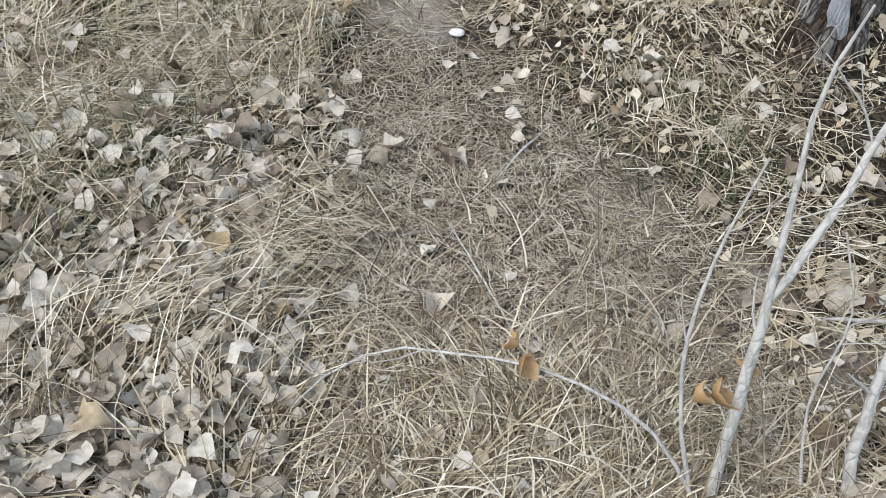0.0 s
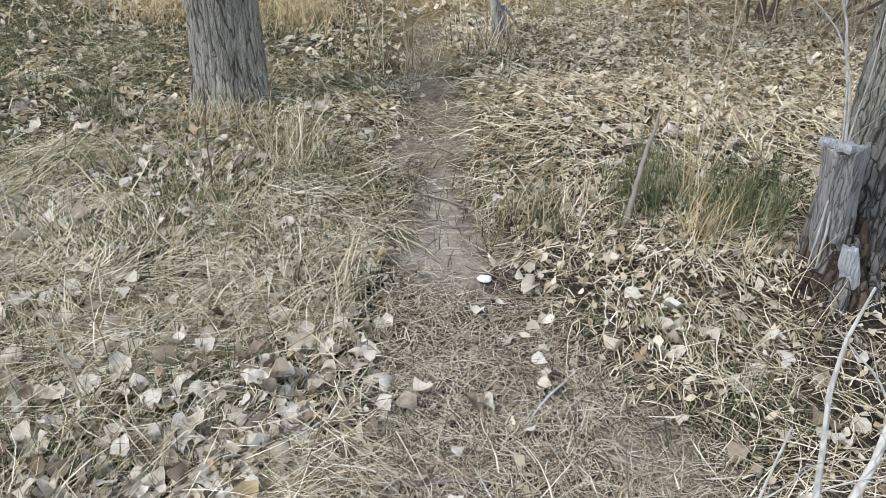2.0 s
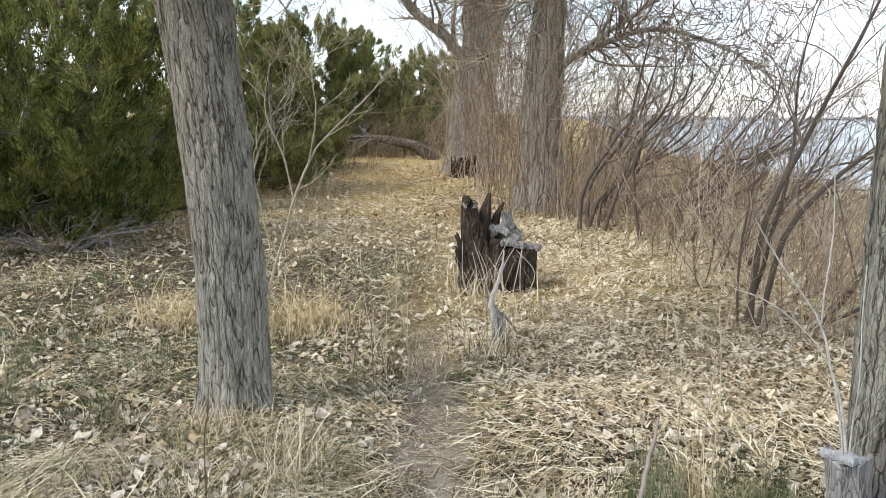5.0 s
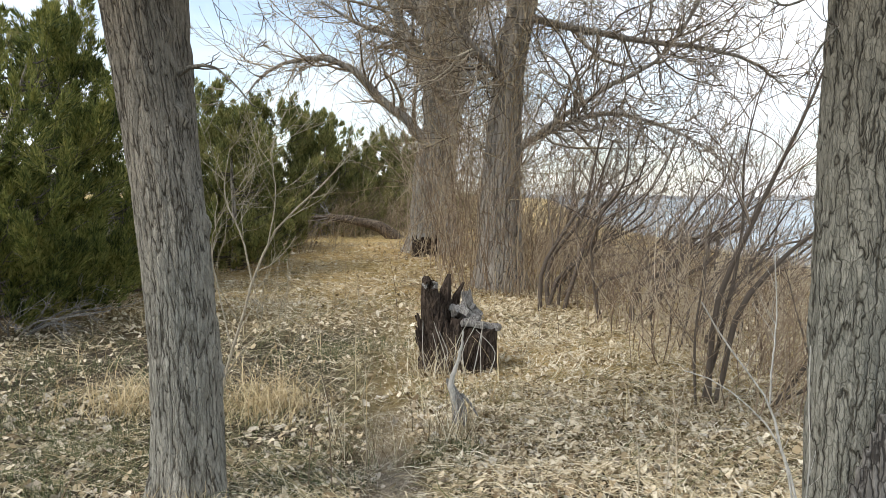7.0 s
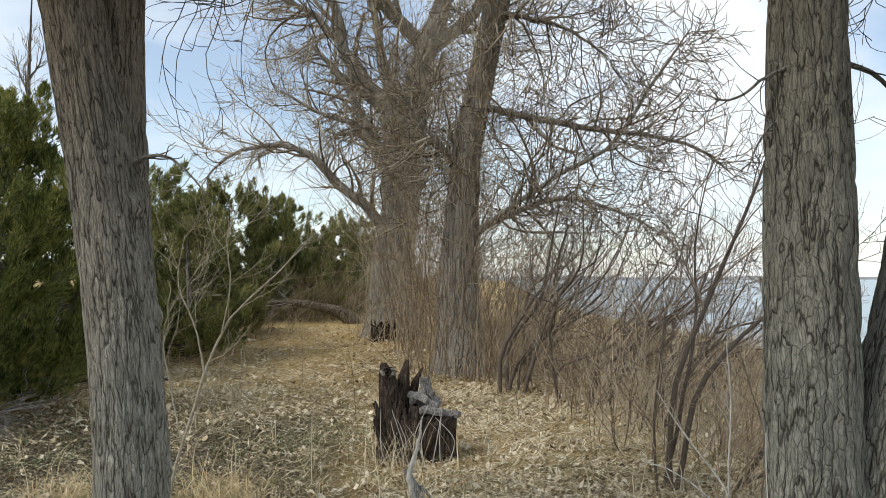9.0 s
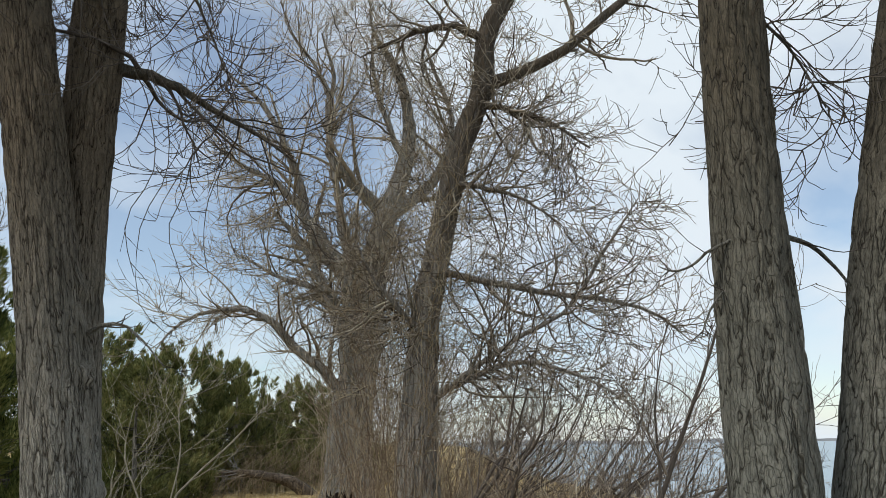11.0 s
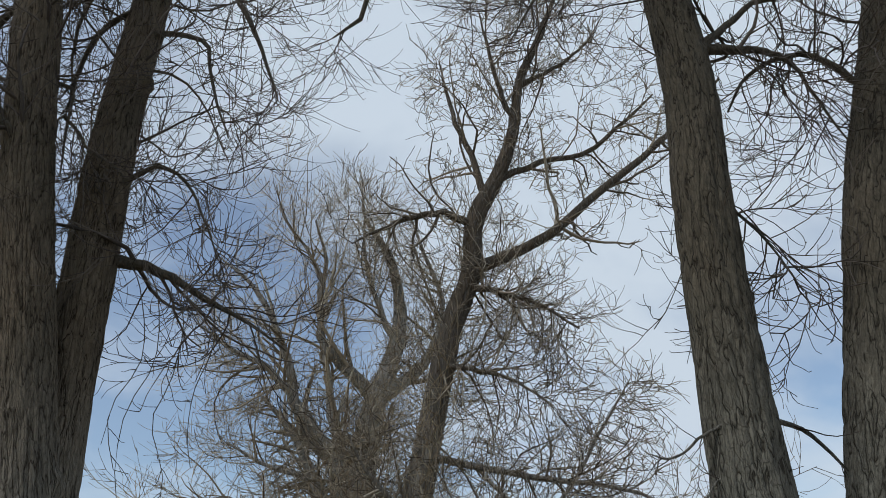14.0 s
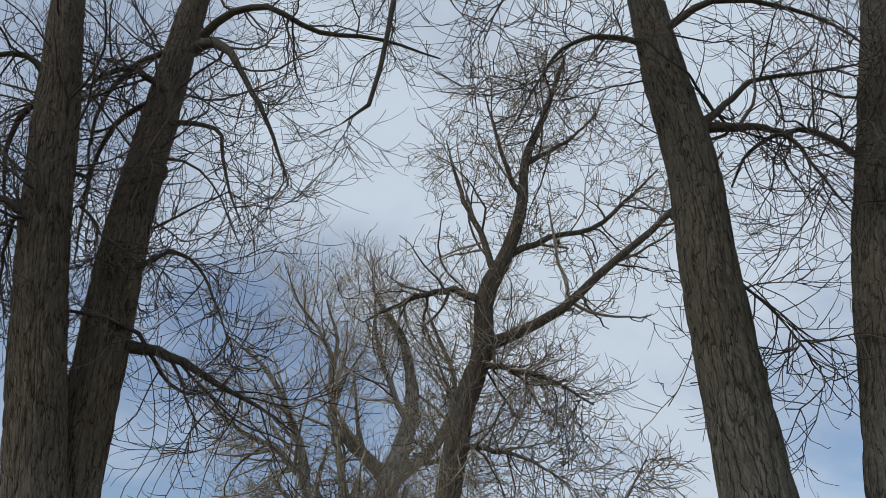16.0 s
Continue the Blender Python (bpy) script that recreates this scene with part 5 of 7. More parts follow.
limbs = [
    [(2.55, 13.6, 8.15, 0.15), (3.27, 13.5, 8.46, 0.12), (3.95, 13.4, 8.75, 0.108), (4.81, 13.3, 9.49, 0.095), (5.85, 13.2, 10.38, 0.082), (6.89, 13.1, 11.28, 0.065), (8.1, 13.0, 12.65, 0.03)],
    [(2.6, 13.6, 9.1, 0.10), (1.98, 13.5, 9.27, 0.078), (1.36, 13.4, 9.11, 0.06), (0.75, 13.4, 8.81, 0.038), (0.22, 13.4, 8.5, 0.015)],
    [(2.9, 13.6, 9.68, 0.09), (2.63, 13.6, 10.76, 0.071), (2.32, 13.6, 11.62, 0.056), (2.15, 13.6, 12.37, 0.037), (2.02, 13.6, 13.15, 0.015)],
    [(3.2, 13.6, 10.2, 0.09), (3.94, 13.7, 10.67, 0.071), (5.09, 13.8, 11.06, 0.06), (6.11, 13.8, 11.93, 0.045), (6.91, 13.8, 12.75, 0.02)],
    [(1.35, 13.5, 2.2, 0.066), (1.97, 13.2, 2.68, 0.056), (2.95, 13.0, 3.37, 0.046), (3.74, 12.9, 3.81, 0.036), (4.44, 12.8, 4.84, 0.029), (5.04, 12.7, 5.73, 0.012)],
    [(1.55, 13.5, 4.62, 0.075), (2.56, 13.3, 4.32, 0.064), (3.44, 13.2, 4.15, 0.056), (4.44, 13.1, 4.01, 0.042), (5.23, 13.0, 3.82, 0.031), (5.94, 13.0, 3.28, 0.010)],
    [(1.6, 13.3, 2.45, 0.072), (2.95, 13.0, 2.93, 0.047), (3.64, 12.9, 2.79, 0.035), (4.33, 12.8, 2.49, 0.023), (4.93, 12.8, 2.0, 0.009)],
    [(3.6, 13.6, 11.5, 0.08), (3.3, 13.5, 12.4, 0.06), (3.1, 13.4, 13.4, 0.04), (2.9, 13.3, 14.4, 0.015)],
    [(3.76, 13.6, 12.6, 0.07), (4.6, 13.7, 13.2, 0.05), (5.4, 13.8, 14.0, 0.03), (6.0, 13.8, 15.0, 0.012)],
    [(2.4, 13.6, 7.8, 0.08), (2.9, 13.2, 7.5, 0.06), (3.6, 13.0, 7.2, 0.04), (4.3, 12.9, 6.7, 0.02)],
    [(1.8, 13.6, 6.2, 0.07), (2.4, 13.2, 6.0, 0.05), (3.0, 13.0, 5.8, 0.035), (3.7, 12.9, 5.3, 0.015)],
    [(1.45, 13.6, 3.4, 0.07), (0.9, 13.2, 3.9, 0.05), (0.5, 13.0, 4.3, 0.03), (0.2, 12.9, 4.9, 0.015)],
]
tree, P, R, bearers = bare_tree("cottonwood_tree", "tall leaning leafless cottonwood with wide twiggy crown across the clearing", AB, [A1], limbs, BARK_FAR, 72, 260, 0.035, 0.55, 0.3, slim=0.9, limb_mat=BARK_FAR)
stem_p = curve_points(A1, 16)[None, 1:, :3]
stem_r = curve_points(A1, 16)[None, 1:, 3] * 0.1
Q0, S0 = sprout(stem_p, stem_r, 60, 1.7, 55, 8, 0.02, 0.12, 0.14)
Q1, S1 = sprout(P, R, 15, 1.9, 60, 8, 0.06, 0.15, 0.2, 0.6, (0.1, 1.0), 0.0065)
Q2, S2 = sprout(np.concatenate([Q0, Q1]), np.concatenate([S0, S1]), 6, 1.0, 58, 7, 0.06, 0.2, 0.22, 0.6, (0.1, 1.0), 0.007)
Q3, S3 = sprout(Q2, S2, 3, 0.55, 55, 5, 0.04, 0.2, 0.22, 0.75, (0.1, 1.0), 0.0068)
low = P[[4, 5, 6, 9, 10, 11]]
Q4, S4 = sprout(low, R[[4, 5, 6, 9, 10, 11]], 30, 1.6, 60, 8, 0.10, 0.1, 0.2, 0.4, (0.05, 1.0), 0.006)
Q5, S5 = sprout(Q4, S4, 7, 0.8, 50, 6, 0.06, 0.12, 0.2, 0.7, (0.1, 1.0), 0.0055)
tangle(tree, AB, A1, 9, 0.8, 6.5, 240, 2.0, 71)
w0, w1, w4 = np.zeros(60, int), np.repeat(1 + np.arange(len(P)), 15), np.repeat(1 + np.array([4, 5, 6, 9, 10, 11]), 30)
w2 = np.repeat(np.concatenate([w0, w1]), 6)
sprays(bearers, AB, [(Q4, S4, 4, w4), (Q5, S5, 3, np.repeat(w4, 7)), (Q0, S0, 4, w0), (Q1, S1, 4, w1), (Q2, S2, 3, w2), (Q3, S3, 3, np.repeat(w2, 3))], TWIG_FAR)

# broad tree behind it
BB = (0.17, 18.5, 0.3)
B0 = [(0.17, 18.5, 0.2, 0.70), (0.17, 18.5, 0.8, 0.56), (0.2, 18.5, 2.14, 0.48), (0.42, 18.5, 3.45, 0.42), (0.6, 18.5, 4.86, 0.37), (0.75, 18.5, 5.8, 0.33), (0.95, 18.5, 6.9, 0.28), (1.22, 18.5, 7.6, 0.23),
      (1.52, 18.5, 8.62, 0.18), (1.5, 18.5, 9.82, 0.14), (1.21, 18.5, 10.88, 0.1), (0.82, 18.45, 11.5, 0.06), (0.62, 18.5, 11.95, 0.035), (0.56, 18.5, 12.4, 0.01)]
limbs = [
    [(0.2, 18.3, 3.6, 0.2), (0.11, 18.25, 4.68, 0.17), (0.05, 18.2, 6.02, 0.14), (-0.17, 18.1, 7.3, 0.11), (-0.4, 18.1, 8.6, 0.07), (-0.5, 18.1, 9.8, 0.03)],
    [(0.11, 18.2, 3.0, 0.19), (-0.09, 18.1, 4.23, 0.16), (-0.59, 18.05, 5.48, 0.125), (-1.14, 18.0, 6.38, 0.08), (-1.72, 18.0, 6.96, 0.035)],
    [(0.5, 18.5, 4.7, 0.36), (0.3, 18.5, 5.05, 0.33), (-0.35, 18.4, 5.95, 0.29), (-0.86, 18.3, 6.7, 0.185), (-1.11, 18.2, 7.68, 0.135), (-1.52, 18.1, 8.81, 0.09), (-2.24, 18.0, 9.82, 0.055), (-2.94, 18.0, 10.38, 0.02)],
    [(0.95, 18.5, 6.95, 0.22), (0.26, 18.5, 7.71, 0.178), (-0.29, 18.5, 8.35, 0.137), (-0.45, 18.5, 9.29, 0.097), (-0.33, 18.5, 10.5, 0.065), (-0.64, 18.5, 11.73, 0.025)],
    [(1.08, 18.5, 7.02, 0.24), (1.84, 18.6, 7.61, 0.185), (2.48, 18.7, 8.51, 0.126), (2.64, 18.8, 9.71, 0.085), (2.22, 18.8, 11.09, 0.055), (1.79, 18.8, 12.34, 0.02)],
    [(0.1, 18.2, 2.7, 0.16), (-0.35, 17.9, 3.19, 0.135), (-0.99, 17.6, 3.7, 0.115), (-1.51, 17.4, 4.22, 0.095), (-2.15, 17.2, 4.48, 0.072), (-2.79, 17.1, 4.41, 0.05), (-3.43, 17.0, 4.08, 0.04), (-3.82, 17.0, 3.56, 0.015)],
    [(-0.95, 18.3, 7.0, 0.12), (-1.6, 18.1, 7.6, 0.09), (-2.4, 18.0, 8.0, 0.06), (-3.2, 18.0, 8.6, 0.03)],
    [(1.45, 18.5, 8.3, 0.12), (1.0, 18.3, 9.3, 0.09), (0.7, 18.2, 10.3, 0.06), (0.6, 18.1, 11.6, 0.025)],
    [(2.5, 18.7, 8.6, 0.08), (3.2, 18.6, 9.4, 0.06), (3.6, 18.5, 10.4, 0.04), (3.7, 18.5, 11.6, 0.015)],
    [(0.0, 18.4, 4.6, 0.1), (-0.6, 18.1, 5.1, 0.08), (-1.4, 17.9, 5.3, 0.055), (-2.3, 17.8, 5.8, 0.025)],
    [(-0.35, 18.5, 9.8, 0.07), (-0.8, 18.4, 10.8, 0.05), (-1.4, 18.3, 11.6, 0.03), (-1.7, 18.3, 12.6, 0.012)],
]
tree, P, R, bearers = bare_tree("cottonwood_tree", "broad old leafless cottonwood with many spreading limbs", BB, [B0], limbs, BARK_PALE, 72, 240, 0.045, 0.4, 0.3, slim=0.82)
stem_p = curve_points(B0, 16)[None, 2:, :3]
stem_r = curve_points(B0, 16)[None, 2:, 3] * 0.08
Q0, S0 = sprout(stem_p, stem_r, 45, 1.8, 50, 8, 0.0, 0.12, 0.14)
Q1, S1 = sprout(P, R, 15, 2.1, 44, 8, 0.03, 0.2, 0.12, 0.55, (0.1, 1.0), 0.006)
Q2, S2 = sprout(np.concatenate([Q0, Q1]), np.concatenate([S0, S1]), 5, 1.2, 45, 6, 0.08, 0.2, 0.14, 0.55, (0.1, 1.0), 0.0055)
Q3, S3 = sprout(Q2, S2, 4, 0.7, 45, 4, 0.04, 0.25, 0.14, 0.7, (0.1, 1.0), 0.0055)
tangle(tree, BB, B0, 8, 1.2, 7.0, 200, 2.2, 72)
low = np.array([1, 5, 6, 9, 0])
Q4, S4 = sprout(P[low], R[low], 26, 1.3, 60, 7, 0.14, 0.06, 0.16, 0.4, (0.2, 1.0), 0.006)
Q5, S5 = sprout(Q4, S4, 6, 0.7, 45, 5, 0.14, 0.05, 0.16, 0.7, (0.1, 1.0), 0.005)
w0, w1, w4 = np.zeros(45, int), np.repeat(1 + np.arange(len(P)), 15), np.repeat(1 + low, 26)
w2 = np.repeat(np.concatenate([w0, w1]), 5)
sprays(bearers, BB, [(Q4, S4, 3, w4), (Q5, S5, 3, np.repeat(w4, 6)), (Q0, S0, 4, w0), (Q1, S1, 4, w1), (Q2, S2, 3, w2), (Q3, S3, 3, np.repeat(w2, 4))], TWIG_PALE)


PB = (-8.6, 20.0, 0.2)
limbs = []
pr = np.random.default_rng(77)
for k in range(14):
    z0, a = 1.5 + 0.42 * k, pr.uniform(0, 6.28)
    ln = 1.6 - 0.07 * k
    limbs.append([(-8.6, 20.0, z0, 0.03), (-8.6 + 0.25 * ln * math.cos(a), 20.0 + 0.25 * ln * math.sin(a), z0 + 0.45 * ln, 0.02), (-8.6 + 0.4 * ln * math.cos(a), 20.0 + 0.4 * ln * math.sin(a), z0 + 1.1 * ln, 0.008)])
tree, P, R, bearers = bare_tree("poplar_tree", "slender pale bare poplar behind the junipers", PB, [[(-8.6, 20, 0.1, 0.12), (-8.6, 20, 3, 0.09), (-8.65, 20, 6, 0.05), (-8.6, 20, 8.6, 0.015)]], limbs, BARK_FAR, 14, 40, 0.01, 0.5, 0.1)
Q1, S1 = sprout(P, R, 8, 0.7, 30, 6, 0.0, 0.2, 0.1, 0.6, (0.2, 1.0), 0.005)
Q2, S2 = sprout(Q1, S1, 4, 0.4, 30, 5, 0.0, 0.2, 0.1, 0.7, (0.2, 1.0), 0.005)
sprays(bearers, PB, [(Q1, S1, 3, np.repeat(1 + np.arange(14), 8)), (Q2, S2, 3, np.repeat(1 + np.arange(14), 32))], TWIG_FAR)


# ---- junipers ----
def juniper(base, radius, height, plumes, scales, size, seed, lean=0.0, mat=NEEDLE):
    r = np.random.default_rng(seed)
    root = thing("juniper_tree", base, "dense dark green juniper with dead grey twigs inside", "tree", "junipers")
    trunk = [(0, 0, -0.1, 0.05 * height / 2), (0.05, 0, height * 0.3, 0.035 * height / 2), (lean * 0.5, 0, height * 0.6, 0.02 * height / 2), (lean, 0, height * 0.95, 0.006)]
    part("trunk", bark_mesh("trunk", BARK_FAR, trunk, 40, 14, 0.015, (0, 0, 0), 0.6, seed), root)
    boughs = 72
    hz = height * r.uniform(0.0, 1.0, boughs) ** 1.9 * 0.92 + 0.06
    ta = r.uniform(0, 6.28, boughs)
    reach = radius * np.clip(1.14 - (hz / height) ** 1.25, 0.05, 1.08) * r.uniform(0.7, 1.12, boughs) + 0.08
    P = np.zeros((boughs, 8, 3))
    for k in range(8):
        e = k / 7
        P[:, k] = np.stack([lean * hz / height + np.cos(ta + 0.2 * e) * reach * e, np.sin(ta + 0.2 * e) * reach * e, hz + reach * (0.45 * e * e - 0.12 * e)], -1)
    P += r.normal(0, 0.03, P.shape) * np.linspace(0, 1, 8)[None, :, None]
    R = np.linspace(0.02, 0.005, 8)[None] * np.ones((boughs, 1)) * height / 4.5
    Q, S = sprout(P, R, 5, 0.42 * radius, 40, 5, 0.0, 0.2, 0.15, 0.5, (0.3, 1.0), 0.003, r)
    part("bough_tangle", mesh_of("bough_tangle", *joined([tubes(P, R, 3), tubes(Q, S, 3)]), BOUGH_WOOD), root, "bare grey dead inner boughs", "stuff")
    # foliage: flame-shaped plumes at the ends of the boughs and shoots, with narrow leaders on top
    tips = np.concatenate([Q[:, -1], Q[:, 3], P[:, -1], P[:, 5]])
    ways = np.concatenate([Q[:, -1] - Q[:, -2], Q[:, 3] - Q[:, 2], P[:, -1] - P[:, -2], P[:, 5] - P[:, 4]])
    pick = r.choice(len(tips), plumes, replace=plumes > len(tips))
    tips, ways = tips[pick], ways[pick]
    ways = ways / (np.linalg.norm(ways, axis=1, keepdims=True) + 1e-6) * 0.55 + np.array([0, 0, 0.85]) + r.normal(0, 0.22, (plumes, 3))
    long = np.minimum(radius, 1.5) * r.uniform(0.10, 0.26, plumes)
    # a skirt of low plumes round the foot
    low = plumes // 4
    sa, sq = r.uniform(0, 6.28, low), radius * np.sqrt(r.uniform(0.15, 1.0, low))
    tips = np.concatenate([tips, np.stack([np.cos(sa) * sq, np.sin(sa) * sq, r.uniform(0.02, 0.28, low) * min(height, 3.0)], -1)])
    ways = np.concatenate([ways, np.stack([np.cos(sa) * 0.5, np.sin(sa) * 0.5, 0 * sa + 0.8], -1)])
    long = np.concatenate([long, min(radius, 1.5) * r.uniform(0.12, 0.28, low)])
    plumes = plumes + low
    lead = 11
    la, lq = r.uniform(0, 6.28, lead), radius * np.sqrt(r.uniform(0.0, 0.5, lead))
    top = np.stack([lean + np.cos(la) * lq, np.sin(la) * lq, height * (0.97 - 0.42 * (lq / radius) ** 1.2) - 0.12 * height], -1)
    tips, ways, long = np.concatenate([tips, top]), np.concatenate([ways, np.array([0, 0, 1.0]) + r.normal(0, 0.09, (lead, 3))]), np.concatenate([long, height * r.uniform(0.10, 0.2, lead)])
    ways /= np.linalg.norm(ways, axis=1, keepdims=True)
    tips[:, 2] = np.maximum(tips[:, 2], 0.08)
    N = len(tips)
    which = r.integers(0, N, scales)
    e = r.uniform(0, 1, scales) ** 0.8
    slim = np.where(which < plumes, 0.5, 0.2)
    fat = long[which] * slim * np.sqrt(np.clip(e * 3, 0, 1)) * (1 - e) ** 0.7 + 0.01
    off = r.normal(0, 1, (scales, 3))
    off /= np.linalg.norm(off, axis=1, keepdims=True)
    o = tips[which] + ways[which] * (e * long[which])[:, None] + off * (fat * np.sqrt(r.uniform(0.1, 1, scales)))[:, None]
    o[:, 2] = np.maximum(o[:, 2], 0.03)
    d = ways[which] + off * 0.5 + r.normal(0, 0.22, (scales, 3))
    d /= np.linalg.norm(d, axis=1, keepdims=True)
    L = (size * r.uniform(0.5, 1.2, scales))[:, None]
    sd = np.cross(d, r.normal(size=(scales, 3)))
    sd /= np.linalg.norm(sd, axis=1, keepdims=True) + 1e-9
    V = np.stack([o - sd * L * 0.13, o + sd * L * 0.13, o + d * L], 1).reshape(-1, 3)
    faces = np.arange(scales * 3).reshape(-1, 3)
    part("crown", mesh_of("crown", V, faces, mat, False), root, "dense green needle sprays", "stuff")
    return root


for n, (jx, jy, jr, jh, jp, js, jl) in enumerate((
        (-5.7, 10.0, 1.8, 3.85, 700, 0.082, 0.9), (-7.0, 13.8, 1.8, 4.4, 260, 0.12, 0.0), (-7.6, 10.8, 1.6, 4.5, 230, 0.11, 0.0), (-5.2, 13.2, 1.35, 3.6, 420, 0.085, 0.1), (-3.75, 15.6, 1.05, 3.3, 400, 0.085, 0.0),
        (-5.2, 17.2, 1.4, 3.7, 300, 0.11, 0.1), (-3.0, 24.0, 1.5, 3.7, 260, 0.13, 0.0), (-4.4, 23.0, 1.6, 4.0, 260, 0.13, 0.0), (-1.7, 26.0, 1.6, 2.9, 240, 0.14, 0.0),
        (-0.4, 28.0, 1.6, 2.5, 220, 0.14, 0.0), (-6.3, 22.0, 1.7, 4.4, 240, 0.14, 0.0), (-8.6, 16.0, 2.0, 5.0, 200, 0.14, 0.0),
        (-4.1, 19.0, 1.2, 2.9, 240, 0.12, 0.0), (-2.5, 25.0, 1.3, 2.6, 240, 0.12, 0.0), (-3.6, 27.5, 1.7, 4.1, 200, 0.15, 0.0), (-1.0, 30.0, 1.8, 3.4, 200, 0.15, 0.0))):
    juniper((jx, jy, float(ground_z(jx, jy))), jr, jh * 0.93, jp, jp * (270 if jy < 10.5 else 170), js, 40 + n, jl, NEEDLE_DULL if jy > 15 else NEEDLE)


# ---- shrubs on the bank ----
def shrub(base, stems, label, mat, twig, shoots=(7, 5, 3), length=0.7, r0=0.004, category="shrub", group="", lift=0.2):
    """A bare shrub of several stems, each with forked twigs. stems: control rows relative to the base."""
    root = thing("bare_shrub", base, label, category, group)
    P, R = [], []
    for ctrl in stems:
        p, r = limb_line(ctrl, 12)
        P.append(p)
        R.append(r)
        part("stem", mesh_of("stem", *tubes(p[None], r[None], 8), mat), root)
    P, R = np.stack(P), np.stack(R)
    sets = []
    for k, n in enumerate(shoots):
        P, R = sprout(P, R, n, length * 0.55**k, 42, 7 - k, 0.0, lift, 0.13, 0.55, (0.25, 1.0), r0 * 0.8**k)
        sets.append((P, R, 4 if k == 0 else 3))
    twig_part(root, (0, 0, 0), sets, twig)
    return root


def fan_stems(count, height, lean, spread, radius, r):
    out = []
    for _ in range(count):
        a, s = r.uniform(0, 6.28), r.uniform(0.2, 1.0) * spread
        hx, hy, h = lean[0] + math.cos(a) * s, lean[1] + math.sin(a) * s, height * r.uniform(0.65, 1.15)
        rr = radius * r.uniform(0.6, 1.2)
        x0, y0 = r.uniform(0.05, 0.45) * math.cos(a * 3), r.uniform(0.05, 0.45) * math.sin(a * 3)
        bend = r.normal(0, 0.3)
        out.append([(x0, y0, -0.03, rr), (x0 + hx * r.uniform(-0.05, 0.25) + 0.15 * bend, y0 + hy * 0.15 + r.normal(0, 0.12), h * 0.25, rr * 0.9), (x0 + hx * r.uniform(0.2, 0.6) + 0.5 * bend, y0 + hy * 0.4 + r.normal(0, 0.2), h * 0.48, rr * 0.75),
                    (x0 + hx * r.uniform(0.6, 0.95) + 0.2 * bend, y0 + hy * 0.7 + r.normal(0, 0.2), h * 0.72, rr * 0.5), (x0 + hx, y0 + hy, h, rr * 0.22)])
    return out


b1 = [[(0, 0, -0.03, 0.0248), (0.05, 0, 0.8, 0.0231), (0.26, 0, 1.32, 0.0204), (0.47, 0, 1.8, 0.0171), (0.73, 0, 2.37, 0.0121), (0.95, 0, 2.95, 0.0044)],
      [(0.03, -0.03, 0, 0.0231), (0.31, 0, 0.9, 0.022), (0.62, 0.05, 1.19, 0.0165), (1.06, 0.1, 1.54, 0.0099), (1.4, 0.1, 2.0, 0.0033)],
      [(-0.03, 0.05, 0, 0.0193), (0.15, 0.1, 0.7, 0.0165), (0.3, 0.2, 1.3, 0.0132), (0.35, 0.3, 2.0, 0.00825), (0.5, 0.3, 2.6, 0.00275)],
      [(-0.1, 0, 0, 0.011), (-0.12, 0, 0.5, 0.00935), (-0.05, 0.05, 1.0, 0.0066), (0.05, 0.1, 1.5, 0.0022)]]
LAB = "bare brown willow shrub leaning towards the lake"
shrub((2.2, 6.05, float(ground_z(2.2, 6.05))), b1, LAB, TWIG_DARK, TWIG_BROWN, (8, 5, 2), 1.0, 0.003, group="willow shrubs")
b2 = [[(0, 0, -0.03, 0.0216), (0.2, 0, 0.18, 0.0204), (0.5, 0, 0.79, 0.015), (0.8, 0, 1.5, 0.0048)], [(0.05, 0.1, -0.03, 0.018), (0.5, 0.1, 0.2, 0.015), (1.0, 0.1, 0.6, 0.0108), (1.4, 0.1, 1.1, 0.0036)]]
shrub((2.6, 5.95, float(ground_z(2.6, 5.95))), b2, "low bare shrub with bent stems near the ground", TWIG_DARK, TWIG_BROWN, (7, 5, 2), 0.6, 0.003, group="willow shrubs")
sr = np.random.default_rng(21)
for bx, by, cnt, h, lean, spr, rad in ((2.75, 8.5, 5, 2.1, (1.0, 0.0), 0.4, 0.022), (1.9, 11.2, 5, 2.5, (0.9, -0.2), 0.4, 0.032), (2.5, 10.3, 5, 2.2, (1.3, 0.0), 0.5, 0.028), (3.6, 9.3, 3, 1.7, (1.3, 0.0), 0.5, 0.024),
                                       (3.3, 12.0, 4, 2.3, (1.5, 0.0), 0.6, 0.03), (4.6, 11.2, 3, 1.3, (1.0, 0.0), 0.6, 0.022), (2.6, 13.4, 5, 2.7, (1.2, 0.0), 0.6, 0.034), (4.3, 14.5, 3, 1.7, (1.1, 0.0), 0.6, 0.028),
                                       (3.2, 17.0, 5, 2.6, (0.8, 0.0), 0.8, 0.03), (2.2, 12.4, 4, 2.4, (1.3, 0.0), 0.5, 0.03)  ):
    shrub((bx, by, float(ground_z(bx, by))), fan_stems(cnt, h, lean, spr, rad, sr), LAB, TWIG_DARK, TWIG_BROWN, (7, 4, 2), 1.1, 0.0036, group="willow shrubs")

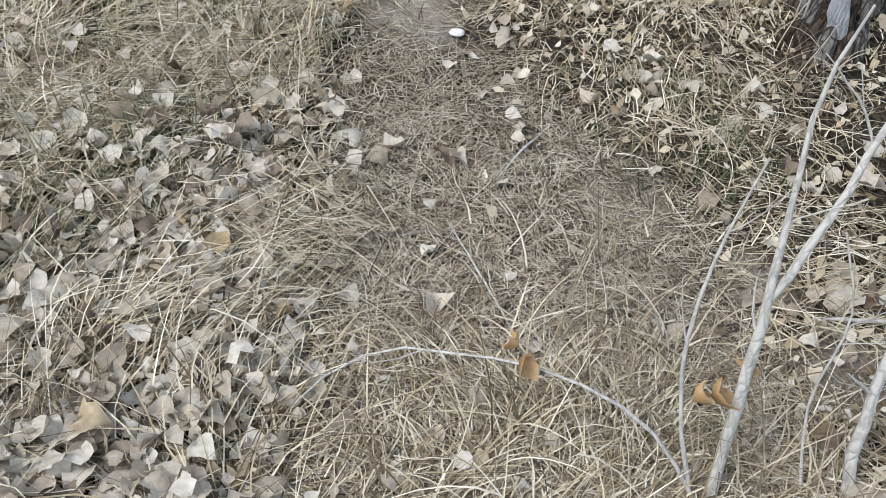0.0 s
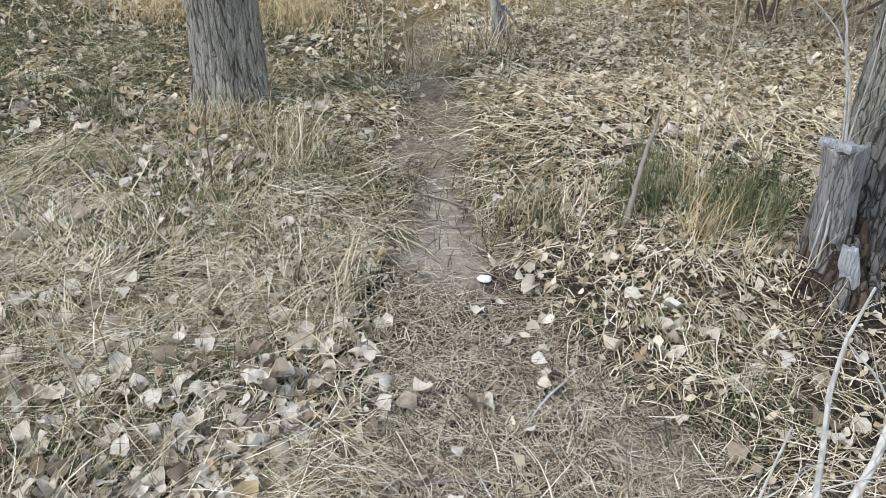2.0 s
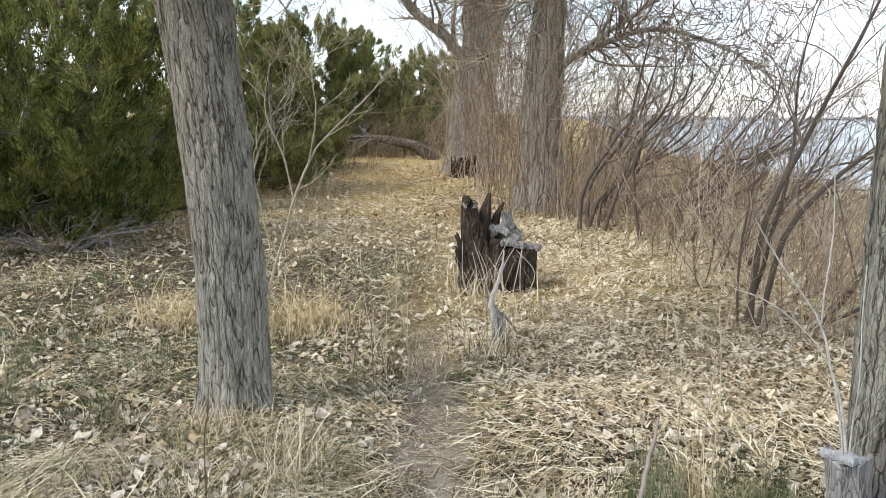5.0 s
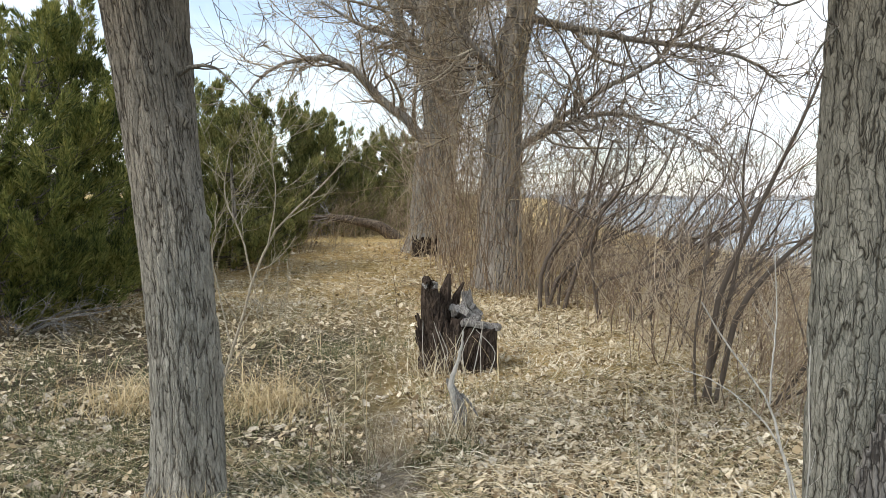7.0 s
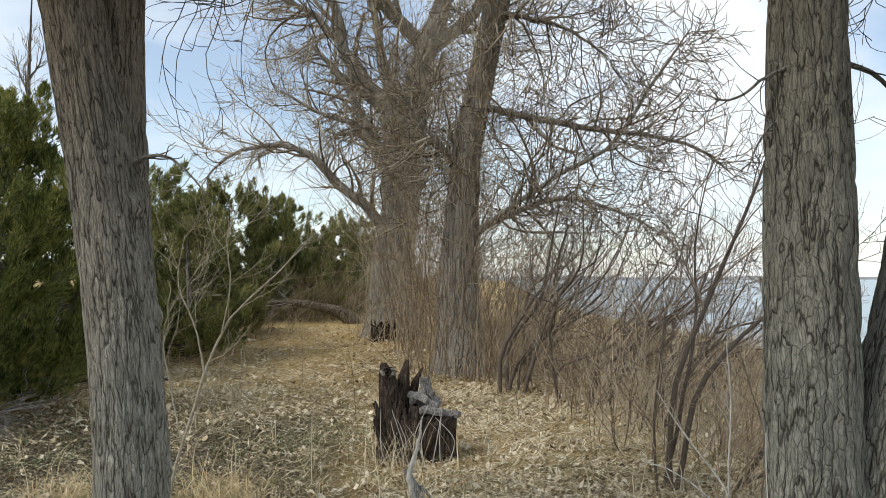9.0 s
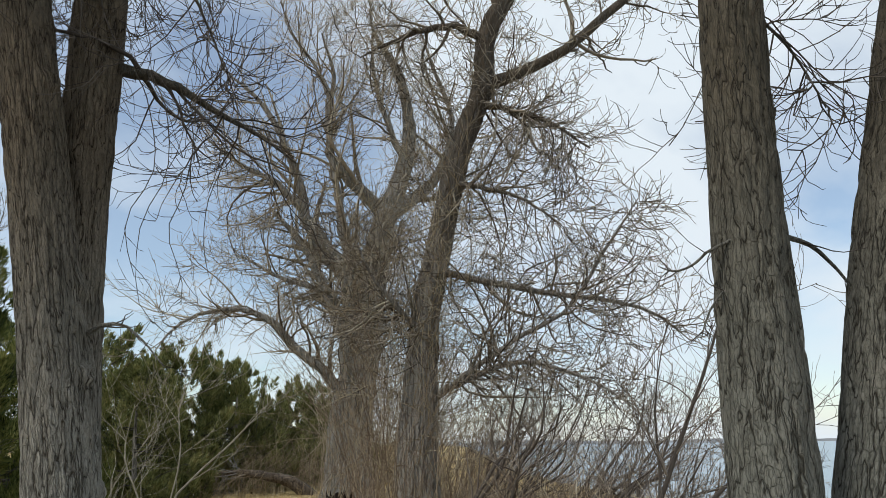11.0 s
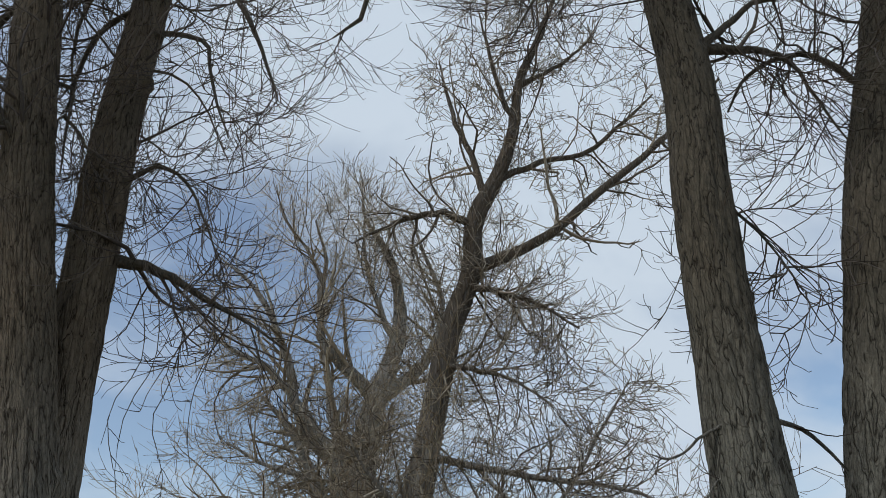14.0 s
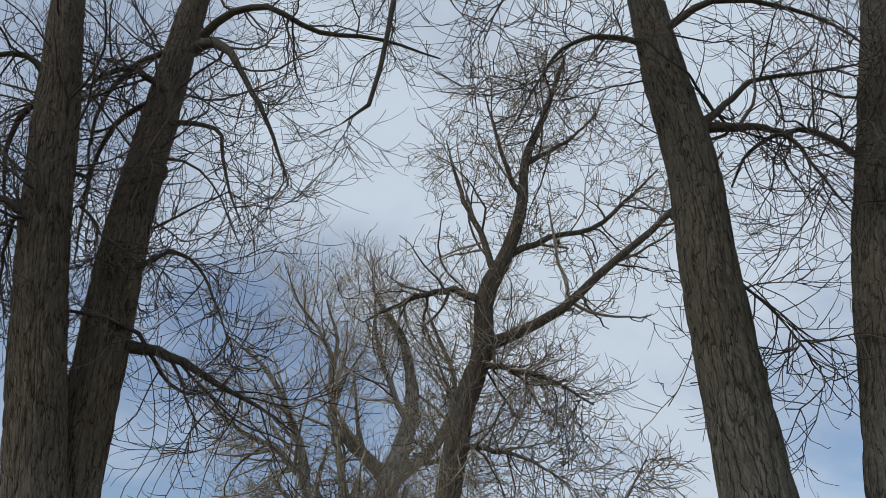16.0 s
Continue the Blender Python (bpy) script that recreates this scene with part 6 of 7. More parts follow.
# thickets of upright shoots round the feet of the big trees and along the bank
def thicket(cx, cy, rx, ry, count, lo, hi, seed, label, mat=SHOOT):
    r = np.random.default_rng(seed)
    a, q = r.uniform(0, 6.28, count), np.sqrt(r.uniform(0.1, 1, count))
    x, y = cx + np.cos(a) * q * rx, cy + np.sin(a) * q * ry
    z = ground_z(x, y)
    h = r.uniform(lo, hi, count)
    P = np.zeros((count, 7, 3))
    lean = np.stack([np.cos(a) * 0.1 + r.normal(0.06, 0.22, count), np.sin(a) * 0.1 + r.normal(0, 0.2, count)], -1)
    bow = r.normal(0, 0.34, (count, 2)) + np.array([0.1, 0])
    for k in range(7):
        e = k / 6
        P[:, k, :2] = np.stack([x, y], -1) + (lean * e + bow * e * e) * h[:, None]
        P[:, k, 2] = z - 0.03 + h * e
    P[:, 1:-1] += r.normal(0, 0.035, (count, 5, 3))
    R = r.uniform(0.0035, 0.0075, count)[:, None] * np.linspace(1, 0.35, 7)[None]
    Q, S = sprout(P, R, 6, 0.5, 45, 4, 0.0, 0.1, 0.2, 0.6, (0.25, 0.95), 0.0028, r)
    root = thing("shoot_thicket", (cx, cy, float(ground_z(cx, cy))), label, "shrub", "thickets")
    for k in range(count):
        part("shoot", mesh_of("shoot", *tubes(P[k:k + 1], R[k:k + 1], 4, root.location), mat), root)
    part("twig_spray", mesh_of("twig_spray", *tubes(Q, S, 3, root.location), mat), root, "", "stuff")


TL = "thicket of thin upright red-brown shoots"
thicket(0.75, 15.6, 0.7, 0.9, 130, 2.0, 6.0, 11, TL + " between two trunks")
thicket(1.25, 13.2, 1.0, 0.8, 140, 1.2, 5.2, 1, TL + " round a trunk")
thicket(2.6, 12.2, 1.2, 1.0, 110, 0.8, 2.0, 2, TL)
thicket(0.45, 17.8, 1.3, 0.7, 100, 1.5, 5.5, 3, TL + " round a trunk")
thicket(3.2, 10.0, 1.2, 1.4, 110, 0.5, 1.5, 4, TL)
thicket(2.75, 7.6, 0.7, 1.0, 70, 0.6, 1.5, 5, TL)
thicket(4.6, 8.5, 1.6, 1.6, 70, 0.4, 0.9, 6, TL)
thicket(5.6, 13.0, 1.8, 2.5, 80, 0.5, 1.2, 7, TL)
thicket(3.6, 15.5, 1.8, 2.0, 80, 0.6, 1.8, 8, TL)
thicket(2.4, 5.8, 0.45, 0.3, 28, 0.5, 1.3, 9, TL)
thicket(3.6, 19.5, 2.2, 1.8, 110, 0.8, 2.2, 12, TL + " on the crest of the bank")
thicket(2.2, 16.0, 0.9, 1.2, 80, 1.0, 2.6, 13, TL + " beside a trunk")

for bx, by, n, sd in ((-1.6, 22.6, 70, 31), (-3.4, 22.9, 60, 32), (-0.7, 24.0, 80, 33), (-3.4, 18.6, 50, 34)):
    thicket(bx, by, 1.3, 0.8, n, 0.5, 1.7, sd, "low brown tangle of bare brush before the junipers", BRUSH)

# pale sapling behind the twin-stemmed tree
shrub((-1.45, 5.6, float(ground_z(-1.45, 5.6))),
      [[(0, 0, -0.03, 0.0113), (0.02, 0, 0.23, 0.0106), (0.15, 0, 0.69, 0.0100), (0.26, 0, 1.05, 0.0094), (0.41, 0, 1.37, 0.0075), (0.73, 0, 1.68, 0.0057), (1.0, 0, 1.98, 0.0018)],
       [(0.24, 0, 1.0, 0.0069), (0.17, 0, 1.33, 0.0062), (0.06, 0, 1.6, 0.0044), (0.1, 0, 1.95, 0.0018)],
       [(0.1, 0, 0.5, 0.0062), (0.0, 0.05, 0.9, 0.0050), (-0.05, 0.05, 1.3, 0.0031), (0.2, 0.05, 1.75, 0.0013)],
       [(0.35, 0, 1.25, 0.0057), (0.42, -0.05, 1.6, 0.0044), (0.4, -0.05, 1.95, 0.0026), (0.5, -0.05, 2.2, 0.0013)],
       [(0.05, 0, 0.35, 0.0050), (0.25, -0.1, 0.6, 0.0037), (0.45, -0.1, 0.75, 0.0026), (0.6, -0.15, 0.78, 0.0013)]],
      "slender pale bare sapling in dry grass", STEM_TAN, STEM_TAN, (9, 4), 0.6, 0.002)

# bare branches of the shrub close to the camera
near = shrub((0.5, 0.78, float(ground_z(0.5, 0.78))),
             [[(0.02, -0.01, -0.03, 0.0116), (0.03, 0.1, 0.29, 0.0109), (0.04, 0.15, 0.44, 0.0088), (0.05, 0.21, 0.6, 0.0054), (0.05, 0.27, 0.77, 0.0041), (0.09, 0.3, 0.9, 0.0020)],
              [(0.04, 0.15, 0.43, 0.0082), (0.10, 0.19, 0.56, 0.0075), (0.15, 0.24, 0.7, 0.0061), (0.2, 0.28, 0.82, 0.0048), (0.28, 0.33, 0.98, 0.002)],
              [(-0.01, 0, -0.02, 0.0054), (-0.07, 0.08, 0.22, 0.0041), (-0.08, 0.14, 0.4, 0.0034), (-0.05, 0.19, 0.55, 0.0027), (-0.01, 0.23, 0.68, 0.0017)],
              [(0.28, -0.01, -0.02, 0.0122), (0.27, 0.05, 0.15, 0.0116), (0.28, 0.11, 0.31, 0.0095), (0.30, 0.18, 0.5, 0.007), (0.35, 0.28, 0.75, 0.003)],
              [(-0.01, 0, 0.01, 0.0048), (-0.1, 0.07, 0.14, 0.0041), (-0.22, 0.11, 0.22, 0.0034), (-0.33, 0.15, 0.24, 0.0027), (-0.48, 0.22, 0.19, 0.0027), (-0.6, 0.24, 0.18, 0.0024), (-0.71, 0.22, 0.14, 0.0020), (-0.8, 0.18, 0.07, 0.0014)],
              [(0.2, 0.0, 0.0, 0.0034), (0.18, 0.1, 0.2, 0.0027), (0.2, 0.15, 0.4, 0.0020), (0.15, 0.2, 0.55, 0.0014)]],
             "pale grey bare shrub with a few curled orange leaves", STEM_PALE, STEM_PALE, (2, 1), 0.22, 0.0015)
for lx, ly, lz, ls in ((0.13, 0.93, 0.27, 0.05), (0.14, 0.92, 0.23, 0.05), (0.49, 0.88, 0.2, 0.06), (0.46, 0.87, 0.2, 0.05), (0.555, 0.89, 0.245, 0.045)):
    one = [np.array([v]) for v in (ls, rng.uniform(0, 6.28), 1.3, 0.5, 2.4, 1.3, 0.0)]
    v, f = leaf_arrays(np.array([(lx, ly, lz)]), *one)
    part("leaf", mesh_of("leaf", v - np.array(near.location), f, LEAF_ORANGE), near, "curled dry orange leaf")


# ---- dead wood ----
def stick(ctrl, label, mat, name="stick", sides=8, fork=0):
    base = (ctrl[0][0], ctrl[0][1], float(ground_z(ctrl[0][0], ctrl[0][1])))
    rows_ = [(x, y, float(ground_z(x, y)) + z, r) for x, y, z, r in ctrl]
    p, r = limb_line(rows_, 14)
    root = thing(name, base, label, "dead branch")
    part("wood", mesh_of("wood", *tubes(p[None], r[None], sides, base), mat), root)
    if fork:
        Q, S = sprout(p[None], r[None], fork, 0.12, 45, 5, 0.1, 0.05, 0.15, 0.5, (0.2, 0.9), 0.0012)
        part("twig_spray", mesh_of("twig_spray", *tubes(Q, S, 4, base), mat), root, "", "stuff")
    return root


stick([(-0.28, 1.51, 0.01, 0.003), (-0.15, 1.5, 0.012, 0.007), (-0.05, 1.51, 0.012, 0.007), (0.08, 1.52, 0.012, 0.003)], "thin brown stick lying on the path", TWIG)
stick([(-0.3, 3.2, 0.012, 0.004), (-0.13, 3.12, 0.015, 0.007), (0.08, 3.0, 0.014, 0.003)], "dark thin stick lying across the path", TWIG, fork=3)
stick([(-0.28, 2.92, 0.012, 0.003), (-0.1, 2.88, 0.012, 0.004), (0.1, 2.86, 0.012, 0.002)], "thin dark twig lying across the path", TWIG)
stick([(-0.58, 1.17, 0.03, 0.003), (-0.575, 1.08, 0.03, 0.004), (-0.54, 1.0, 0.025, 0.004), (-0.47, 0.94, 0.015, 0.004), (-0.42, 0.93, 0.01, 0.002)], "pale bent twig lying on bare soil", STEM_PALE)
stick([(-0.36, 2.62, 0.02, 0.008), (-0.37, 2.48, 0.025, 0.009), (-0.4, 2.3, 0.02, 0.006)], "pale peeled stick beside the path", STEM_PALE)
stick([(0.16, 1.72, 0.01, 0.002), (0.23, 1.82, 0.02, 0.004), (0.31, 1.92, 0.015, 0.002)], "pale twig lying on trodden straw", STEM_PALE, fork=2)
stick([(0.02, 1.55, 0.015, 0.002), (0.1, 1.35, 0.02, 0.003), (0.18, 1.15, 0.02, 0.003)], "thin pale stalk lying on straw", STEM_PALE)
stick([(0.62, 2.8, 0.0, 0.012), (0.68, 2.95, 0.12, 0.011), (0.75, 3.1, 0.25, 0.009), (0.8, 3.2, 0.36, 0.004)], "leaning dead brown stick in dry grass", TWIG)
stick([(0.85, 1.2, 0.02, 0.003), (1.0, 1.18, 0.03, 0.006), (1.2, 1.22, 0.03, 0.006)], "pale twig lying in the grass", STEM_PALE)
stick([(-4.6, 11.5, 0.1, 0.012), (-3.8, 11.8, 0.2, 0.018), (-3.2, 12.2, 0.1, 0.02)], "grey dead branch lying under the juniper", DEAD_WOOD, fork=6)
brush = thing("brush_pile", (-4.6, 8.9, float(ground_z(-4.6, 8.9))), "tangle of bare grey dead twigs under the juniper", "dead branch")
bp = np.stack([curve_points([(math.cos(t) * 0.2, math.sin(t) * 0.2, 0.03, 0.012), (math.cos(t) * 0.6, math.sin(t) * 0.5, 0.22, 0.01), (math.cos(t) * 1.1, math.sin(t) * 0.8, 0.3, 0.005)], 8) for t in np.linspace(0, 6.0, 14)])
Q, S = sprout(bp[..., :3], bp[..., 3], 5, 0.5, 45, 6, 0.05, 0.0, 0.2, 0.6, (0.2, 1.0), 0.003)
Q2, S2 = sprout(Q, S, 3, 0.25, 45, 4, 0.05, 0.0, 0.2, 0.6, (0.2, 1.0), 0.003)
part("branch_tangle", mesh_of("branch_tangle", *joined([tubes(bp[..., :3], bp[..., 3], 5), tubes(Q, S, 4), tubes(Q2, S2, 3)]), GREY_WOOD), brush, "", "stuff")
# wood chip
stick([(-0.55, 1.70, 0.02, 0.012), (-0.51, 1.64, 0.025, 0.02), (-0.46, 1.56, 0.02, 0.014)], "piece of pale weathered wood among leaves", GREY_WOOD, "wood_piece", 6)

# fallen log with upturned end
log = thing("fallen_log", (-0.5, 21.5, 0.35), "fallen dead tree trunk lying across the meadow", "log")
part("trunk", bark_mesh("trunk", LOG_WOOD, [(-0.66, 21.5, 0.33, 0.17), (-0.85, 21.5, 0.46, 0.19), (-1.2, 21.5, 0.72, 0.16), (-1.75, 21.5, 0.87, 0.125), (-2.4, 21.5, 0.98, 0.095), (-3.1, 21.6, 0.96, 0.06), (-3.8, 21.7, 0.75, 0.035)], 60, 20, 0.03, log.location, 0.4, 5.0), log)
lp, lr = limb_line([(-1.7, 21.5, 0.9, 0.08), (-2.4, 21.5, 1.0, 0.07), (-3.0, 21.6, 0.9, 0.05), (-3.5, 21.7, 0.6, 0.03)])
Q, S = sprout(lp[None], lr[None], 26, 1.0, 55, 6, 0.1, 0.0, 0.15, 0.3, (0.3, 1.0), 0.008)
Q2, S2 = sprout(Q, S, 4, 0.5, 45, 5, 0.1, 0.0, 0.15, 0.6, (0.2, 1.0), 0.006)
part("branch_tangle", mesh_of("branch_tangle", *joined([tubes(Q, S, 5, log.location), tubes(Q2, S2, 3, log.location)]), GREY_WOOD), log, "bare grey dead branches", "stuff")


def broken_stump(base, radius, label, heights, thick, mat, squash=1.0, seed=0.0, sides=56):
    """A hollow stump shell whose rim height follows the control rows (angle in degrees, height)."""
    a = np.linspace(0, 2 * math.pi, sides, endpoint=False)
    deg = np.degrees(a)
    h = np.interp(deg, [q[0] for q in heights], [q[1] for q in heights])
    jag = 0.16 * (vnoise(a * 5, seed, 2.0) - 0.4) + 0.12 * (vnoise(a * 13, seed, 4.0) - 0.5)
    h = np.maximum(h * (1 + jag), 0.05)
    lv = 14
    V = []
    for side in (0, 1):
        for k in range(lv):
            e = k / (lv - 1)
            wide = 1 + 0.28 * (1 - e) ** 2 - 0.05 * e
            rr = radius * wide * (1 + 0.16 * (vnoise(a * 2.5, e * 1.5 + seed, 7.0) - 0.5) + 0.16 * (vnoise(a * 9, e * 1.2 + seed, 1.0) - 0.5))
            if side:
                rr = np.maximum(rr - thick * (1.15 - 0.75 * e), 0.03)
            V.append(np.stack([np.cos(a) * rr, np.sin(a) * rr * squash, h * e - (0.06 if k == 0 else 0) - 0.01 * side], -1))
    V = np.concatenate(V)
    F = []
    for k in range(lv - 1):
        for j in range(sides):
            j2 = (j + 1) % sides
            F.append((k * sides + j, k * sides + j2, (k + 1) * sides + j2, (k + 1) * sides + j))
            o = (lv + k) * sides
            F.append((o + j2, o + j, o + sides + j, o + sides + j2))
    t0, t1 = (lv - 1) * sides, (2 * lv - 1) * sides
    for j in range(sides):
        j2 = (j + 1) % sides
        F.append((t0 + j, t0 + j2, t1 + j2, t1 + j))
    root = thing("tree_stump", base, label, "stump")
    part("shell", mesh_of("shell", V, F, mat, False), root)
    return root


def wedge(parent, rows_, mat, label, sides=13, name="wood_block"):
    """A split block of wood: a rough rod of few sides, closed at both ends."""
    c = np.asarray(rows_, float)
    n = len(c)
    a = np.arange(sides) * 2 * math.pi / sides
    bmk = bmesh.new()
    rings = []
    for k in range(n):
        ring = []
        for t in a:
            rr = c[k, 3] * (0.75 + 0.35 * float(vnoise(t * 2.1 + c[k, 0] * 3, k * 0.35, 3.1)) + 0.25 * float(vnoise(t * 6.0, k * 0.8, c[k, 0] * 9)))
            ring.append(bmk.verts.new((c[k, 0] + math.cos(t) * rr, c[k, 1] + math.sin(t) * rr, c[k, 2] + ((0.3 * rr * math.sin(t * 2 + k) + 0.5 * rr * (float(vnoise(t * 4, 2.0, c[k, 0] * 7)) - 0.5)) if k == n - 1 else 0))))
        rings.append(ring)
    for k in range(n - 1):
        for j in range(sides):
            bmk.faces.new((rings[k][j], rings[k][(j + 1) % sides], rings[k + 1][(j + 1) % sides], rings[k + 1][j]))
    bmk.faces.new(rings[0][::-1])
    bmk.faces.new(rings[-1])
    me = bpy.data.meshes.new(name)
    bmk.to_mesh(me)
    bmk.free()
    me.materials.append(mat)
    return part(name, me, parent, label)


def slab(parent, at, size, turn, mat, label, seed):
    """A broken piece of plank-like wood with an uneven outline and a rough top."""
    bmk = bmesh.new()
    n, rings = 22, []
    for lv, (zz, sc) in enumerate(((-0.5, 0.92), (-0.1, 1.0), (0.35, 0.97), (0.5, 0.82))):
        ring = []
        for k in range(n):
            t = 2 * math.pi * k / n
            sq = 0.5 / max(abs(math.cos(t)), abs(math.sin(t))) * sc
            sq *= 0.72 + 0.55 * float(vnoise(t * 1.7 + 0.3, seed, 1.0)) + 0.35 * (float(vnoise(t * 6, seed, 4.0)) - 0.5)
            ring.append(bmk.verts.new((math.cos(t) * sq * size[0], math.sin(t) * sq * size[1], (zz + 0.4 * (float(vnoise(t * 3, seed, 8.0)) - 0.5)) * size[2])))
        rings.append(ring)
    for a, b in zip(rings, rings[1:]):
        for k in range(n):
            bmk.faces.new((a[k], a[(k + 1) % n], b[(k + 1) % n], b[k]))
    bmk.faces.new(rings[0][::-1])
    mid = bmk.verts.new((0, 0, 0.3 * size[2]))
    for k in range(n):
        bmk.faces.new((rings[-1][k], rings[-1][(k + 1) % n], mid))
    m = pose(*at, *turn)
    for v in bmk.verts:
        v.co = m @ v.co
    me = bpy.data.meshes.new("broken_slab")
    bmk.to_mesh(me)
    bmk.free()
    me.materials.append(mat)
    return part("broken_slab", me, parent, label)


wrs = np.random.default_rng(88)
JAG = np.random.default_rng(404)
st = broken_stump((0.32, 7.5, float(ground_z(0.32, 7.5))), 0.29, "dark rotten hollow tree stump with jagged splinters", ((0, 0.36), (60, 0.42), (110, 0.5), (140, 0.6), (170, 0.62), (200, 0.5), (235, 0.42), (300, 0.36), (360, 0.36)), 0.1, DEAD_WOOD, 0.9, 2.0)
wedge(st, [(-0.22, 0.02, 0.1, 0.115), (-0.25, 0.02, 0.4, 0.10), (-0.27, 0.0, 0.66, 0.085), (-0.28, 0.0, 0.78, 0.065), (-0.31, 0.0, 0.86, 0.03)], DEAD_WOOD, "", 17, "splinter")
wedge(st, [(-0.15, 0.08, 0.2, 0.09), (-0.14, 0.08, 0.55, 0.075), (-0.12, 0.08, 0.74, 0.05), (-0.09, 0.08, 0.88, 0.015)], DEAD_WOOD, "", 15, "splinter")
wedge(st, [(-0.07, 0.1, 0.2, 0.08), (-0.05, 0.1, 0.5, 0.055), (-0.01, 0.1, 0.68, 0.035), (0.05, 0.1, 0.8, 0.01)], DEAD_WOOD, "", 13, "splinter")
# a curled rim of old bark on the crest
for k in range(7):
    t = 0.9 * k
    wedge(st, [(-0.27 + 0.05 * math.cos(t), -0.06, 0.79 + 0.045 * math.sin(t), 0.024), (-0.27 + 0.055 * math.cos(t + 0.5), -0.09, 0.79 + 0.05 * math.sin(t + 0.5), 0.022), (-0.27 + 0.05 * math.cos(t + 1.0), -0.10, 0.79 + 0.045 * math.sin(t + 1.0), 0.014)], DEAD_WOOD if k % 3 else GREY_WOOD, "", 8, "bark_curl")
# roots that stand out at the side, and ragged splinters all over
for k in range(5):
    y0, up = -0.16 + 0.05 * k, 0.12 + 0.05 * k
    wedge(st, [(-0.22, y0, 0.03 + 0.03 * k, 0.045), (-0.31, y0 - 0.02, up + 0.04, 0.038), (-0.36 - 0.02 * JAG.uniform(0, 1), y0 - 0.03, up + 0.13, 0.026), (-0.38 - 0.05 * JAG.uniform(0, 1), y0 - 0.04, up + 0.22 * JAG.uniform(0.8, 1.2), 0.008)], DEAD_WOOD, "", 9, "root_spike")
for k in range(34):
    a, q = JAG.uniform(2.2, 6.6), JAG.uniform(0.2, 0.31)
    x0, y0, h = math.cos(a) * q, math.sin(a) * q * 0.9, JAG.uniform(0.2, 0.44) + 0.34 * max(0.0, -math.cos(a)) * JAG.uniform(0.3, 1.0)
    wedge(st, [(x0 * 1.08, y0 * 1.08, 0.0, JAG.uniform(0.025, 0.05)), (x0, y0, h * 0.55, JAG.uniform(0.02, 0.04)), (x0 * 0.97 + JAG.normal(0, 0.015), y0 * 0.97, h * 0.85, 0.018), (x0 * 0.95 + JAG.normal(0, 0.03), y0 * 0.95, h, 0.006)], DEAD_WOOD, "", 7, "splinter")
slab(st, (0.17, -0.06, 0.41), (0.40, 0.34, 0.07), (-12, 12, 20), GREY_WOOD, "grey weathered broken wood", 3)
slab(st, (0.06, 0.0, 0.49), (0.28, 0.24, 0.08), (-34, 30, -15), GREY_WOOD, "grey weathered broken wood", 5)
slab(st, (0.12, 0.05, 0.55), (0.20, 0.14, 0.07), (-20, 48, 10), GREY_WOOD, "grey weathered broken wood", 12)
slab(st, (0.09, 0.04, 0.62), (0.09, 0.08, 0.20), (6, -12, 10), GREY_WOOD, "grey weathered broken wood", 9)
slab(st, (0.0, -0.02, 0.55), (0.16, 0.12, 0.06), (-40, -20, 40), GREY_WOOD, "grey weathered broken wood", 15)
wedge(st, [(0.16, -0.1, 0.0, 0.17), (0.17, -0.1, 0.2, 0.165), (0.19, -0.1, 0.37, 0.15)], DEAD_WOOD, "", 25, "rotten_block")
wedge(st, [(-0.02, -0.14, 0.0, 0.12), (-0.03, -0.13, 0.25, 0.09), (-0.02, -0.1, 0.48, 0.05)], DEAD_WOOD, "", 15, "splinter")
for q in range(9):
    a = -0.3 + 0.07 * q
    p, r = limb_line([(a, -0.36, 0.0, 0.005), (a + wrs.normal(0, 0.05), -0.36, 0.2, 0.004), (a + wrs.normal(0.03, 0.12), -0.34, 0.36 + wrs.uniform(0, 0.2), 0.0025)], 8)
    part("root_thread", mesh_of("root_thread", *tubes(p[None], r[None], 4), STEM_PALE), st)
wedge(st, [(0.02, -0.3, 0.0, 0.03), (0.05, -0.32, 0.25, 0.025), (0.1, -0.3, 0.42, 0.01)], DEAD_WOOD, "", name="splinter")
wedge(st, [(0.24, -0.22, 0.0, 0.07), (0.26, -0.2, 0.2, 0.06), (0.27, -0.18, 0.36, 0.04)], DEAD_WOOD, "", name="splinter")

st2 = broken_stump((-0.02, 17.6, float(ground_z(-0.02, 17.6)) - 0.02), 0.24, "low dark rotten stump at the foot of a pale trunk", ((0, 0.3), (70, 0.42), (150, 0.36), (220, 0.28), (300, 0.4), (360, 0.3)), 0.09, DEAD_WOOD, 0.9, 6.0, 40)
for k in range(12):
    a, h = JAG.uniform(0, 6.28), JAG.uniform(0.25, 0.6)
    wedge(st2, [(math.cos(a) * 0.25, math.sin(a) * 0.22, 0.0, 0.04), (math.cos(a) * 0.24, math.sin(a) * 0.21, h * 0.6, 0.03), (math.cos(a) * 0.27, math.sin(a) * 0.23, h, 0.008)], DEAD_WOOD, "", 7, "splinter")

stub = thing("dead_branch_stub", (0.22, 5.45, float(ground_z(0.22, 5.45))), "weathered grey broken branch standing in the grass", "dead branch")
wedge(stub, [(0.03, 0, -0.05, 0.058), (0.03, 0, 0.1, 0.05), (0.01, 0, 0.2, 0.044), (-0.03, 0, 0.28, 0.03), (-0.05, 0, 0.34, 0.02)], GREY_WOOD, "", 14, "wood")
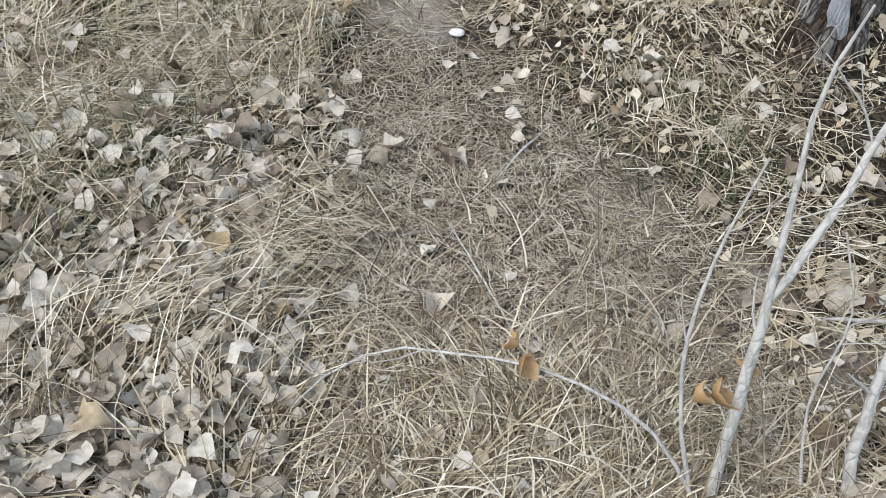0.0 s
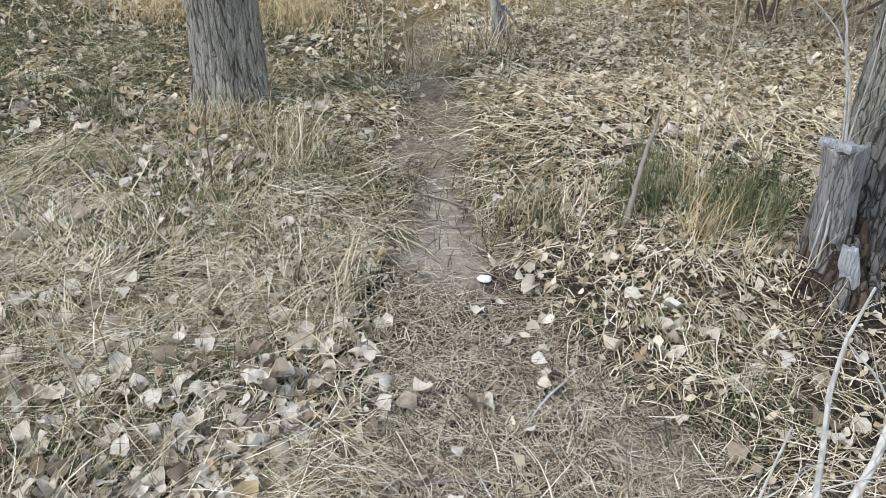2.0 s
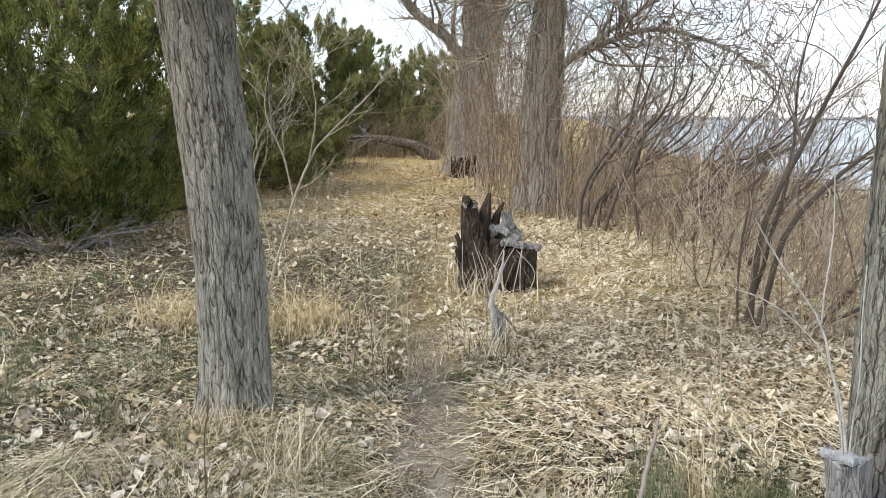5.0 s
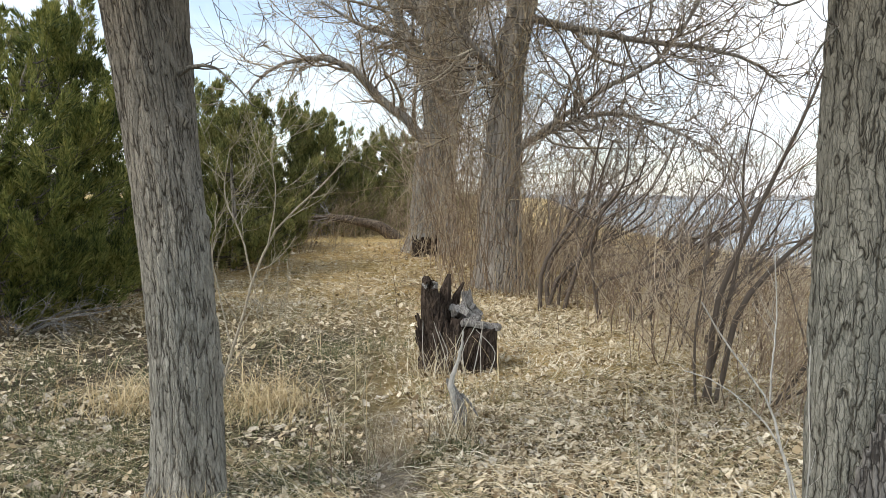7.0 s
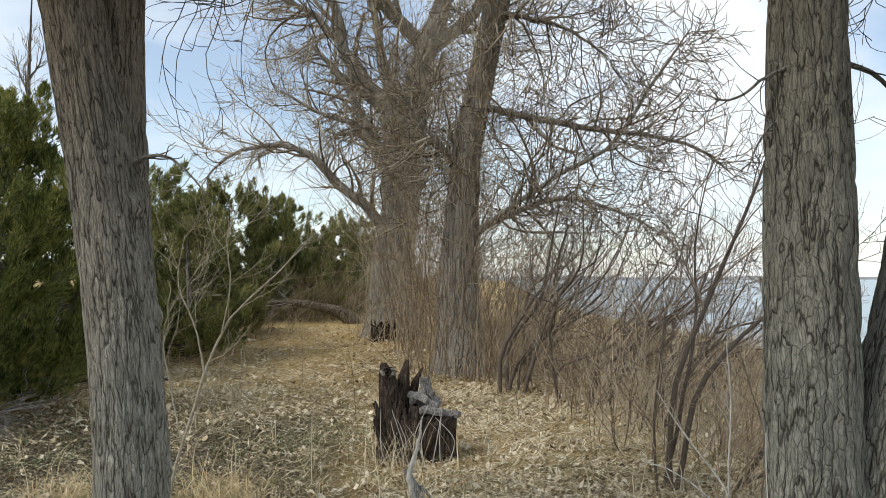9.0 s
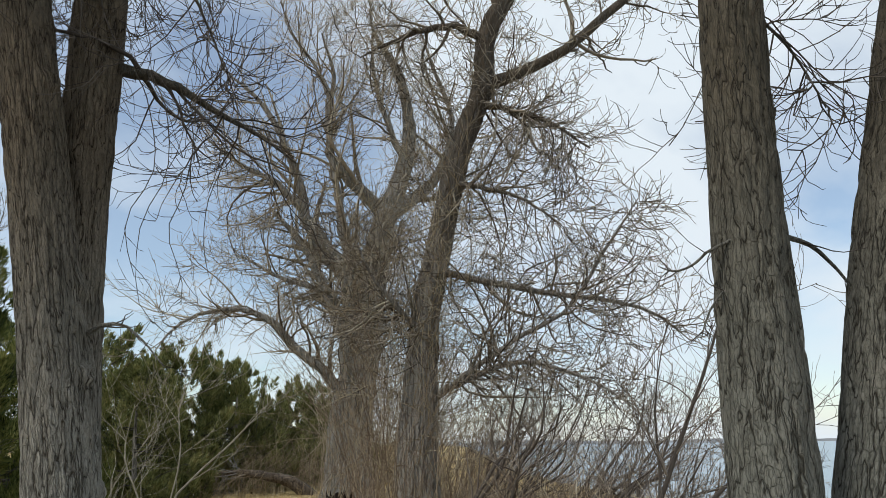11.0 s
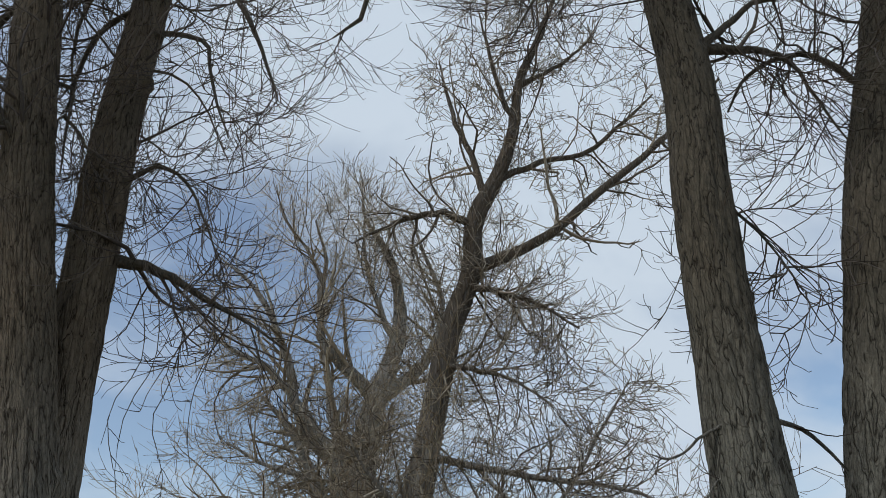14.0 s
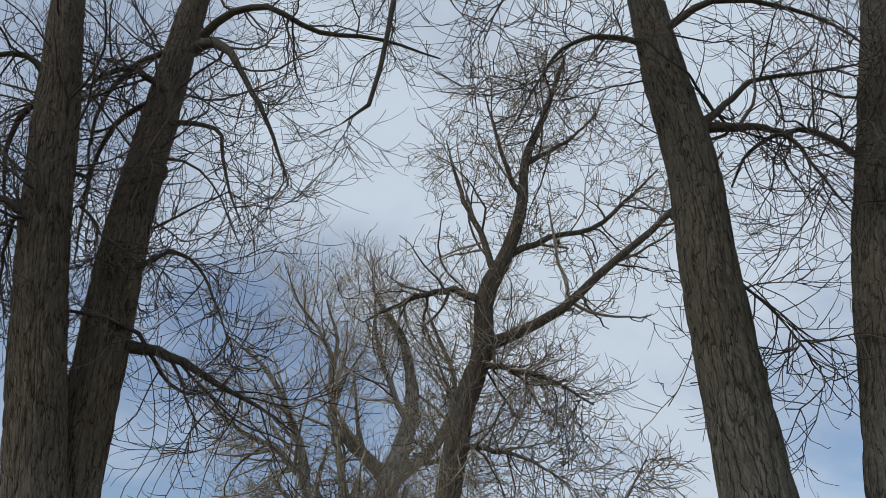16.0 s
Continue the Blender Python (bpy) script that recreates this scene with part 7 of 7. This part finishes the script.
p, r = limb_line([(0.02, -0.02, 0.1, 0.02), (-0.015, -0.03, 0.22, 0.022), (-0.035, -0.03, 0.31, 0.02), (-0.015, -0.03, 0.4, 0.016), (0.015, -0.02, 0.48, 0.013), (0.035, -0.02, 0.58, 0.010), (0.045, -0.02, 0.68, 0.004)], 22)
part("pale_branch", mesh_of("pale_branch", *tubes(p[None], r[None], 9), STEM_PALE), stub, "pale peeled winding branch")
wedge(stub, [(0.04, 0, 0.24, 0.014), (0.10, -0.01, 0.17, 0.012), (0.15, -0.02, 0.09, 0.005)], GREY_WOOD, "", 6, "side_twig")

sawn = thing("sawn_stub", (1.30, 2.54, float(ground_z(1.30, 2.54)) + 0.015), "sawn grey weathered stub at the foot of the tree", "stump")
wedge(sawn, [(0.02, 0.03, -0.05, 0.075), (0.0, 0.02, 0.12, 0.066), (-0.03, 0.0, 0.3, 0.06), (-0.055, -0.01, 0.48, 0.062)], STUB_WOOD, "", 28, "wood")
slab(sawn, (-0.055, -0.012, 0.478), (0.108, 0.105, 0.03), (-8, 12, 25), CUT_WOOD, "pale bluish sawn face", 21)
for k in range(15):
    a = JAG.uniform(-3.4, 0.6)
    x0, y0, h = 0.035 + math.cos(a) * 0.08, 0.05 + math.sin(a) * 0.085, JAG.uniform(0.1, 0.3)
    wedge(sawn, [(x0 * 1.1, y0 * 1.1, -0.02, JAG.uniform(0.02, 0.036)), (x0, y0, h * 0.6, JAG.uniform(0.02, 0.034)), (x0 - 0.02, y0 - 0.01, h, 0.012)], TORN_BARK if k % 3 else DEAD_WOOD, "", 9, "bark_flap")
for k in range(8):
    h = 0.45 + 0.06 * k
    wedge(sawn, [(0.12 + 0.02 * k, 0.02 + 0.01 * k, 0.0, 0.05), (0.10 + 0.02 * k, 0.05, h * 0.6, 0.035), (0.09 + 0.022 * k, 0.08, h, 0.012)], TORN_BARK, "", 9, "bark_flap")
split = thing("split_stub", (1.3, 2.38, float(ground_z(1.3, 2.38))), "small split dark stub with pale broken top", "stump")
wedge(split, [(0.0, 0, -0.05, 0.085), (-0.01, 0, 0.08, 0.065), (-0.02, 0, 0.16, 0.05)], DEAD_WOOD, "", 12, "wood")
wedge(split, [(-0.01, -0.03, 0.08, 0.04), (-0.03, -0.04, 0.16, 0.033), (-0.045, -0.04, 0.22, 0.022)], CUT_WOOD, "pale broken top", 11, "broken_top")
for k in range(9):
    a = 0.7 * k
    wedge(split, [(math.cos(a) * 0.1, math.sin(a) * 0.08, -0.03, 0.04), (math.cos(a) * 0.085, math.sin(a) * 0.07, 0.07, 0.03), (math.cos(a) * 0.07, math.sin(a) * 0.06, JAG.uniform(0.1, 0.2), 0.01)], DEAD_WOOD if k % 2 else TORN_BARK, "", 9, "bark_flap")

# dark block standing in for the shaded hollow beside the split stub
wedge(split, [(-0.09, 0.02, -0.04, 0.06), (-0.1, 0.02, 0.04, 0.05), (-0.11, 0.02, 0.09, 0.025)], DEAD_WOOD, "", 12, "rotten_edge")

# white stone on the path
bms = bmesh.new()
bmesh.ops.create_icosphere(bms, subdivisions=3, radius=1.0)
for v in bms.verts:
    n = noise.noise(v.co * 1.7) * 0.18
    v.co = Vector((v.co.x * 0.027, v.co.y * 0.021, v.co.z * 0.010)) * (1 + n)
me = bpy.data.meshes.new("white_stone")
bms.to_mesh(me)
bms.free()
me.materials.append(STONE)
stone = part("white_stone", me)
stone.location = (0.07, 2.47, float(ground_z(0.07, 2.47)) + 0.018)
tagged(stone, "small smooth white stone on the dirt path", "stone")


# ---- weeds and tufts ----
def tuft(x, y, count, length, mat, label, spread=0.1, droop=-1.6):
    base = (x, y, float(ground_z(x, y)))
    r = np.random.default_rng(int(abs(x * 1000 + y * 77)))
    px, py = x + r.normal(0, spread * 0.5, count), y + r.normal(0, spread * 0.5, count)
    at = np.stack([px, py, ground_z(px, py)], -1)
    v, f = ribbons(at, r.uniform(0, 6.28, count), length * r.uniform(0.5, 1.2, count), r.uniform(0.003, 0.006, count) * (1.5 if y > 5 else 1.0), r.uniform(0.9, 1.5, count), droop * r.uniform(0.3, 1.3, count), r.normal(0, 0.4, count), 6)
    root = thing("grass_tuft", base, label, "grass tuft", "grass tufts")
    part("blade_clump", mesh_of("blade_clump", v - np.array(base), f, mat), root, "", "stuff")


GT = "arching tuft of long golden dry grass"
for x, y, c, l, m, s, d in ((-2.15, 6.05, 360, 0.52, STRAW_GOLD, 0.45, -3.4), (-1.2, 5.9, 380, 0.56, STRAW_GOLD, 0.4, -3.4), (-1.2, 3.72, 200, 0.2, STRAW_GOLD, 0.3, -1.5), (0.92, 2.75, 90, 0.26, STRAW_GOLD, 0.10, -0.7),
                            (0.95, 3.05, 26, 0.5, STRAW_GOLD, 0.06, -0.3), (0.12, 0.85, 170, 0.3, STRAW, 0.35, -2.2), (-0.75, 3.25, 120, 0.4, STRAW, 0.2, -0.8), (0.35, 2.85, 90, 0.25, STRAW, 0.2, -1.2),
                            (-0.55, 2.2, 150, 0.3, STRAW, 0.3, -2.2), (-1.2, 2.0, 150, 0.35, STRAW, 0.35, -2.2), (-0.4, 4.9, 90, 0.4, STRAW, 0.3, -0.6), (0.2, 5.2, 90, 0.35, STRAW, 0.2, -0.8), (0.45, 1.1, 90, 0.28, STRAW_GREY, 0.3, -2.0),
                            (0.65, 0.75, 110, 0.3, STRAW_GREY, 0.3, -2.0), (-0.3, 0.75, 70, 0.22, STRAW, 0.3, -2.0), (0.1, 7.0, 100, 0.4, STRAW, 0.3, -0.8), (1.1, 2.1, 60, 0.3, STRAW_GREY, 0.25, -1.8)):
    tuft(x, y, c, l, m, GT if m == STRAW_GOLD else "tangled tuft of pale dry grass", s, d)


def weed(x, y, h, lean, mat, label, seed, r0=0.0035):
    r = np.random.default_rng(seed)
    base = (x, y, float(ground_z(x, y)))
    p, rad = limb_line([(0, 0, -0.02, r0), (lean * 0.2 + r.normal(0, 0.01), r.normal(0, 0.01), h * 0.35, r0 * 0.9), (lean * 0.5 + r.normal(0, 0.02), r.normal(0, 0.02), h * 0.7, r0 * 0.7), (lean, r.normal(0, 0.04), h, r0 * 0.4)], 10)
    root = thing("dry_weed", base, label, "weed", "dry weeds")
    part("stalk", mesh_of("stalk", *tubes(p[None], rad[None], 5), mat), root)
    Q, S = sprout(p[None], rad[None], 5, h * 0.25, 35, 5, 0.0, 0.1, 0.1, 0.6, (0.35, 0.95), 0.001, r)
    part("shoot_spray", mesh_of("shoot_spray", *tubes(Q, S, 3), mat), root, "", "stuff")


wr = np.random.default_rng(5)
CANE_A = ([(1.25, 2.50, 0.0, 0.0056), (1.23, 2.50, 0.45, 0.0053), (1.19, 2.50, 0.70, 0.0050), (1.14, 2.50, 0.83, 0.0046), (1.11, 2.50, 0.95, 0.0037), (1.03, 2.50, 1.06, 0.0028), (0.96, 2.50, 1.15, 0.0031), (0.91, 2.50, 1.23, 0.0019), (0.88, 2.50, 1.28, 0.0009)],
          [(1.11, 2.50, 0.95, 0.0031), (1.11, 2.50, 1.04, 0.0031), (1.12, 2.50, 1.17, 0.0025), (1.12, 2.50, 1.29, 0.0019), (1.11, 2.50, 1.43, 0.0009)])
CANE_B = ([(1.22, 2.50, 0.0, 0.0037), (1.20, 2.50, 0.6, 0.0034), (1.12, 2.50, 0.86, 0.0031), (1.01, 2.50, 0.97, 0.0025), (0.92, 2.50, 1.03, 0.0019), (0.83, 2.50, 1.06, 0.0009)],)
CANE_C = ([(1.28, 2.55, 0.0, 0.0031), (1.26, 2.55, 0.56, 0.0028), (1.27, 2.55, 0.76, 0.0022), (1.26, 2.55, 0.94, 0.0015), (1.26, 2.55, 1.13, 0.0007)],)
for n, (x, y, h) in enumerate(((-0.98, 1.62, 0.33), (-0.85, 2.55, 0.42), (-0.6, 2.75, 0.5), (-1.0, 2.9, 0.45), (0.95, 3.1, 0.95), (1.0, 3.15, 0.85), (0.9, 3.2, 0.8), (-0.5, 4.3, 0.7), (-0.35, 4.5, 0.75), (-0.62, 4.2, 0.6),
                               (-0.7, 8.0, 0.8), (-0.3, 9.0, 0.9), (1.2, 8.2, 0.7), (-1.6, 9.0, 0.7), (0.9, 10.2, 0.9), (1.5, 8.8, 0.8), (-0.2, 6.5, 0.6), (1.9, 7.2, 0.9), (0.0, 11.0, 1.0), (-1.2, 12.0, 1.0), (0.45, 3.0, 0.3), (-1.5, 3.3, 0.4))):
    weed(x, y, h, float(wr.normal(0, 0.08)), SHOOT if n % 2 else STRAW_GREY, "thin dry upright weed stalk", 300 + n)
# pale canes that grow beside the sawn stub
for label, pts in (("pale thick dry cane with a bud node beside the stub", CANE_A), ("thin pale dry cane bending away from the stub", CANE_B), ("thin pale dry cane by the tree foot", CANE_C)):
    base = (pts[0][0][0], pts[0][0][1], float(ground_z(pts[0][0][0], pts[0][0][1])))
    root = thing("pale_cane", base, label, "weed", "canes")
    for k, line in enumerate(pts):
        p, r = limb_line(line, 16)
        part("cane" if k == 0 else "side_cane", mesh_of("cane", *tubes(p[None], r[None], 6, base), STEM_PALE), root)
        Q, S = sprout(p[None], r[None], 5, 0.14, 40, 5, 0.0, 0.1, 0.12, 0.5, (0.4, 1.0), 0.0009, wr)
        part("twig_spray", mesh_of("twig_spray", *tubes(Q, S, 3, base), STEM_PALE), root, "", "stuff")

# the leaves nearest the camera, each of its own
near_at = scatter(5000, -1.3, 1.1, 0.45, 2.6, leafy)[:280]
for a in near_at:
    one = [np.array([v]) for v in (rng.uniform(0.035, 0.07), rng.uniform(0, 6.28), rng.normal(0, 0.28), rng.normal(0, 0.28), rng.normal(0.15, 1.2), rng.normal(0.12, 0.5), rng.uniform(0.012, 0.04))]
    v, f = leaf_arrays(a[None], *one)
    part("leaf", mesh_of("leaf", v, f, LEAF_SINGLE, False), ground)
